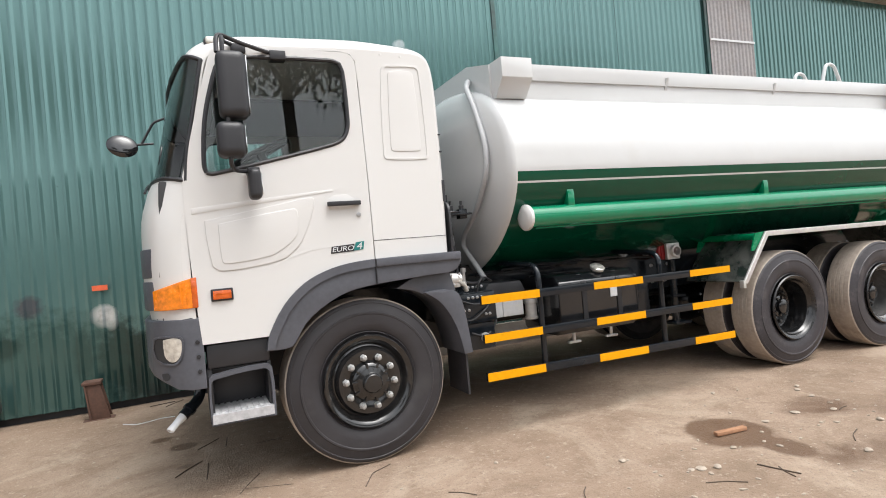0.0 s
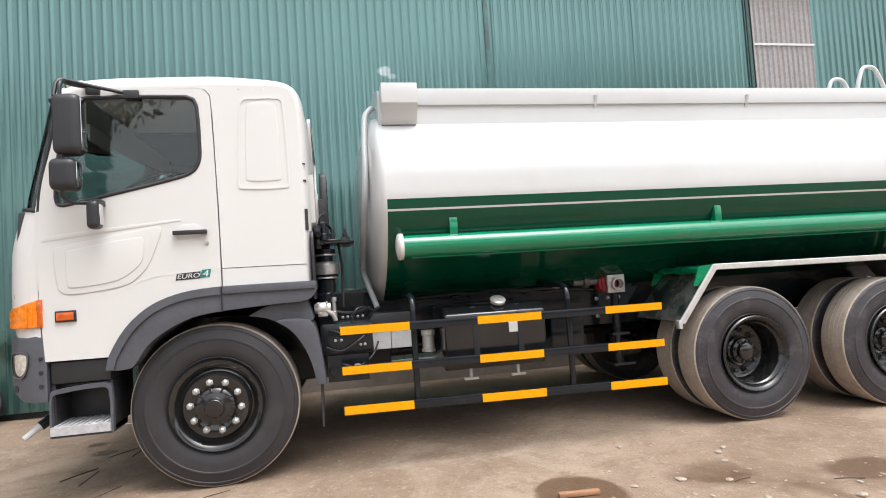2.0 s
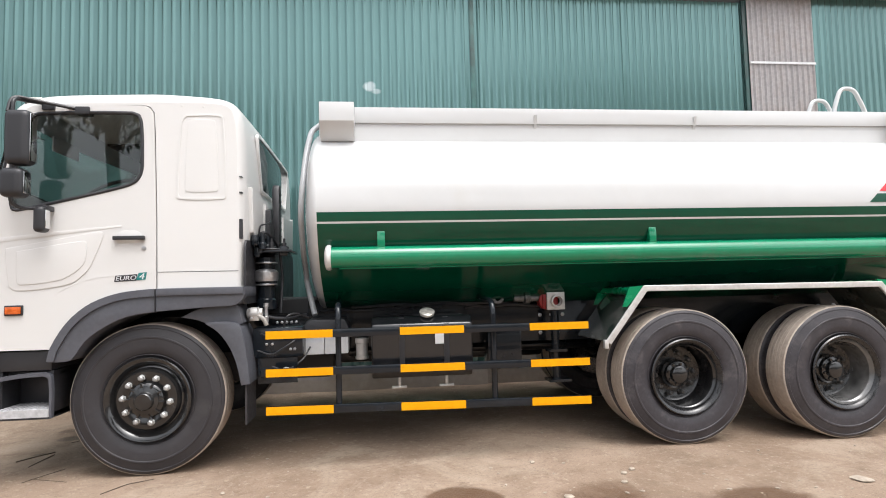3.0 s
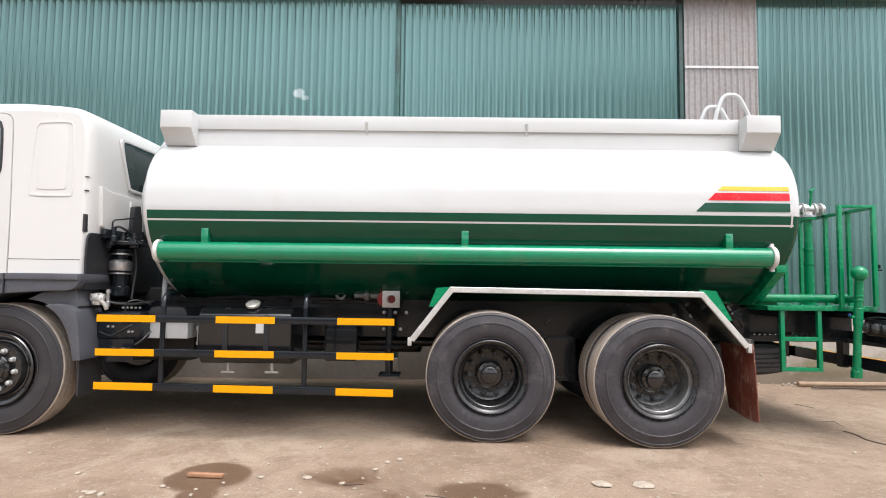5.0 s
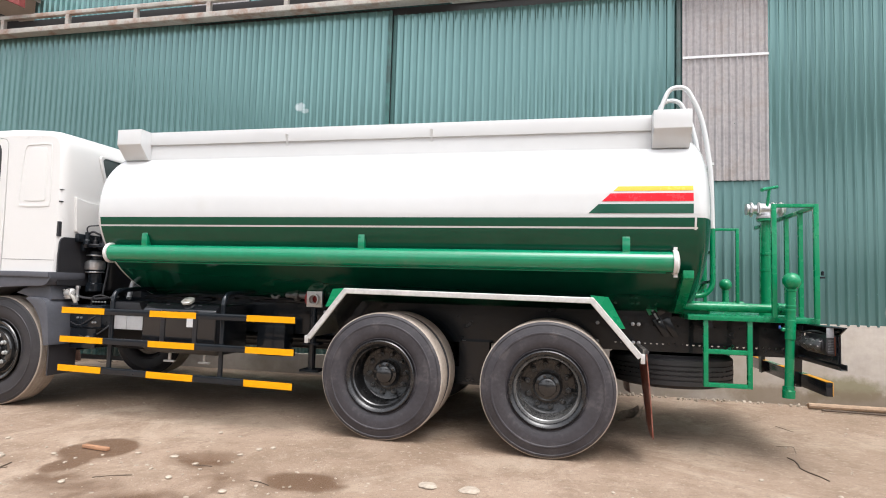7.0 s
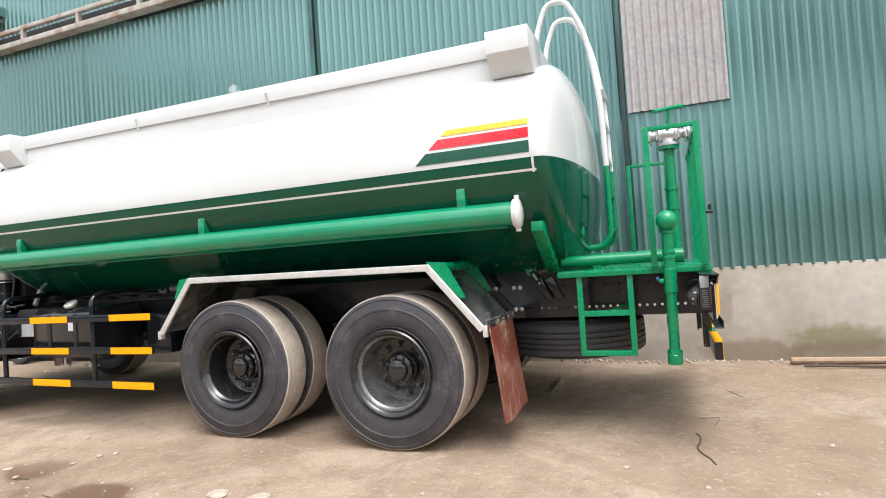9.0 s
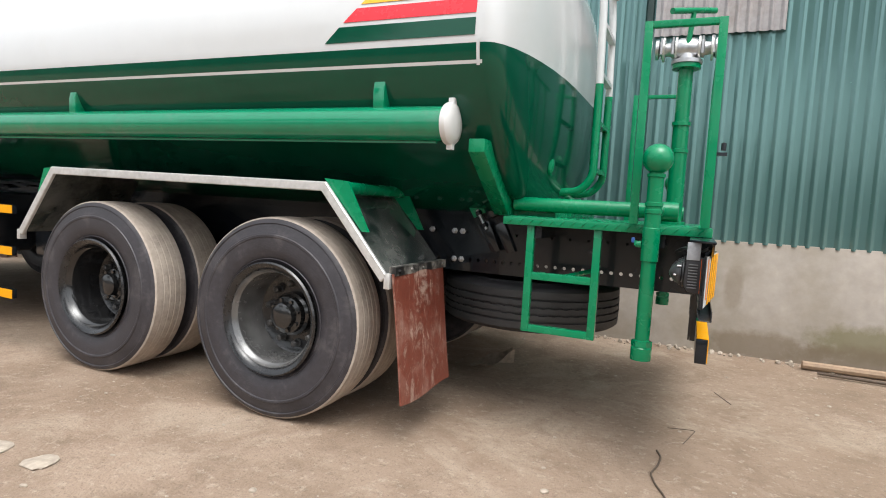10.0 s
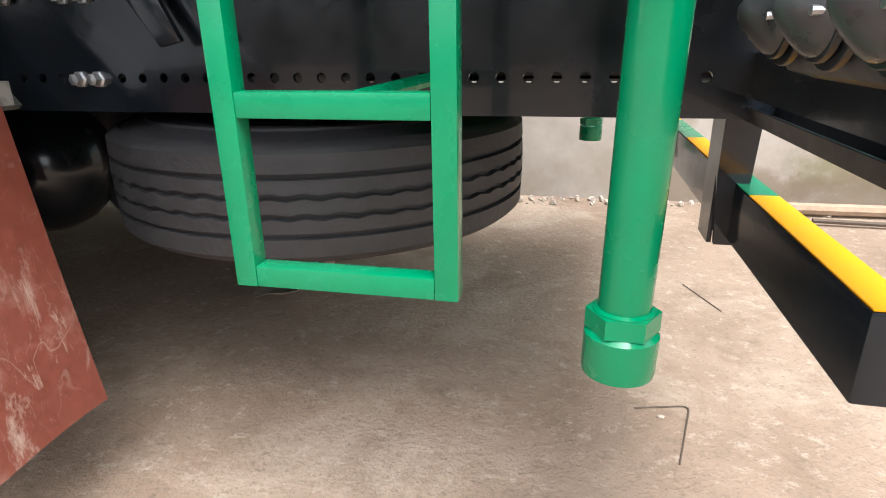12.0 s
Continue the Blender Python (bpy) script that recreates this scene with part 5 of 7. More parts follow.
part("inner_guard", bevel(bm, 0.008, 2, 50), PLASTIC, arch)
GUARD = [(0.395, 1.075), (0.45, 1.085), (0.59, 1.072), (0.635, 1.02), (0.665, 0.87), (0.69, 0.655), (0.632, 0.65), (0.60, 0.80), (0.55, 0.92), (0.48, 1.015)]
bm = prism(B(), flowing(GUARD), -0.335, 0.02)
guard = part("mudguard", bevel(bm, 0.010, 2, 50), PLASTIC, truck, "dark grey plastic mudguard behind the front wheel")
bm = B()
box(bm, 0.650, 0.664, -0.30, 0.0, 0.375, 0.665)
part("rubber_flap", bm, RUBBER, guard)

# mirrors
def mirror(x0, x1, y0, y1, z0, z1, name="mirror"):
    bm = B()
    box(bm, x0, x1, y0, y1, z0, z1)
    ob = part(name, bevel(bm, 0.05, 5), MIRRORBLACK, truck, "black mirror housing")
    bm = B()
    box(bm, x1 - 0.002, x1 + 0.003, y0 + 0.025, y1 - 0.025, z0 + 0.025, z1 - 0.025)
    part("mirror_glass", bevel(bm, 0.002), MIRROR, ob)
    return ob


mirror(-0.755, -0.603, -0.60, -0.475, 2.125, 2.480)
mirror(-0.780, -0.635, -0.60, -0.475, 1.918, 2.108)
mirror(-0.632, -0.562, -0.49, -0.39, 1.705, 1.875)
for arm in ([(-0.62, -0.30, 2.60), (-0.70, -0.42, 2.58), (-0.715, -0.555, 2.56), (-0.715, -0.56, 2.47)], [(-0.40, -0.31, 2.555), (-0.62, -0.43, 2.575), (-0.74, -0.53, 2.585), (-0.745, -0.56, 2.47)],
            [(-0.715, -0.56, 2.13), (-0.715, -0.56, 2.08)], [(-0.715, -0.56, 1.95), (-0.72, -0.56, 1.89), (-0.70, -0.50, 1.86), (-0.60, -0.40, 1.865)]):
    part("mirror_arm", tube(B(), arm, 0.012, 8), MIRRORBLACK, truck, "bent black tube carrying the mirrors")
for x0, x1, y0, y1, z0, z1 in ((-0.655, -0.575, -0.358, -0.28, 2.545, 2.597), (-0.445, -0.355, -0.358, -0.28, 2.518, 2.570), (-0.63, -0.565, -0.45, -0.35, 1.85, 1.885)):
    bm = B()
    box(bm, x0, x1, y0, y1, z0, z1)
    part("arm_bracket", bevel(bm, 0.006), MIRRORBLACK, truck)
bm = B()
lathe(bm, [(0.0, -0.03), (0.05, -0.028), (0.085, -0.015), (0.10, 0.006), (0.095, 0.014), (0.0, 0.016)], 28, axis="z")
fm = part("front_mirror", bm, GLOSSBLACK, truck, "round front mirror on a thin arm")
fm.matrix_basis = pose(-1.377, 1.50, 2.39, -105, 20, 0) @ Matrix.Diagonal((1.15, 0.95, 0.75, 1))
bm = B()
tube(bm, [(-1.31, 1.52, 2.40), (-1.15, 1.52, 2.41)], 0.010, 8)
tube(bm, [(-1.24, 1.52, 2.405), (-1.14, 1.50, 2.58), (-0.98, 1.48, 2.64)], 0.010, 8, radius=0.03)
part("front_mirror_arm", bm, MIRRORBLACK, truck)
# roof marker lamps
for y in (-0.275, 2 * YC + 0.275):
    bm = B()
    box(bm, -0.79, -0.665, y - 0.032, y + 0.03, 2.592, 2.635)
    base = part("roof_lamp", bevel(bm, 0.010), MIRRORBLACK, truck, "clear roof marker lamp on a dark base")
    bm = B()
    box(bm, -0.78, -0.675, y - 0.040, y + 0.02, 2.600, 2.645)
    part("lens", bevel(bm, 0.014, 3), CLEARLENS, base)

# ---- engine and plumbing between the cab and the tank ----
bm = B()
box(bm, -0.7, 1.2, 0.52, 1.28, 0.55, 1.22)
part("engine", bevel(bm, 0.05), DARKIN, truck)
bm = B()
box(bm, 0.66, 0.76, 0.26, 0.72, 1.15, 1.62)
part("air_cleaner", bevel(bm, 0.04, 3), MIRRORBLACK, truck, "black plastic air cleaner housing")
bm = prism(B(), flowing([(-0.255, 1.20), (-0.255, 1.60), (-0.205, 1.655), (2.005, 1.655), (2.055, 1.60), (2.055, 1.20)], 3, 60), 0.636, 0.652, axis="x")
part("rear_cab_panel", bevel(bm, 0.006), MIRRORBLACK, truck, "black panel under the cab's back")
bm = lathe(B(), [(0.055, 1.14), (0.075, 1.15), (0.075, 1.22), (0.06, 1.23), (0.06, 1.32), (0.08, 1.33), (0.08, 1.40), (0.05, 1.42), (0.05, 1.50), (0.07, 1.505), (0.07, 1.54), (0.0, 1.55)], 24, axis="z", at=(0.725, 0.10, 0))
part("filter_can", bm, BLACK, truck)
bm = lathe(B(), [(0.086, 1.36), (0.09, 1.38), (0.09, 1.43), (0.075, 1.445), (0.03, 1.46), (0.0, 1.462)], 28, axis="z", at=(0.725, 0.095, 0))
part("filter_cup", bm, STEEL, truck, "dull silver filter cap")
for hose_pts, hr in (([(0.66, 0.05, 1.70), (0.72, 0.04, 1.74), (0.77, 0.10, 1.70), (0.80, 0.28, 1.60)], 0.010), ([(0.66, 0.0, 1.60), (0.80, -0.02, 1.60), (0.92, 0.06, 1.59)], 0.009),
                     ([(0.69, -0.14, 1.15), (0.80, -0.12, 1.09), (0.92, -0.05, 1.08), (1.02, 0.1, 1.10)], 0.011), ([(0.82, 0.14, 1.58), (0.84, 0.14, 1.40), (0.83, 0.10, 1.12)], 0.010)):
    part("hose", tube(B(), hose_pts, hr, 8, radius=0.04), MIRRORBLACK, truck)
# shelf with hanging valves over the filter
bm = B()
box(bm, 0.66, 0.93, -0.02, 0.34, 1.575, 1.59)
box(bm, 0.66, 0.70, -0.03, 0.0, 1.54, 1.62)
box(bm, 0.84, 0.90, 0.0, 0.06, 1.55, 1.62)
shelf = part("valve_shelf", bevel(bm, 0.004), BLACK, truck, "black bracket shelf behind the cab")
for x, y in ((0.70, -0.01), (0.78, 0.02), (0.87, 0.03)):
    bm = lathe(B(), [(0.0, 1.57), (0.022, 1.57), (0.024, 1.60), (0.018, 1.605), (0.018, 1.645), (0.010, 1.65), (0.010, 1.68), (0.0, 1.682)], 14, axis="z", at=(x, y, 0))
    part("valve", bm, MIRRORBLACK, shelf)
bm = B()
tube(bm, [(0.68, 0.04, 1.68), (0.70, -0.02, 1.78), (0.73, 0.10, 1.80), (0.73, 0.28, 1.84)], 0.007, 8, radius=0.05)
part("cable", bm, MIRRORBLACK, shelf)
# cast pump between the arch and the chassis
bm = lathe(B(), [(0.0, -0.06), (0.03, -0.058), (0.042, -0.03), (0.042, 0.02), (0.034, 0.03), (0.034, 0.05), (0.0, 0.052)], 18, axis="x", at=(0.69, -0.13, 1.13))
pump = part("pump_body", bm, ALU, truck, "pale metal pump casting")
bm = B()
box(bm, 0.655, 0.72, -0.165, -0.09, 1.075, 1.115)
tube(bm, [(0.70, -0.15, 1.12), (0.755, -0.16, 1.085), (0.77, -0.15, 1.04)], 0.016, 10)
part("pump_base", bevel(bm, 0.004), GREYSTEEL, pump)
for x, z in ((0.655, 1.16), (0.715, 1.165), (0.67, 1.095)):
    piece("bolt", bolt_me, pump, pose(x, -0.172, z) @ Matrix.Scale(0.6, 4))
for k in range(5):
    piece("bolt", bolt_me, truck, pose(0.82 + 0.035 * k, 0.0, 1.05) @ Matrix.Scale(0.65, 4))
bm = B()
box(bm, 0.66, 1.02, -0.10, 0.40, 0.80, 1.02)
part("bracket_box", bevel(bm, 0.02), BLACK, truck)
bm = B()
box(bm, 0.70, 0.98, -0.115, -0.10, 0.62, 0.80)
part("valve_plate", bm, BLACK, truck)

bm = prism(B(), [(0.50, 1.58), (0.62, 1.58), (0.62, 2.14), (0.60, 2.18), (0.53, 2.18), (0.50, 2.14)], 0.70, 0.76, axis="x")
duct = part("intake_duct", bevel(bm, 0.015), MIRRORBLACK, truck, "black air intake duct behind the cab")
for k in range(9):
    bm = B()
    box(bm, 0.76, 0.764, 0.505, 0.615, 1.62 + 0.06 * k, 1.63 + 0.06 * k)
    part("duct_rib", bm, MIRRORBLACK, duct)
for z in (1.335, 1.50):
    bm = lathe(B(), [(0.083, z - 0.006), (0.085, z), (0.083, z + 0.006), (0.06, z + 0.006), (0.06, z - 0.006)], 24, axis="z", at=(0.725, 0.10, 0), closed=True)
    part("clamp_ring", bm, STEEL, truck)
for pts_, r_ in (([(0.88, -0.08, 1.02), (0.90, -0.10, 1.10), (0.96, -0.06, 1.12), (1.05, 0.0, 1.08)], 0.007),
                 ([(0.72, -0.11, 0.98), (0.85, -0.13, 0.93), (0.98, -0.11, 0.97)], 0.006), ([(0.70, -0.12, 0.86), (0.80, -0.13, 0.82), (0.93, -0.12, 0.90), (1.0, -0.06, 0.95)], 0.006),
                 ([(0.80, -0.11, 0.74), (0.90, -0.13, 0.70), (1.02, -0.08, 0.78), (1.06, 0.0, 0.86)], 0.007)):
    part("cable", tube(B(), pts_, r_, 8, radius=0.05), MIRRORBLACK, truck)
bm = B()
box(bm, 0.655, 0.70, -0.10, 0.60, 1.62, 1.70)
part("cab_mount_beam", bevel(bm, 0.01), BLACK, truck)
for y in (-0.02, 0.2, 0.42):
    bm = lathe(B(), [(0.03, 1.60), (0.03, 1.64), (0.02, 1.65), (0.02, 1.72), (0.0, 1.725)], 14, axis="z", at=(0.72, y, 0))
    part("cab_mount", bm, BLACK, truck)
bm = lathe(B(), [(0.0, 1.06), (0.016, 1.06), (0.018, 1.10), (0.013, 1.105), (0.013, 1.17), (0.02, 1.172), (0.02, 1.20), (0.0, 1.202)], 16, axis="z", at=(0.765, -0.13, 0))
part("drain_fitting", bm, STEEL, truck)
for x, z in ((0.80, 0.985), (0.835, 0.985), (0.87, 0.985), (0.905, 0.985), (0.76, 0.90), (0.80, 0.90), (0.93, 0.86), (0.96, 0.86)):
    piece("bolt", bolt_me, truck, pose(x, -0.10, z) @ Matrix.Scale(0.65, 4))
for x in (0.74, 0.90):
    bm = lathe(B(), [(0.0, -0.15), (0.028, -0.148), (0.034, -0.12), (0.034, -0.10)], 18, at=(x, 0, 0.70))
    part("air_valve", bm, ALU if x > 0.8 else BLACK, truck)
# ---- side guard ----
BARS = ((0.952, 1.009, 0.949, 1.003), (0.692, 0.748, 0.683, 0.738), (0.434, 0.492, 0.404, 0.462))
for za, zb, zc, zd in BARS:
    bm = prism(B(), [(0.795, za), (3.105, zc), (3.105, zd), (0.795, zb)], -0.316, -0.286)
    bar = part("side_guard_bar", bevel(bm, 0.004), BLACK, truck, "black side guard bar with yellow bands")
    for x0, x1 in ((0.793, 1.25), (1.72, 2.18), (2.665, 3.107)):
        t0, t1 = (x0 - 0.795) / 2.31, (x1 - 0.795) / 2.31
        bm = prism(B(), [(x0, za + (zc - za) * t0 + 0.001), (x1, za + (zc - za) * t1 + 0.001), (x1, zb + (zd - zb) * t1 - 0.001), (x0, zb + (zd - zb) * t0 - 0.001)], -0.3195, -0.3165)
        part("yellow_band", bm, YELLOW, bar)
for x in (1.285, 2.405):
    bm = B()
    tube(bm, [(x, -0.262, 0.45), (x, -0.262, 1.17), (x - 0.02, 0.42, 1.20)], 0.021, 12, radius=0.10)
    part("side_guard_post", bm, BLACK, truck)

# fuel tank
bm = prism(B(), [(-0.165, 0.69), (-0.165, 1.01), (-0.105, 1.068), (0.30, 1.068), (0.36, 1.0), (0.36, 0.66), (0.30, 0.615), (-0.09, 0.615)], 1.517, 2.268, axis="x")
fuel = part("fuel_tank", bevel(bm, 0.02, 3), TANKBLACK, truck, "black steel fuel tank with straps")
for x in (1.74, 2.07):
    bm = prism(B(), [(-0.173, 0.69), (-0.173, 1.0), (-0.11, 1.063), (0.305, 1.063), (0.34, 1.03), (0.30, 1.055), (-0.105, 1.055), (-0.165, 0.995), (-0.165, 0.69)], x - 0.02, x + 0.02, axis="x")
    part("strap", bm, MIRRORBLACK, fuel)
bm = lathe(B(), [(0.03, 1.04), (0.03, 1.085), (0.055, 1.088), (0.058, 1.108), (0.045, 1.118), (0.0, 1.120)], 28, axis="z")
cap = part("filler_cap", bm, CLEARLENS, fuel, "pale metal filler cap")
cap.matrix_basis = Matrix.Translation((1.935, -0.075, 0)) @ Matrix.Translation((0, 0, 1.05)) @ Matrix.Rotation(radians(28), 4, 'X') @ Matrix.Translation((0, 0, -1.05))
bm = B()
box(bm, 1.985, 2.08, -0.171, -0.166, 0.865, 0.945)
part("label_plate", bm, PAPER, fuel, "small white label")
for x in (1.72, 2.08):
    bm = B()
    tube(bm, [(x, -0.02, 0.63), (x, -0.02, 0.545)], 0.014, 10)
    box(bm, x - 0.055, x + 0.055, -0.035, -0.005, 0.528, 0.546)
    part("drain_cock", bevel(bm, 0.004), ALU, fuel)
# battery box, can and boxes along the chassis
bm = B()
prism(bm, [(0.975, 0.985), (1.0, 0.945), (1.34, 0.945), (1.35, 0.985), (1.315, 1.06), (1.04, 1.06)], 0.03, 0.36)
bat = part("battery_lid", bevel(bm, 0.018), MIRRORBLACK, truck, "black battery cover")
for x0, x1 in ((1.0, 1.158), (1.162, 1.338)):
    bm = B()
    box(bm, x0, x1, 0.06, 0.34, 0.795, 0.945)
    part("battery", bevel(bm, 0.006), PAPER, bat, "white battery case")
bm = lathe(B(), [(0.0, 0.74), (0.05, 0.742), (0.052, 0.76), (0.045, 0.765), (0.045, 0.86), (0.052, 0.865), (0.052, 0.90), (0.0, 0.905)], 24, axis="z", at=(1.44, 0.12, 0))
part("water_separator", bm, ALU, truck, "ribbed silver can")
bm = B()
box(bm, 2.45, 2.74, 0.22, 0.40, 0.60, 0.95)
part("air_tank_box", bevel(bm, 0.03), BLACK, truck)
bm = B()
tube(bm, [(3.02, 0.22, 1.06), (3.02, 0.22, 0.50)], 0.034, 12)
box(bm, 2.94, 3.12, 0.14, 0.30, 0.49, 0.51)
box(bm, 2.95, 3.10, 0.16, 0.28, 0.73, 0.75)
part("valve_post", bm, BLACK, truck)
bm = lathe(B(), [(0.0, 0.36), (0.07, 0.36), (0.075, 0.34), (0.075, 0.25), (0.0, 0.25)], 24, at=(2.98, 0, 1.145))
box(bm, 2.93, 3.06, 0.235, 0.34, 1.08, 1.20)
red = part("outlet_valve", bevel(bm, 0.008), REDPAINT, truck, "red outlet valve with a pale square flange")
bm = prism(B(), [(2.955, 1.07), (3.105, 1.07), (3.105, 1.215), (2.955, 1.215)], 0.195, 0.225, holes=[circle(3.035, 1.142, 0.034, 18)])
part("flange", bevel(bm, 0.004), ALU, red)
bm = lathe(B(), [(0.052, 0.20), (0.052, 0.16), (0.040, 0.158), (0.038, 0.20)], 20, at=(3.035, 0, 1.142), closed=True)
part("spigot", bm, ALU, red)
bm = lathe(B(), [(0.0, 2.70), (0.028, 2.70), (0.03, 2.78), (0.05, 2.79), (0.05, 2.83), (0.03, 2.84), (0.03, 2.92), (0.0, 2.92)], 18, axis="x", at=(0, 0.30, 1.17))
tube(bm, [(2.81, 0.28, 1.17), (2.81, 0.26, 1.26)], 0.022, 10)
tube(bm, [(2.76, 0.26, 1.265), (2.86, 0.26, 1.265)], 0.010, 8)
part("small_valve", bm, GRIMY, truck, "grimy cast pipe valve")
bm = lathe(B(), [(0.028, 0.34), (0.050, 0.34), (0.050, 0.315), (0.028, 0.315)], 22, at=(2.57, 0, 1.18), closed=True)
tube(bm, [(2.61, 0.33, 1.185), (2.70, 0.32, 1.185)], 0.010, 8)
part("pipe_flange", bm, GRIMY, truck)
for k, (x, z) in enumerate(((1.5, 1.11), (1.75, 1.13), (2.1, 1.12), (2.4, 1.14), (2.7, 1.10))):
    part("air_line", tube(B(), [(x - 0.4, 0.36 + 0.01 * k, z), (x, 0.34, z + 0.02 * (k % 3)), (x + 0.35, 0.38, z - 0.01)], 0.011, 6), MIRRORBLACK, truck)

# ---- rear mudguard with pale trim ----
FEN = [(3.231, 0.852), (3.540, 1.251), (5.487, 1.234), (5.833, 0.830)]


def along(p, q, d):
    v = (Vector(q) - Vector(p)).normalized()
    return Vector((-v.y, v.x)) * d


def mitred(line, d):
    out = []
    for i, p in enumerate(line):
        p = Vector(p)
        if i == 0:
            out.append(p + along(line[0], line[1], d))
        elif i == len(line) - 1:
            out.append(p + along(line[-2], line[-1], d))
        else:
            a, b = along(line[i - 1], line[i], 1.0), along(line[i], line[i + 1], 1.0)
            m = (a + b).normalized()
            out.append(p + m * (d / m.dot(a)))
    return [tuple(p) for p in out]


for side in (0, 1):
    def Y(v, side=side):
        return v if not side else 2 * YC - v
    bm = prism(B(), FEN + list(reversed(mitred(FEN, -0.012))), Y(-0.33), Y(0.27))
    fender = part("rear_mudguard", bm, MUDPANEL, truck, "black sheet mudguard over the rear wheels with pale metal edge", smooth=20)
    bm = prism(B(), mitred(FEN, 0.004) + list(reversed(mitred(FEN, -0.040))), Y(-0.352), Y(-0.331))
    bevel(bm, 0.004, 1, 50)
    part("edge_trim", bm, ALU, fender, "pale metal edge strip", smooth=20)
    for x_e, z_e, z_f in ((5.820, 0.775, 0.845), (3.215, 0.80, 0.862)):
        bm = B()
        box(bm, x_e, x_e + 0.03, min(Y(-0.352), Y(-0.31)), max(Y(-0.352), Y(-0.31)), z_e, z_f)
        part("trim_end", bevel(bm, 0.004), ALU, fender)
    for x_t, x_b, z_b, s in ((5.495, 5.70, 1.02, 1), (3.532, 3.39, 1.10, -1)):
        for yv in (-0.325, 0.25):
            bm = prism(B(), [(x_t - 0.03 * s, 1.255), (x_t + 0.10 * s, 1.245), (x_b + 0.015 * s, z_b), (x_b - 0.02 * s, z_b)], Y(yv), Y(yv + 0.012))
            part("gusset", bm, GREENROUGH, fender, "green triangular gusset")
        bm = B()
        tube(bm, [(x_t + 0.075 * s, Y(-0.32), 1.215), (x_t + 0.075 * s, Y(0.26), 1.215)], 0.03, 12)
        part("stay_tube", bm, GREENROUGH, fender)
    # mud flap
    bm = B()
    cols, rows_n = 10, 14
    g = []
    for j in range(rows_n + 1):
        row = []
        t = j / rows_n
        for i in range(cols + 1):
            u = i / cols
            y = Y(-0.345 + 0.04 * t + u * (0.545 - 0.04 * t))
            z = 0.845 - t * (0.60 + 0.012 * math.sin(5 * u))
            x = 5.856 + 0.045 * t + 0.035 * t * u + 0.008 * math.sin(3 * u + 2 * t)
            row.append(bm.verts.new((x, y, z)))
        g.append(row)
    for a, b in zip(g, g[1:]):
        for i in range(cols):
            bm.faces.new([a[i], a[i + 1], b[i + 1], b[i]])
    r = bmesh.ops.extrude_face_region(bm, geom=bm.faces[:])
    for v in [q for q in r["geom"] if isinstance(q, bmesh.types.BMVert)]:
        v.co.x += 0.008
    bmesh.ops.recalc_face_normals(bm, faces=bm.faces)
    part("mud_flap", bm, FLAP, fender, "scuffed brown rubber mud flap")
    bm = B()
    box(bm, 5.838, 5.872, min(Y(-0.335), Y(0.22)), max(Y(-0.335), Y(0.22)), 0.835, 0.875)
    for k in range(5):
        yk = Y(-0.30 + 0.12 * k)
        lathe(bm, [(0.009, 5.87), (0.009, 5.880), (0.0, 5.881)], 6, axis="x", at=(0, yk, 0.855))
    part("flap_clamp", bm, material("worn_black_strip", (0.014, 0.014, 0.014), 0.4, vary=0.3, dirt=(0.30, 0.28, 0.25), dirt_at=0.53, dirt_amount=0.8, dirt_scale=11), fender, "black strip with worn pale patches")

# ---- rear platform ----
bm = B()
box(bm, 6.215, 7.135, 0.085, 2 * YC - 0.085, 1.088, 1.128)
deck = part("rear_deck", bevel(bm, 0.006), GREENROUGH, truck, "green steel rear platform")
bm = B()
for i in range(22):
    for j in range(8):
        x, y, s = 6.25 + i * 0.041, 0.11 + j * 0.041, 1 if (i + j) % 2 else -1
        a = Vector((0.014, 0.014 * s, 0))
        n = Vector((-a.y, a.x, 0)).normalized() * 0.003
        c = Vector((x, y, 1.129))
        vs = [bm.verts.new(c + d) for d in (a, n, -a, -n)]
        top = bm.verts.new(c + Vector((0, 0, 0.0025)))
        for p, q in zip(vs, vs[1:] + vs[:1]):
            bm.faces.new([p, q, top])
for i in range(18):
    x = 6.24 + i * 0.049
    vs = [bm.verts.new((x + dx, 0.0845, z)) for dx, z in ((0, 1.096), (0.008, 1.094), (0.030, 1.120), (0.022, 1.122))]
    top = bm.verts.new((x + 0.015, 0.080, 1.108))
    for p, q in zip(vs, vs[1:] + vs[:1]):
        bm.faces.new([p, q, top])
part("tread_pattern", bm, GREENROUGH, deck)["kind"] = "stuff"
bm = prism(B(), [(7.05, 0.02), (7.05, -0.24), (7.14, -0.335), (7.14, 2 * YC + 0.335), (7.05, 2 * YC + 0.24), (7.05, 2 * YC - 0.02)], 1.078, 1.087, axis="z")
part("rear_plate", bevel(bm, 0.003), BLACK, truck)
bm = prism(B(), [(-0.333, 1.0775), (-0.24, 1.03), (-0.15, 1.02), (0.40, 1.02), (0.40, 1.0775)], 7.128, 7.136, axis="x")
part("corner_plate", bm, BLACK, truck)
for x in (6.35, 6.9):
    bm = B()
    box(bm, x, x + 0.05, 0.12, 0.42, 1.03, 1.088)
    part("deck_bearer", bm, BLACK, deck)

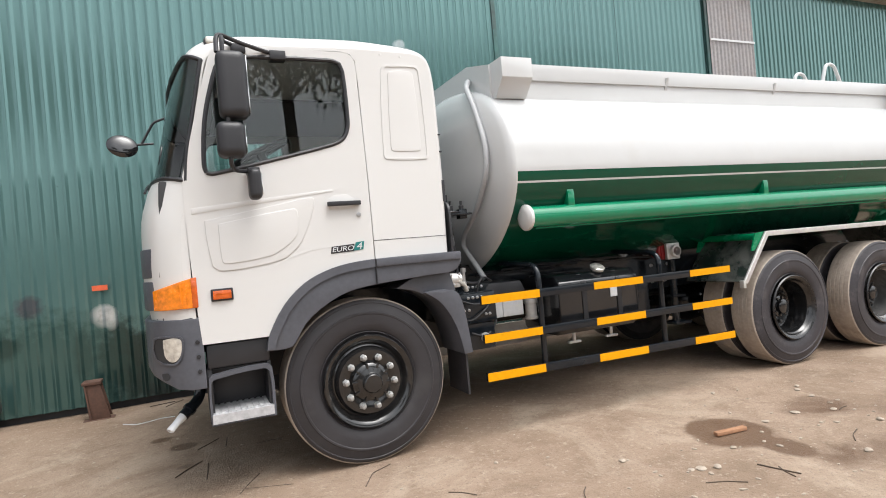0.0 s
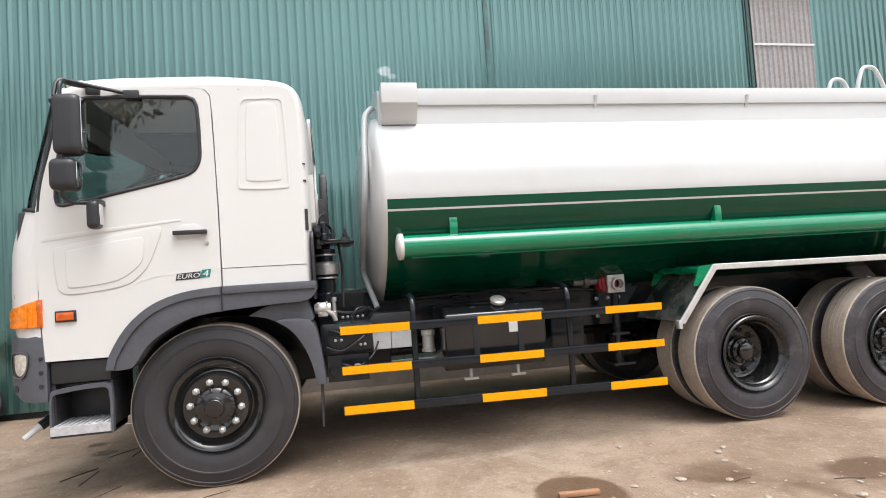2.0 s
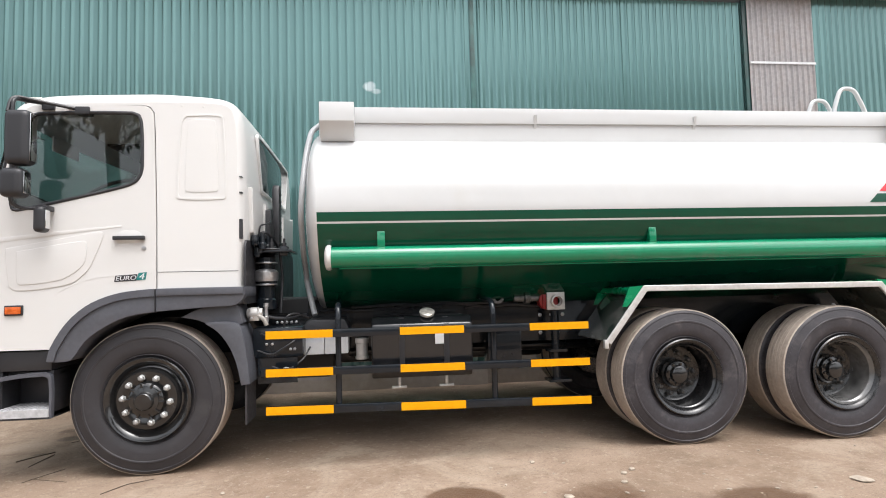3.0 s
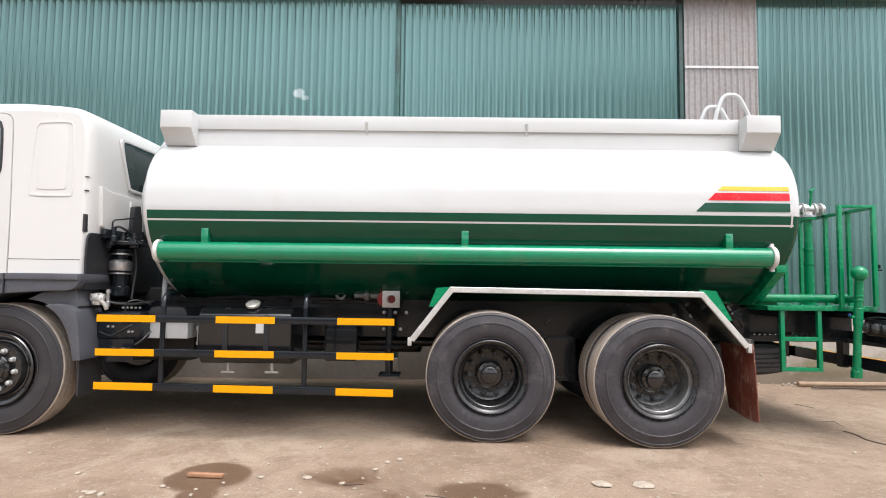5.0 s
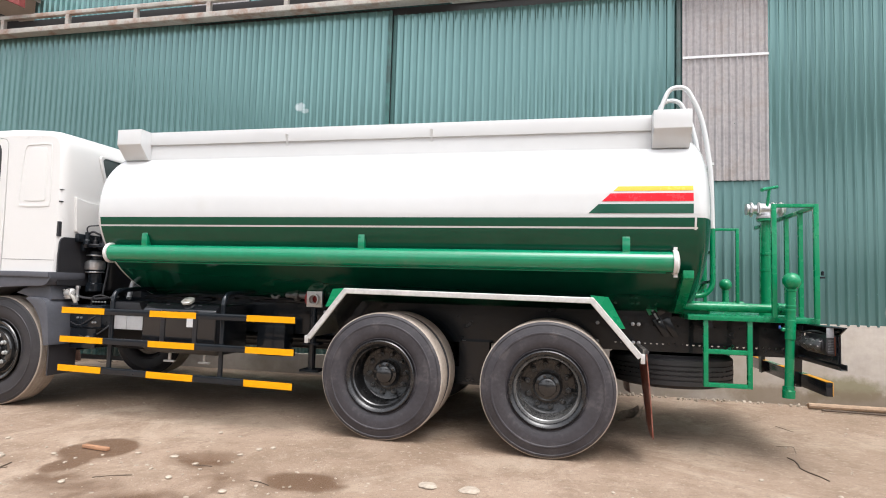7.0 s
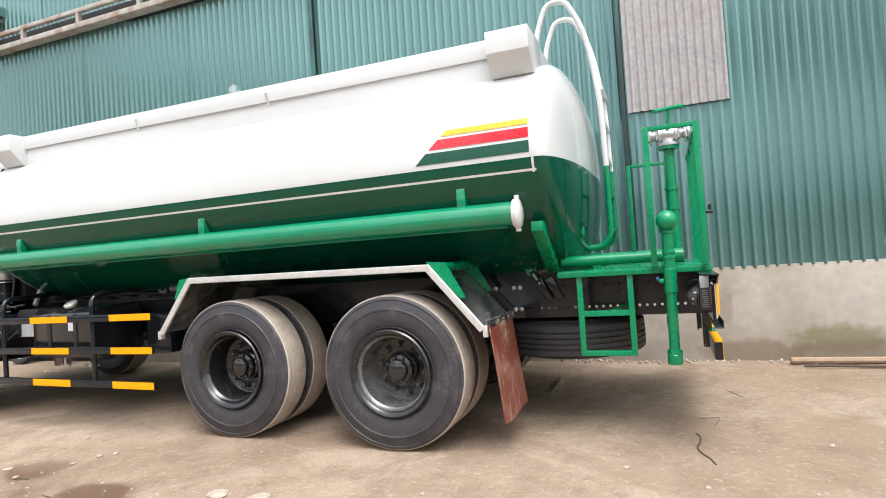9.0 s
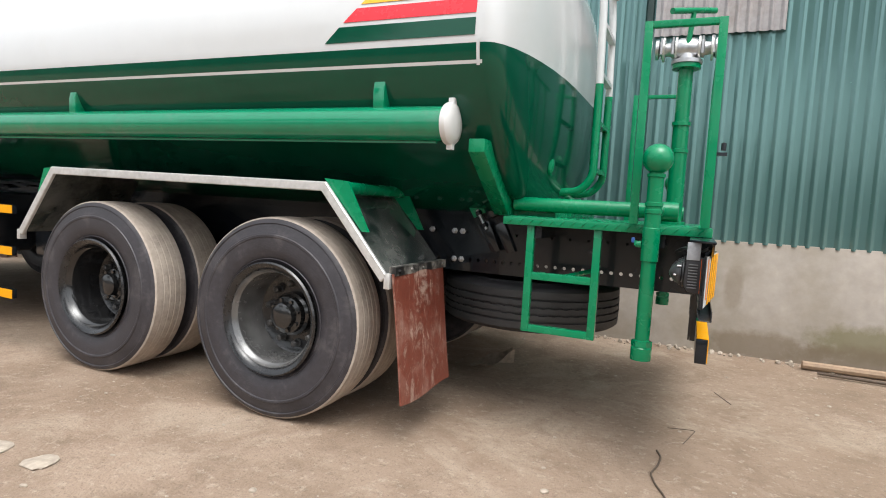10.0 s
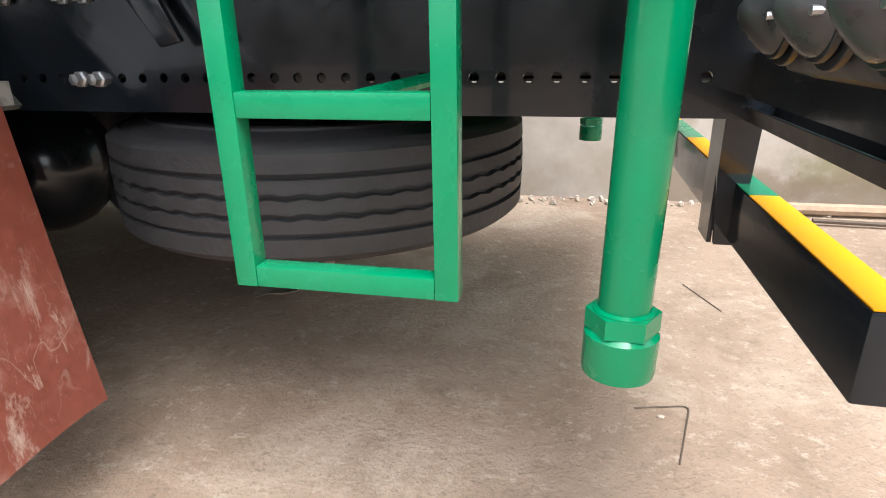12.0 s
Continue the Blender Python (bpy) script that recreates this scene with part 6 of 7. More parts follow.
# step ladder
ladder = None
bm = B()
box(bm, 6.332, 6.367, 0.105, 0.140, 0.578, 1.088)
ladder = part("step_ladder", bevel(bm, 0.003), GREENROUGH, truck, "green square-tube step ladder")
for args in ((6.645, 6.680, 0.105, 0.140, 0.578, 1.088), (6.367, 6.645, 0.1055, 0.1395, 0.832, 0.868), (6.367, 6.645, 0.1055, 0.1395, 0.5785, 0.612)):
    bm = B()
    box(bm, *args)
    part("ladder_bar", bevel(bm, 0.003), GREENROUGH, ladder)
bm = B()
tube(bm, [(6.50, 0.13, 0.85), (6.62, 0.42, 0.875)], 0.012, 8)
part("ladder_stay", bm, GREENROUGH, ladder)

# spray pipes on both sides
for side in (0, 1):
    def Y(v, side=side):
        return v if not side else 2 * YC - v

    def lean(z):
        return Y(0.022 - 0.065 * (z - 0.55) / 0.85)
    bm = B()
    prof = [(0.0, 0.545), (0.043, 0.546), (0.044, 0.552), (0.044, 0.600), (0.038, 0.606), (0.036, 0.632), (0.0305, 0.634), (0.0305, 0.975), (0.036, 0.977), (0.036, 1.115), (0.033, 1.118),
            (0.033, 1.175), (0.036, 1.178), (0.036, 1.192), (0.033, 1.195), (0.033, 1.205), (0.037, 1.208), (0.037, 1.222), (0.032, 1.225), (0.032, 1.325), (0.037, 1.328), (0.037, 1.340), (0.028, 1.342), (0.028, 1.36), (0.0, 1.365)]
    lathe(bm, prof, 28, axis="z")
    for v in bm.verts:
        v.co.x += 6.895 + 0.008 * (v.co.z - 0.55)
        v.co.y += lean(v.co.z)
    pipe = part("spray_pipe", bm, GREENROUGH, truck, "green spray pipe with a ball joint on top")
    bm = lathe(B(), [(0.0, 0.606), (0.0435, 0.606), (0.0435, 0.630), (0.0, 0.632)], 6, axis="z", at=(6.895, lean(0.62), 0))
    part("hex_nut", bm, GREENROUGH, pipe)
    bm = B()
    bmesh.ops.create_uvsphere(bm, u_segments=24, v_segments=16, radius=0.062, matrix=Matrix.Translation((6.903, lean(1.40), 1.402)))
    part("ball_joint", bm, GREENROUGH, pipe)
    bm = B()
    lathe(bm, [(0.0, 6.84), (0.014, 6.84), (0.016, 6.862), (0.0, 6.865)], 10, axis="x", at=(0, lean(1.04), 1.045))
    box(bm, 6.835, 6.845, lean(1.04) - 0.02, lean(1.04) + 0.02, 1.04, 1.06)
    tap = part("drain_tap", bm, GREENROUGH, pipe)
    bm = B()
    box(bm, 6.822, 6.836, lean(1.04) - 0.008, lean(1.04) + 0.008, 1.050, 1.072)
    part("tap_handle", bevel(bm, 0.004), material("blue_plastic", (0.03, 0.09, 0.30), 0.4, vary=0.1), tap, "small blue tap handle")
    bm = B()
    tube(bm, [(6.22, Y(0.26), 1.19), (6.92, Y(0.26), 1.19)], 0.036, 16)
    lathe(bm, [(0.046, 6.90), (0.046, 6.99), (0.0, 6.99)], 20, axis="x", at=(0, Y(0.26), 1.19))
    tube(bm, [(6.905, Y(0.26), 1.19), (6.905, lean(1.19), 1.19)], 0.030, 14)
    part("feed_pipe", bm, GREENROUGH, truck, "green feed pipe along the platform")

# guard frames of the operator's stand
def stand_frame(x0, x1, y, top, w=0.045, name="guard_frame"):
    bm = B()
    box(bm, x0, x0 + w, y, y + 0.03, 1.128, top)
    ob = part(name, bevel(bm, 0.003), GREENROUGH, truck, "green flat-bar guard frame")
    for args in ((x1 - w, x1, y, y + 0.03, 1.128, top), (x0 + w, x1 - w, y + 0.0005, y + 0.0295, top - w * 0.8, top)):
        bm = B()
        box(bm, *args)
        part("guard_bar", bevel(bm, 0.003), GREENROUGH, ob)
    return ob


stand_frame(6.80, 7.12, 0.04, 1.985, 0.034)
stand_frame(6.62, 6.95, 1.50, 1.96, 0.030)
for x, y in ((7.09, 0.35), (7.09, 0.66), (7.09, 1.05), (7.09, 1.32)):
    bm = B()
    box(bm, x, x + 0.03, y, y + 0.03, 1.128, 1.97)
    part("guard_post", bm, GREENROUGH, truck)
bm = B()
box(bm, 7.09, 7.12, 0.07, 1.52, 1.95, 1.98)
part("guard_top_bar", bevel(bm, 0.003), GREENROUGH, truck)
# water gun on its column
bm = lathe(B(), [(0.06, 1.128), (0.06, 1.145), (0.042, 1.147), (0.042, 1.50), (0.046, 1.502), (0.046, 1.52), (0.040, 1.523), (0.040, 1.64), (0.047, 1.642), (0.047, 1.66), (0.036, 1.662), (0.036, 1.93), (0.07, 1.932), (0.07, 1.955), (0.0, 1.956)], 28, axis="z", at=(6.955, 0.70, 0))
gun = part("gun_column", bm, GREENROUGH, truck, "green column with a grey cast valve head")
bm = B()
lathe(bm, [(0.075, 1.956), (0.075, 1.975), (0.05, 1.98), (0.045, 2.015), (0.0, 2.02)], 24, axis="z", at=(6.955, 0.70, 0))
lathe(bm, [(0.0, 6.80), (0.05, 6.80), (0.05, 6.815), (0.03, 6.82), (0.035, 6.87), (0.055, 6.92), (0.055, 6.98), (0.035, 7.03), (0.03, 7.08), (0.05, 7.085), (0.05, 7.10), (0.0, 7.10)], 22, axis="x", at=(0, 0.70, 2.035))
vh = part("valve_head", bm, STEEL, gun, "grey cast valve head")
for x_ in (6.83, 6.885, 7.025, 7.075):
    for dy in (-0.045, 0.045):
        bm = lathe(B(), [(0.0, 2.0), (0.010, 2.0), (0.010, 2.065), (0.006, 2.067), (0.006, 2.085), (0.0, 2.086)], 6, axis="z", at=(x_, 0.70 + dy, 0))
        part("flange_bolt", bm, STEEL, vh)
for x_ in (6.84, 6.90, 7.01, 7.07):
    bm = lathe(B(), [(0.062, x_ - 0.005), (0.062, x_ + 0.005), (0.03, x_ + 0.005), (0.03, x_ - 0.005)], 20, axis="x", at=(0, 0.70, 2.035), closed=True)
    part("flange_ring", bm, ALU, vh)
bm = B()
tube(bm, [(6.955, 0.66, 2.05), (6.97, 0.65, 2.20)], 0.013, 8)
part("gun_stem", bm, GREENROUGH, gun)
bm = B()
tube(bm, [(6.875, 0.52, 2.175), (6.97, 0.65, 2.212), (7.07, 0.78, 2.245)], 0.015, 10)
part("hand_wheel", bm, GREENROUGH, gun)
bm = B()
box(bm, 7.12, 7.16, 0.050, 0.070, 1.428, 1.442)
lathe(bm, [(0.0, 1.45), (0.01, 1.45), (0.01, 1.48), (0.0, 1.485)], 8, axis="z", at=(7.145, 0.06, 0))
part("frame_bolt", bm, BLACK, truck)

# ladder rails over the tank's rear
for y in (0.68, 1.05):
    bm = B()
    tube(bm, [(6.06, y, 2.60), (6.08, y, 2.92), (6.17, y, 3.14), (6.31, y, 3.14), (6.42, y, 2.92), (6.47, y, 2.70), (6.515, y, 2.35), (6.525, y, 1.86)], 0.021, 12, radius=0.14)
    rail = part("ladder_rail", bm, TANKWHITE, truck, "bent tube rail, white above and green below")
    bm = B()
    tube(bm, [(6.525, y, 1.865), (6.525, y, 1.36), (6.46, y, 1.28), (6.18, y, 1.255)], 0.0225, 12, radius=0.10)
    part("lower_rail", bm, GREENROUGH, rail)
for k, z in enumerate((1.40, 1.66, 1.92, 2.18, 2.44)):
    bm = B()
    box(bm, 6.505, 6.54, 0.68, 1.05, z - 0.012, z + 0.012)
    part("rung", bm, GREENROUGH if z < 1.86 else TANKWHITE, truck)
# saddle under the rear head
for side in (0, 1):
    def Y(v, side=side):
        return v if not side else 2 * YC - v
    bm = prism(B(), [(Y(-0.21), 1.40), (Y(-0.21), 1.458), (Y(-0.075), 1.458), (Y(0.06), 1.34), (Y(0.20), 1.275), (Y(0.50), 1.25), (Y(0.80), 1.24), (Y(0.80), 1.128), (Y(0.20), 1.128)], 6.13, 6.205, axis="x")
    part("saddle_plate", bevel(bm, 0.004), GREENROUGH, truck, "green steel saddle under the tank's end")
bm = B()
box(bm, 6.16, 6.42, 0.30, 1.50, 1.128, 1.20)
part("saddle_bearer", bevel(bm, 0.006), GREENROUGH, truck)
bm = B()
lathe(bm, [(0.0, 6.30), (0.055, 6.30), (0.055, 6.36), (0.03, 6.37), (0.0, 6.372)], 16, axis="x", at=(0, 0.40, 1.40))
part("drain_plug", bm, GREENROUGH, truck)
# black clamp between tank and chassis
for x_, y_ in ((0.0, 0.355), (0.075, 0.385)):
    bm = prism(B(), [(5.865 + x_, 1.27), (5.945 + x_, 1.27), (6.03 + x_, 1.135), (5.965 + x_, 1.10)], y_, y_ + 0.012)
    strap = part("hold_down_strap", bevel(bm, 0.003), BLACK if x_ else GREENROUGH, truck, "bolted hold-down plate of the tank")
    bm = prism(B(), [(5.99 + x_, 1.06), (6.05 + x_, 1.092), (6.125 + x_, 0.935), (6.08 + x_, 0.925)], y_ - 0.004, y_ + 0.010)
    part("lower_plate", bevel(bm, 0.003), BLACK, strap)
bm = B()
tube(bm, [(5.985, 0.345, 1.145), (6.045, 0.345, 1.045)], 0.009, 10)
stud = part("strap_bolt", bm, STEEL, truck, "threaded hold-down bolt")
for x_, z_ in ((5.995, 1.128), (6.033, 1.066)):
    bm = lathe(B(), [(0.0, -0.010), (0.019, -0.010), (0.019, 0.010), (0.0, 0.010)], 6, axis="z")
    nut = part("strap_nut", bm, BLACK, stud)
    nut.matrix_basis = pose(x_, 0.345, z_, 0, -31, 0)

# spare wheel slung under the chassis
sp = new("spare_wheel", tyre_spare)
sp.parent, sp.matrix_basis = truck, pose(6.19, 0.815, 0.641, 90, 0, 0)
tagged(sp, "clean dark spare tyre slung flat under the chassis")
bm = lathe(B(), [(0.285, -0.10), (0.25, -0.09), (0.24, 0.05), (0.0, 0.06)], 40)
ob = part("spare_rim", bm, RIM, sp)
bm = B()
tube(bm, [(6.19, 0.815, 0.66), (6.19, 0.815, 0.86)], 0.03, 10)
box(bm, 6.15, 6.23, 0.42, 1.38, 0.83, 0.87)
part("spare_carrier", bm, BLACK, truck)

# tail lamps, hazard boards and bumper
BRACKET = material("zinc_bracket", (0.30, 0.31, 0.33), 0.4, metal=0.3, vary=0.25, scale=20, dirt=(0.6, 0.6, 0.6), dirt_at=0.62, dirt_amount=0.5, dirt_scale=12)
LAMPBACK = material("scuffed_lamp_plastic", (0.045, 0.047, 0.049), 0.3, vary=0.3, scale=25, dirt=(0.12, 0.12, 0.12), dirt_at=0.62, dirt_amount=0.4, dirt_scale=30)
RIBGREY = material("worn_rib_plastic", (0.11, 0.11, 0.115), 0.45, vary=0.2, scale=30)
for side in (0, 1):
    def Y(v, side=side):
        return v if not side else 2 * YC - v

    def ybox(bm, x0, x1, ya, yb, z0, z1):
        return box(bm, x0, x1, min(Y(ya), Y(yb)), max(Y(ya), Y(yb)), z0, z1)
    bm = prism(B(), [(7.045, 1.025), (7.040, 0.915), (7.055, 0.893), (7.085, 0.884), (7.112, 0.889), (7.112, 1.025)], Y(-0.248), Y(0.12))
    lamp = part("tail_lamp", bevel(bm, 0.008, 3), MIRRORBLACK, truck, "black ribbed tail lamp housing")
    for k in range(9):
        bm = B()
        ybox(bm, 7.054, 7.087, -0.254, -0.246, 0.906 + 0.0108 * k, 0.9105 + 0.0108 * k)
        part("cooling_rib", bevel(bm, 0.001, 1), RIBGREY, lamp)
    for yv in (-0.165, -0.045, 0.075):
        for x_f, r_f in ((7.033, 0.054), (7.023, 0.047)):
            part("bulb_flange", bevel(lathe(B(), [(0.0, x_f), (r_f, x_f), (r_f, x_f + 0.007), (0.0, x_f + 0.007)], 28, axis="x", at=(0, Y(yv), 0.953)), 0.001, 1), MIRRORBLACK, lamp)
        bm = lathe(B(), [(0.043, 7.026), (0.042, 7.018), (0.037, 7.011), (0.027, 7.001), (0.016, 6.992), (0.008, 6.987), (0.0, 6.985)], 28, axis="x", at=(0, Y(yv), 0.953))
        part("bulb_cover", bm, LAMPBACK, lamp)
        bm = lathe(B(), [(0.0, 7.004), (0.0042, 7.004), (0.0042, 7.02), (0.0, 7.02)], 8, axis="x", at=(0, Y(yv - 0.034), 0.948))
        part("cover_clip", bm, STEEL, lamp)
        for q in (0.6, 2.5):
            bm = lathe(B(), [(0.0, 7.014), (0.0038, 7.014), (0.0038, 7.03), (0.0, 7.03)], 8, axis="x", at=(0, Y(yv) + 0.050 * math.cos(q), 0.953 + 0.050 * math.sin(q)))
            part("lamp_screw", bm, STEEL, lamp)
    bm = B()
    ybox(bm, 7.0965, 7.0985, -0.2495, -0.246, 0.889, 1.018)
    part("lens_edge", bm, DEEPORANGE, lamp, "thin orange edge of the lens")
    bm = B()
    ybox(bm, 7.045, 7.092, -0.252, -0.246, 1.012, 1.078)
    part("lamp_bracket", bevel(bm, 0.002), BRACKET, truck, "pale grey bracket plate")
    # hazard board behind the lamp, its outer edge swung forward
    P0, P1 = Vector((7.112, -0.305)), Vector((7.158, 0.10))
    out_n = Vector((0.9936, -0.113))

    def plate(u0, u1, u2, u3, z0, z1, d0, d1):
        """A slanted band between two heights; u runs along the board."""
        bm = B()
        loop = []
        for d in (d0, d1):
            for u, z in ((u0, z0), (u1, z0), (u2, z1), (u3, z1)):
                q = P0 + (P1 - P0) * max(0.0, min(1.0, u)) + out_n * d
                loop.append(bm.verts.new((q.x, Y(q.y), z)))
        for f in ((0, 1, 2, 3), (7, 6, 5, 4), (0, 4, 5, 1), (1, 5, 6, 2), (2, 6, 7, 3), (3, 7, 4, 0)):
            bm.faces.new([loop[i] for i in f])
        bmesh.ops.recalc_face_normals(bm, faces=bm.faces)
        return bm
    board = part("hazard_board", plate(0, 1, 1, 0, 0.838, 1.035, -0.006, 0.0), BLACK, truck, "hazard board with slanted pale and yellow bands")
    part("pale_film", plate(0.03, 0.99, 0.99, 0.03, 0.842, 1.03, 0.001, 0.002), PAPER, board)
    part("lamp_lens", plate(0.11, 0.22, 0.22, 0.11, 0.87, 1.02, 0.003, 0.005), AMBER, board, "amber and red lens")
    for k in range(4):
        part("hazard_band", plate(0.25 + 0.2 * k, 0.35 + 0.2 * k, 0.48 + 0.2 * k, 0.38 + 0.2 * k, 0.845, 1.028, 0.004, 0.006), YELLOW, board)
    bm = prism(B(), [(7.075, 0.81), (7.075, 0.70), (7.085, 0.575), (7.125, 0.575), (7.135, 0.81)], Y(0.44), Y(0.452))
    hanger = part("bumper_hanger", bm, BLACK, truck, "black hanger plate")
    bm = B()
    ybox(bm, 7.075, 7.083, 0.452, 0.53, 0.575, 0.81)
    part("hanger_web", bm, BLACK, hanger)
bm = B()
box(bm, 7.106, 7.150, -0.070, 2 * YC + 0.070, 0.585, 0.686)
under = part("underrun_bar", bevel(bm, 0.004), BLACK, truck, "black underrun bar with yellow bands")
for y0, y1, mat in ((-0.068, 0.36, YELLOW), (0.36, 0.58, GREENROUGH), (0.58, 0.95, YELLOW), (0.95, 1.3, GREENROUGH), (1.3, 1.868, YELLOW)):
    bm = B()
    box(bm, 7.108, 7.152, y0, y1, 0.6865, 0.6885)
    part("yellow_band", bm, mat, under)
    bm = B()
    box(bm, 7.1505, 7.1535, y0, y1, 0.59, 0.6865)
    part("yellow_band", bm, mat, under)
bm = prism(B(), [(7.096, 0.822), (7.104, 0.796), (7.147, 0.796), (7.147, 0.836), (7.143, 0.836), (7.143, 0.800), (7.107, 0.800), (7.100, 0.823)], -0.31, 2 * YC + 0.31)
rear_bumper = part("rear_bumper", bevel(bm, 0.001, 1), MIRRORBLACK, truck, "black folded steel rear bumper", smooth=20)
bm = B()
box(bm, 7.098, 7.1045, -0.29, 2 * YC + 0.29, 0.8355, 0.905)
part("web", bm, BLACK, rear_bumper)
bm = B()
tube(bm, [(7.0, 0.10, 1.02), (7.04, -0.05, 1.05), (7.08, -0.20, 1.03), (7.12, -0.26, 1.06)], 0.007, 6)
part("lamp_cable", bm, MIRRORBLACK, truck)

# front spray nozzle under the bumper
bm = B()
tube(bm, [(-0.96, -0.02, 0.74), (-0.965, -0.035, 0.60), (-1.04, -0.10, 0.545), (-1.065, -0.12, 0.527)], 0.031, 12, radius=0.06)
tube(bm, [(-1.02, -0.083, 0.56), (-1.035, -0.096, 0.549)], 0.038, 12)
nozzle = part("front_spray_pipe", bm, BLACK, truck, "black pipe with a white flattened nozzle")
bm = B()
lathe(bm, [(0.0, 0.0), (0.026, 0.0), (0.026, -0.03), (0.024, -0.06), (0.030, -0.105), (0.026, -0.11), (0.0, -0.10)], 20, axis="z")
for v in bm.verts:
    v.co.y *= 1 + 4 * v.co.z
tip = part("nozzle", bm, PAPER, nozzle)
tip.matrix_basis = Matrix.Translation((-1.06, -0.116, 0.53)) @ Vector((0.105, 0.07, 0.085)).to_track_quat("Z", "Y").to_matrix().to_4x4()

# ---- loose things in the yard ----
def flat(x, y):
    return ground_height(x, y)


def twig(points, r, name="twig", label="thin dark bent twig lying on the yard"):
    bm = B()
    tube(bm, [(x, y, flat(x, y) + r * 0.9) for x, y in points], r, 6, radius=0.03)
    tagged(part(name, bm, TWIG, None), label, "twig", "twigs on the yard")


twig([(7.02, 0.70), (7.16, 0.735), (7.10, 0.50)], 0.0022)
twig([(6.985, 0.34), (7.01, 0.27), (7.0, 0.16), (6.975, 0.06), (7.0, -0.04), (7.04, -0.13), (7.06, -0.22)], 0.0045)
twig([(7.27, 1.55), (7.36, 1.33)], 0.0022)
twig([(1.74, -1.54), (1.765, -1.63), (1.80, -1.744)], 0.004)
twig([(-1.016, 0.825), (-0.93, 0.93), (-0.863, 1.021)], 0.003)
twig([(-0.828, 0.751), (-0.807, 0.993)], 0.003)
twig([(-1.15, 0.31), (-1.08, 0.42), (-0.99, 0.535)], 0.004)
twig([(-0.97, 0.14), (-0.96, 0.30), (-0.955, 0.46)], 0.003)
twig([(-0.805, -0.229), (-0.74, -0.09), (-0.669, 0.035)], 0.0022)
twig([(-0.799, -0.151), (-0.51, -0.262)], 0.002)
twig([(-0.622, 0.663), (-0.53, 0.685), (-0.441, 0.672)], 0.003)
twig([(-0.16, -0.57), (-0.07, -0.40), (0.065, -0.325)], 0.003)
twig([(-1.42, 2.52), (-1.20, 2.56)], 0.005)
twig([(-1.275, 2.40), (-1.127, 2.58)], 0.004)
bm = B()
tube(bm, [(x, y, flat(x, y) + 0.004) for x, y in ((-1.605, 2.048), (-1.50, 1.95), (-1.414, 1.96), (-1.30, 2.0), (-1.19, 1.97))], 0.004, 6, radius=0.03)
tagged(part("string", bm, PAPER, None), "thin white string lying near the wall", "string")

for x, y, a, n in ((2.45, -1.62, 0.5, 0.22), (1.35, -1.55, -0.6, 0.2), (2.9, -1.25, 0.2, 0.12), (1.75, -1.75, 1.2, 0.14), (3.4, -1.4, -0.3, 0.16), (0.75, -1.35, 0.9, 0.12), (0.2, -0.9, -0.8, 0.16)):
    c, s_ = math.cos(a) * n, math.sin(a) * n
    twig([(x, y), (x + c * 0.5 - s_ * 0.08, y + s_ * 0.5 + c * 0.08), (x + c, y + s_)], 0.003)

# timber at the wall's foot
bm = B()
tube(bm, [(7.90, 2.50, 0.105), (9.6, 2.56, 0.10)], 0.03, 8)
tagged(part("timber_pole", bm, WOOD, None), "pale weathered timber pole lying by the plinth", "timber")
bm = B()
tube(bm, [(7.98, 2.36, 0.085), (9.3, 2.30, 0.08)], 0.013, 6)
tagged(part("thin_stick", bm, TWIG, None), "thin dark stick lying beside the timber pole", "stick")


def stone(x, y, r, squash=0.5, mat=STONE, name="stone", label="pale chip of stone lying on the yard", group="stones on the yard"):
    bm = B()
    bmesh.ops.create_icosphere(bm, subdivisions=2, radius=r)
    for v in bm.verts:
        v.co *= 1 + 0.35 * noise.noise(v.co / r * 0.9 + Vector((x * 7, y * 5, 0)))
        v.co.z *= squash
    ob = part(name, bm, mat, None, smooth=25)
    ob.location = (x, y, flat(x, y) + r * squash * 0.55)
    tagged(ob, label, "stone", group)


for x, y, r, q in ((4.48, -1.16, 0.06, 0.16), (4.74, -1.15, 0.068, 0.12), (2.647, -1.12, 0.03, 0.25), (2.36, -1.12, 0.024, 0.3), (2.17, -1.24, 0.012, 0.5), (2.05, -1.345, 0.012, 0.5), (1.835, -1.31, 0.018, 0.5), (2.89, -1.222, 0.02, 0.4), (2.60, -1.325, 0.014, 0.4), (1.42, -1.39, 0.02, 0.25), (3.06, -0.96, 0.02, 0.4), (3.12, -0.81, 0.022, 0.4), (1.47, -1.41, 0.03, 0.25), (2.9, -1.5, 0.02, 0.6), (3.35, -1.62, 0.025, 0.5),
                   (1.55, -1.45, 0.022, 0.6), (2.35, -1.75, 0.02, 0.6), (2.6, -0.5, 0.018, 0.6), (3.2, -0.75, 0.02, 0.5), (1.2, -1.1, 0.02, 0.5),
                   (0.6, -0.7, 0.014, 0.6), (5.6, -0.9, 0.015, 0.6), (6.6, -0.35, 0.016, 0.6), (7.0, -0.55, 0.014, 0.6), (7.7, 0.2, 0.016, 0.6)):
    stone(x, y, r, q)
bm = B()
box(bm, -0.115, 0.115, -0.02, 0.02, 0, 0.025)
ob = part("brick_shard", bevel(bm, 0.008), material("brick_red", (0.34, 0.18, 0.10), 0.9, vary=0.3), None)
ob.matrix_basis = pose(2.02, -1.14, ground_height(2.02, -1.14) + 0.002, 0, 0, -6)
tagged(ob, "broken strip of orange brick in the damp patch", "brick")

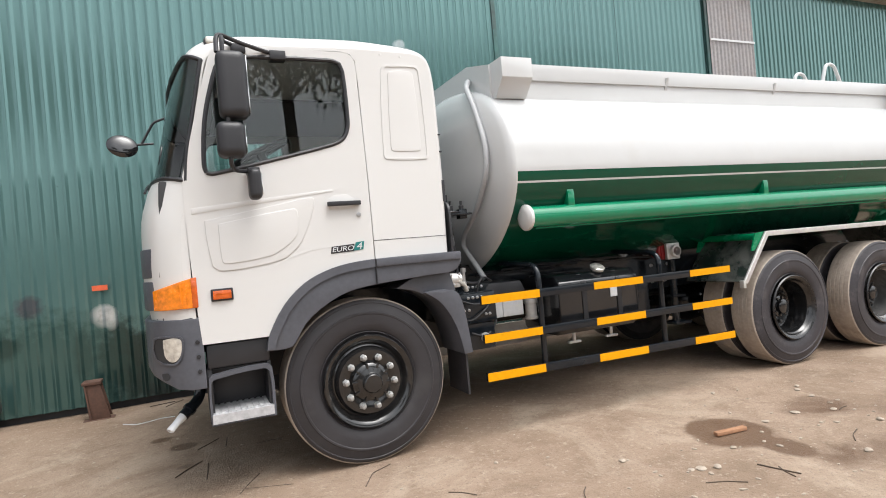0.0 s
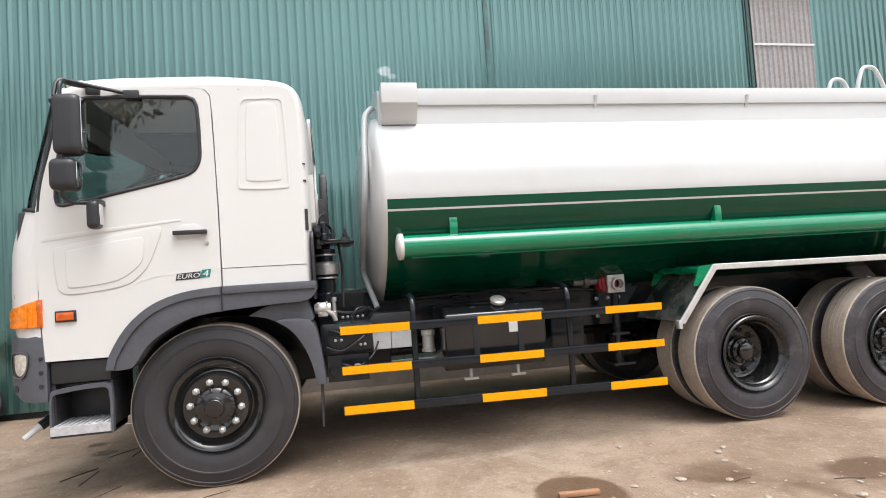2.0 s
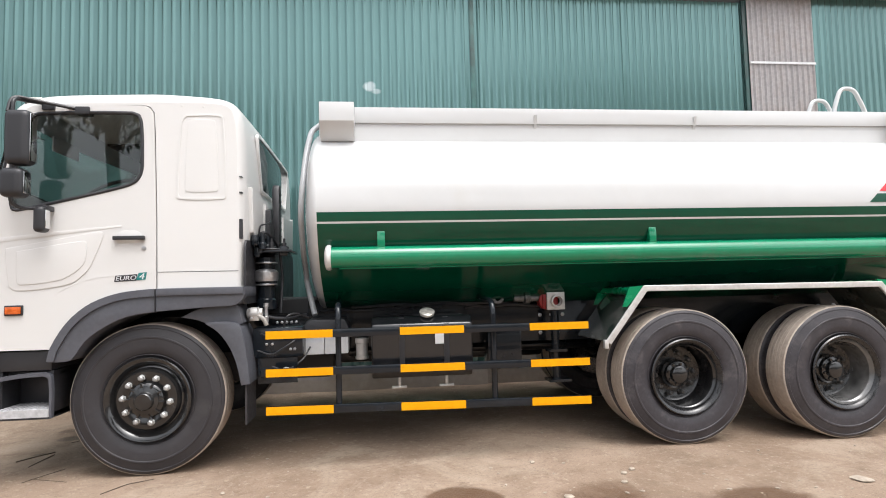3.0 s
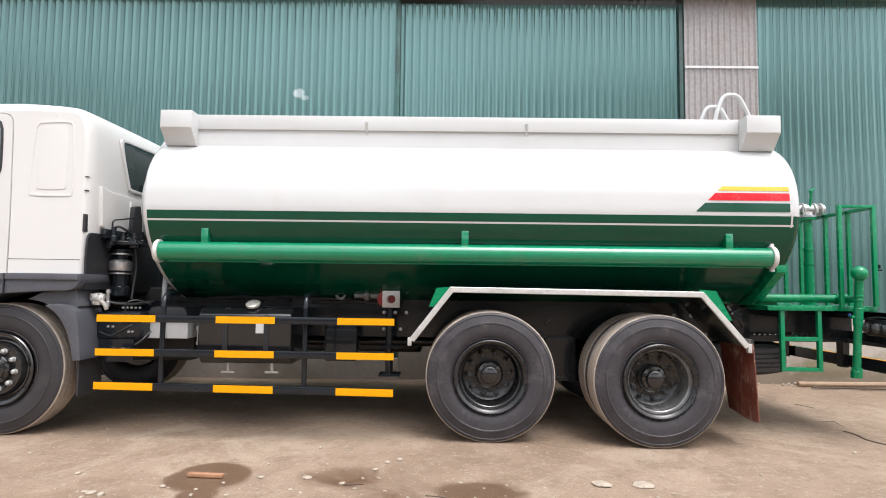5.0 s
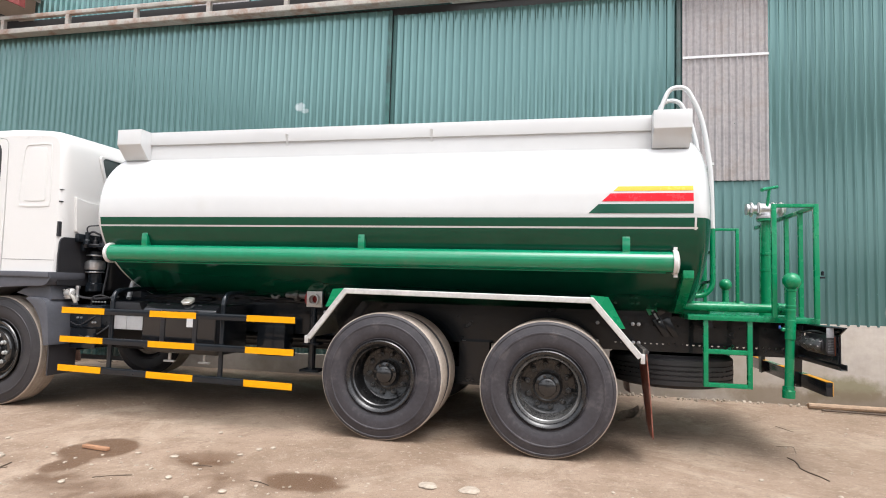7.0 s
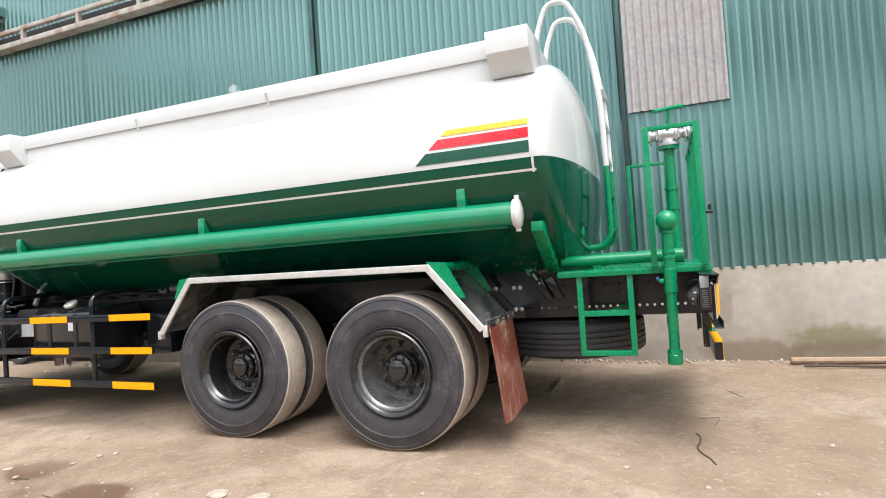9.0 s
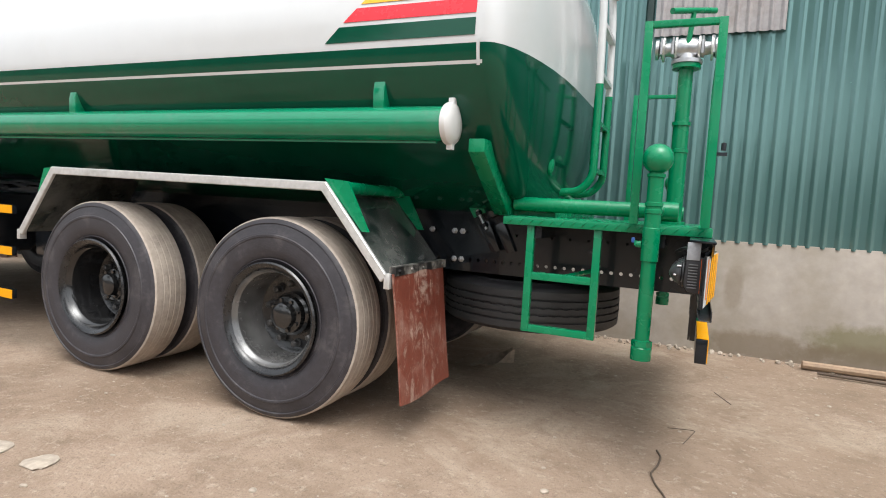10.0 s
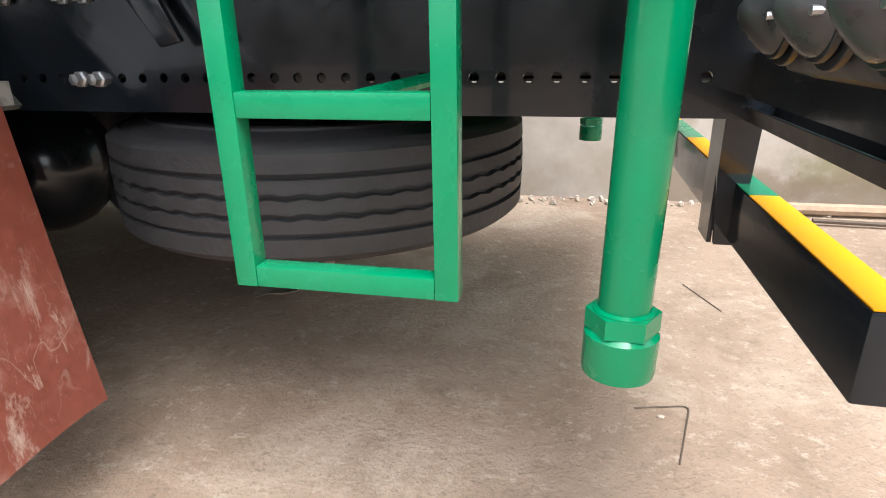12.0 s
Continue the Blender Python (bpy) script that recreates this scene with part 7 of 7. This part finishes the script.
# rubble along the plinth's foot
rng = random.Random(4)
bm = B()
for k in range(170):
    x = 5.9 + rng.random() ** 1.3 * 3.6
    y = 2.64 - abs(rng.gauss(0, 0.055))
    r = 0.006 + rng.random() ** 2 * 0.026
    m = Matrix.Translation((x, y, flat(x, y) + r * 0.4)) @ Euler((rng.random() * 3, rng.random() * 3, rng.random() * 3)).to_matrix().to_4x4() @ Matrix.Diagonal((1, 0.8, 0.5, 1))
    bmesh.ops.create_icosphere(bm, subdivisions=1, radius=r, matrix=m)
tagged(part("rubble", bm, STONE, None, smooth=0), "line of small rubble and chips along the plinth", "rubble", kind="stuff")
bm = B()
for k in range(420):
    x, y = rng.uniform(-2.5, 9), rng.uniform(-2.4, 2.3)
    r = 0.003 + rng.random() ** 3 * 0.009
    bmesh.ops.create_icosphere(bm, subdivisions=1, radius=r, matrix=Matrix.Translation((x, y, flat(x, y) + r * 0.3)) @ Matrix.Diagonal((1.3, 0.9, 0.6, 1)))
for k in range(190):
    x, y = rng.gauss(2.6, 1.1), rng.gauss(-1.45, 0.35)
    r = 0.003 + rng.random() ** 3 * 0.013
    bmesh.ops.create_icosphere(bm, subdivisions=1, radius=r, matrix=Matrix.Translation((x, y, flat(x, y) + r * 0.25)) @ Matrix.Rotation(rng.random() * 6, 4, 'Z') @ Matrix.Diagonal((1.5, 0.8, 0.5, 1)))
tagged(part("grit", bm, STONE, None, smooth=0), "scattered small grit on the yard", "grit", kind="stuff")

# dry leaf under the rear of the lorry
bm = B()
g = []
for i in range(7):
    row = []
    for j in range(5):
        u, v = i / 6 - 0.5, j / 4 - 0.5
        w = 1 - (2 * abs(u)) ** 2 * 0.6
        row.append(bm.verts.new((u * 0.30, v * 0.19 * w, 0.02 + 0.16 * abs(v) * (0.6 + u) + 0.09 * max(0, u) ** 1.5 + 0.014 * math.sin(9 * u + 3 * v))))
    g.append(row)
for a, b in zip(g, g[1:]):
    for j in range(4):
        bm.faces.new([a[j], a[j + 1], b[j + 1], b[j]])
r = bmesh.ops.extrude_face_region(bm, geom=bm.faces[:])
for v in [q for q in r["geom"] if isinstance(q, bmesh.types.BMVert)]:
    v.co.z -= 0.003
ob = part("dry_leaf", bm, LEAFDRY, None)
ob.matrix_basis = pose(5.87, 1.15, GZ + 0.02, 0, -3, 30)
tagged(ob, "curled dry brown leaf under the lorry", "leaf")

# rusty stand and old wheel by the wall
stand = thing("rusty_stand", "short rusty steel beam stub standing at the wall's foot", "stand")
for y0, y1 in ((2.40, 2.412), (2.528, 2.54)):
    bm = prism(B(), [(-1.905, GZ + 0.025), (-1.735, GZ + 0.025), (-1.80, GZ + 0.345), (-1.93, GZ + 0.345)], y0, y1)
    part("flange", bevel(bm, 0.003), RUSTED, stand)
bm = prism(B(), [(-1.835, GZ + 0.025), (-1.82, GZ + 0.025), (-1.865, GZ + 0.345), (-1.88, GZ + 0.345)], 2.412, 2.528)
part("web", bm, RUSTED, stand)
bm = prism(B(), [(-1.90, GZ + 0.027), (-1.885, GZ + 0.027), (-1.915, GZ + 0.343), (-1.93, GZ + 0.343)], 2.385, 2.40)
part("edge_strip", bm, RUSTED, stand)
bm = B()
box(bm, -1.955, -1.70, 2.37, 2.58, GZ + 0.005, GZ + 0.025)
part("foot", bevel(bm, 0.003), RUSTED, stand)
bm = B()
box(bm, -1.945, -1.79, 2.385, 2.555, GZ + 0.345, GZ + 0.37)
part("head_plate", bevel(bm, 0.004), RUSTED, stand)
old = thing("old_wheel", "old tyre on a pale rim leaning against the sheet wall", "wheel")
bm = lathe(B(), [(0.14, -0.05), (0.18, -0.06), (0.215, -0.05), (0.225, 0.0), (0.215, 0.05), (0.18, 0.06), (0.14, 0.05)], 36, closed=True)
ty = part("tyre", bm, RUBBER, old)
bm = lathe(B(), [(0.145, -0.045), (0.13, -0.03), (0.08, -0.02), (0.0, -0.02)], 30)
rm_ = part("rim", bm, PAPER, old)
for ob in (ty, rm_):
    ob.matrix_basis = pose(-2.80, 2.50, GZ + 0.25, -8, 0, 10)

# screw heads along the sheets
verts, faces = [], []
for z in (1.35, 2.25, 3.35, 4.45):
    for k in range(88):
        x = -4.35 + 0.21 * k + rng.uniform(-0.01, 0.01)
        if (x < 6.6 or z > 1.2) and rng.random() < 0.7:
            i, yv, zz = len(verts), WALL_Y - 0.031, z + rng.uniform(-0.012, 0.012)
            verts += [(x + 0.004 * math.cos(q * math.pi / 3), yv, zz + 0.004 * math.sin(q * math.pi / 3)) for q in range(6)] + [(x, yv - 0.004, zz)]
            faces += [(i + q, i + (q + 1) % 6, i + 6) for q in range(6)]
me = bpy.data.meshes.new("sheet_screws")
me.from_pydata(verts, [], faces)
me.materials.append(SHEETLOW)
screws = piece("sheet_screws", me, wall)
screws["kind"] = "stuff"

# trees mirrored in the cab's window and the sheets, most added to darken them
def leafy_tree(x, y, top, spread, count):
    tree = thing("tree", "broad leafy tree across the yard, out of view, darkening reflections", "tree", "trees across the yard")
    bm = B()
    mid = top - 2.0 * spread * 0.62
    tube(bm, [(x, y, 0), (x + 0.1, y, mid * 0.55), (x - 0.1, y + 0.1, top - spread)], 0.22, 10)
    for k in range(7):
        a = k * 0.9
        z = mid - 1.2 + 0.2 * k
        tube(bm, [(x, y, z), (x + 0.3 * spread * math.cos(a), y + 0.3 * spread * math.sin(a), z + 1.0), (x + 0.65 * spread * math.cos(a), y + 0.65 * spread * math.sin(a), z + 1.8)], 0.06, 6)
    part("trunk", bm, BARK, tree)
    verts, faces = [], []
    zc, high = top - spread * 0.72, spread * 0.72
    for k in range(count):
        a, b, c = rng.gauss(0, 1), rng.gauss(0, 1), rng.gauss(0, 1)
        n = math.sqrt(a * a + b * b + c * c) + 1e-6
        rad = rng.random() ** 0.45 * (1 + 0.35 * math.sin(3 * a / n + x) * math.cos(4 * b / n))
        p = Vector((x + a / n * spread * rad, y + b / n * spread * rad, zc + c / n * high * rad))
        e = Euler((rng.random() * 6, rng.random() * 6, rng.random() * 6)).to_matrix()
        q_ = rng.uniform(0.10, 0.20)
        i = len(verts)
        verts += [tuple(p + e @ Vector(q)) for q in ((-q_, 0, 0), (0, -q_ * 0.45, q_ * 0.1), (q_, 0, 0), (0, q_ * 0.45, q_ * 0.1))]
        faces.append((i, i + 1, i + 2, i + 3))
    me = bpy.data.meshes.new("crown")
    me.from_pydata(verts, [], faces)
    me.materials.append(LEAF)
    piece("crown", me, tree)


# the two leftmost stand out of view only to darken the left sheets' reflections
for tree_x, tree_y, top, spread in ((-13.0, -19.0, 12.0, 3.3), (-8.0, -18.5, 11.5, 3.1), (3.0, -19.5, 12.6, 3.2), (6.6, -18.6, 11.6, 3.2), (10.2, -19.4, 12.4, 3.5), (15.0, -18.8, 11.4, 3.3)):
    leafy_tree(tree_x, tree_y, top, spread, 4200)
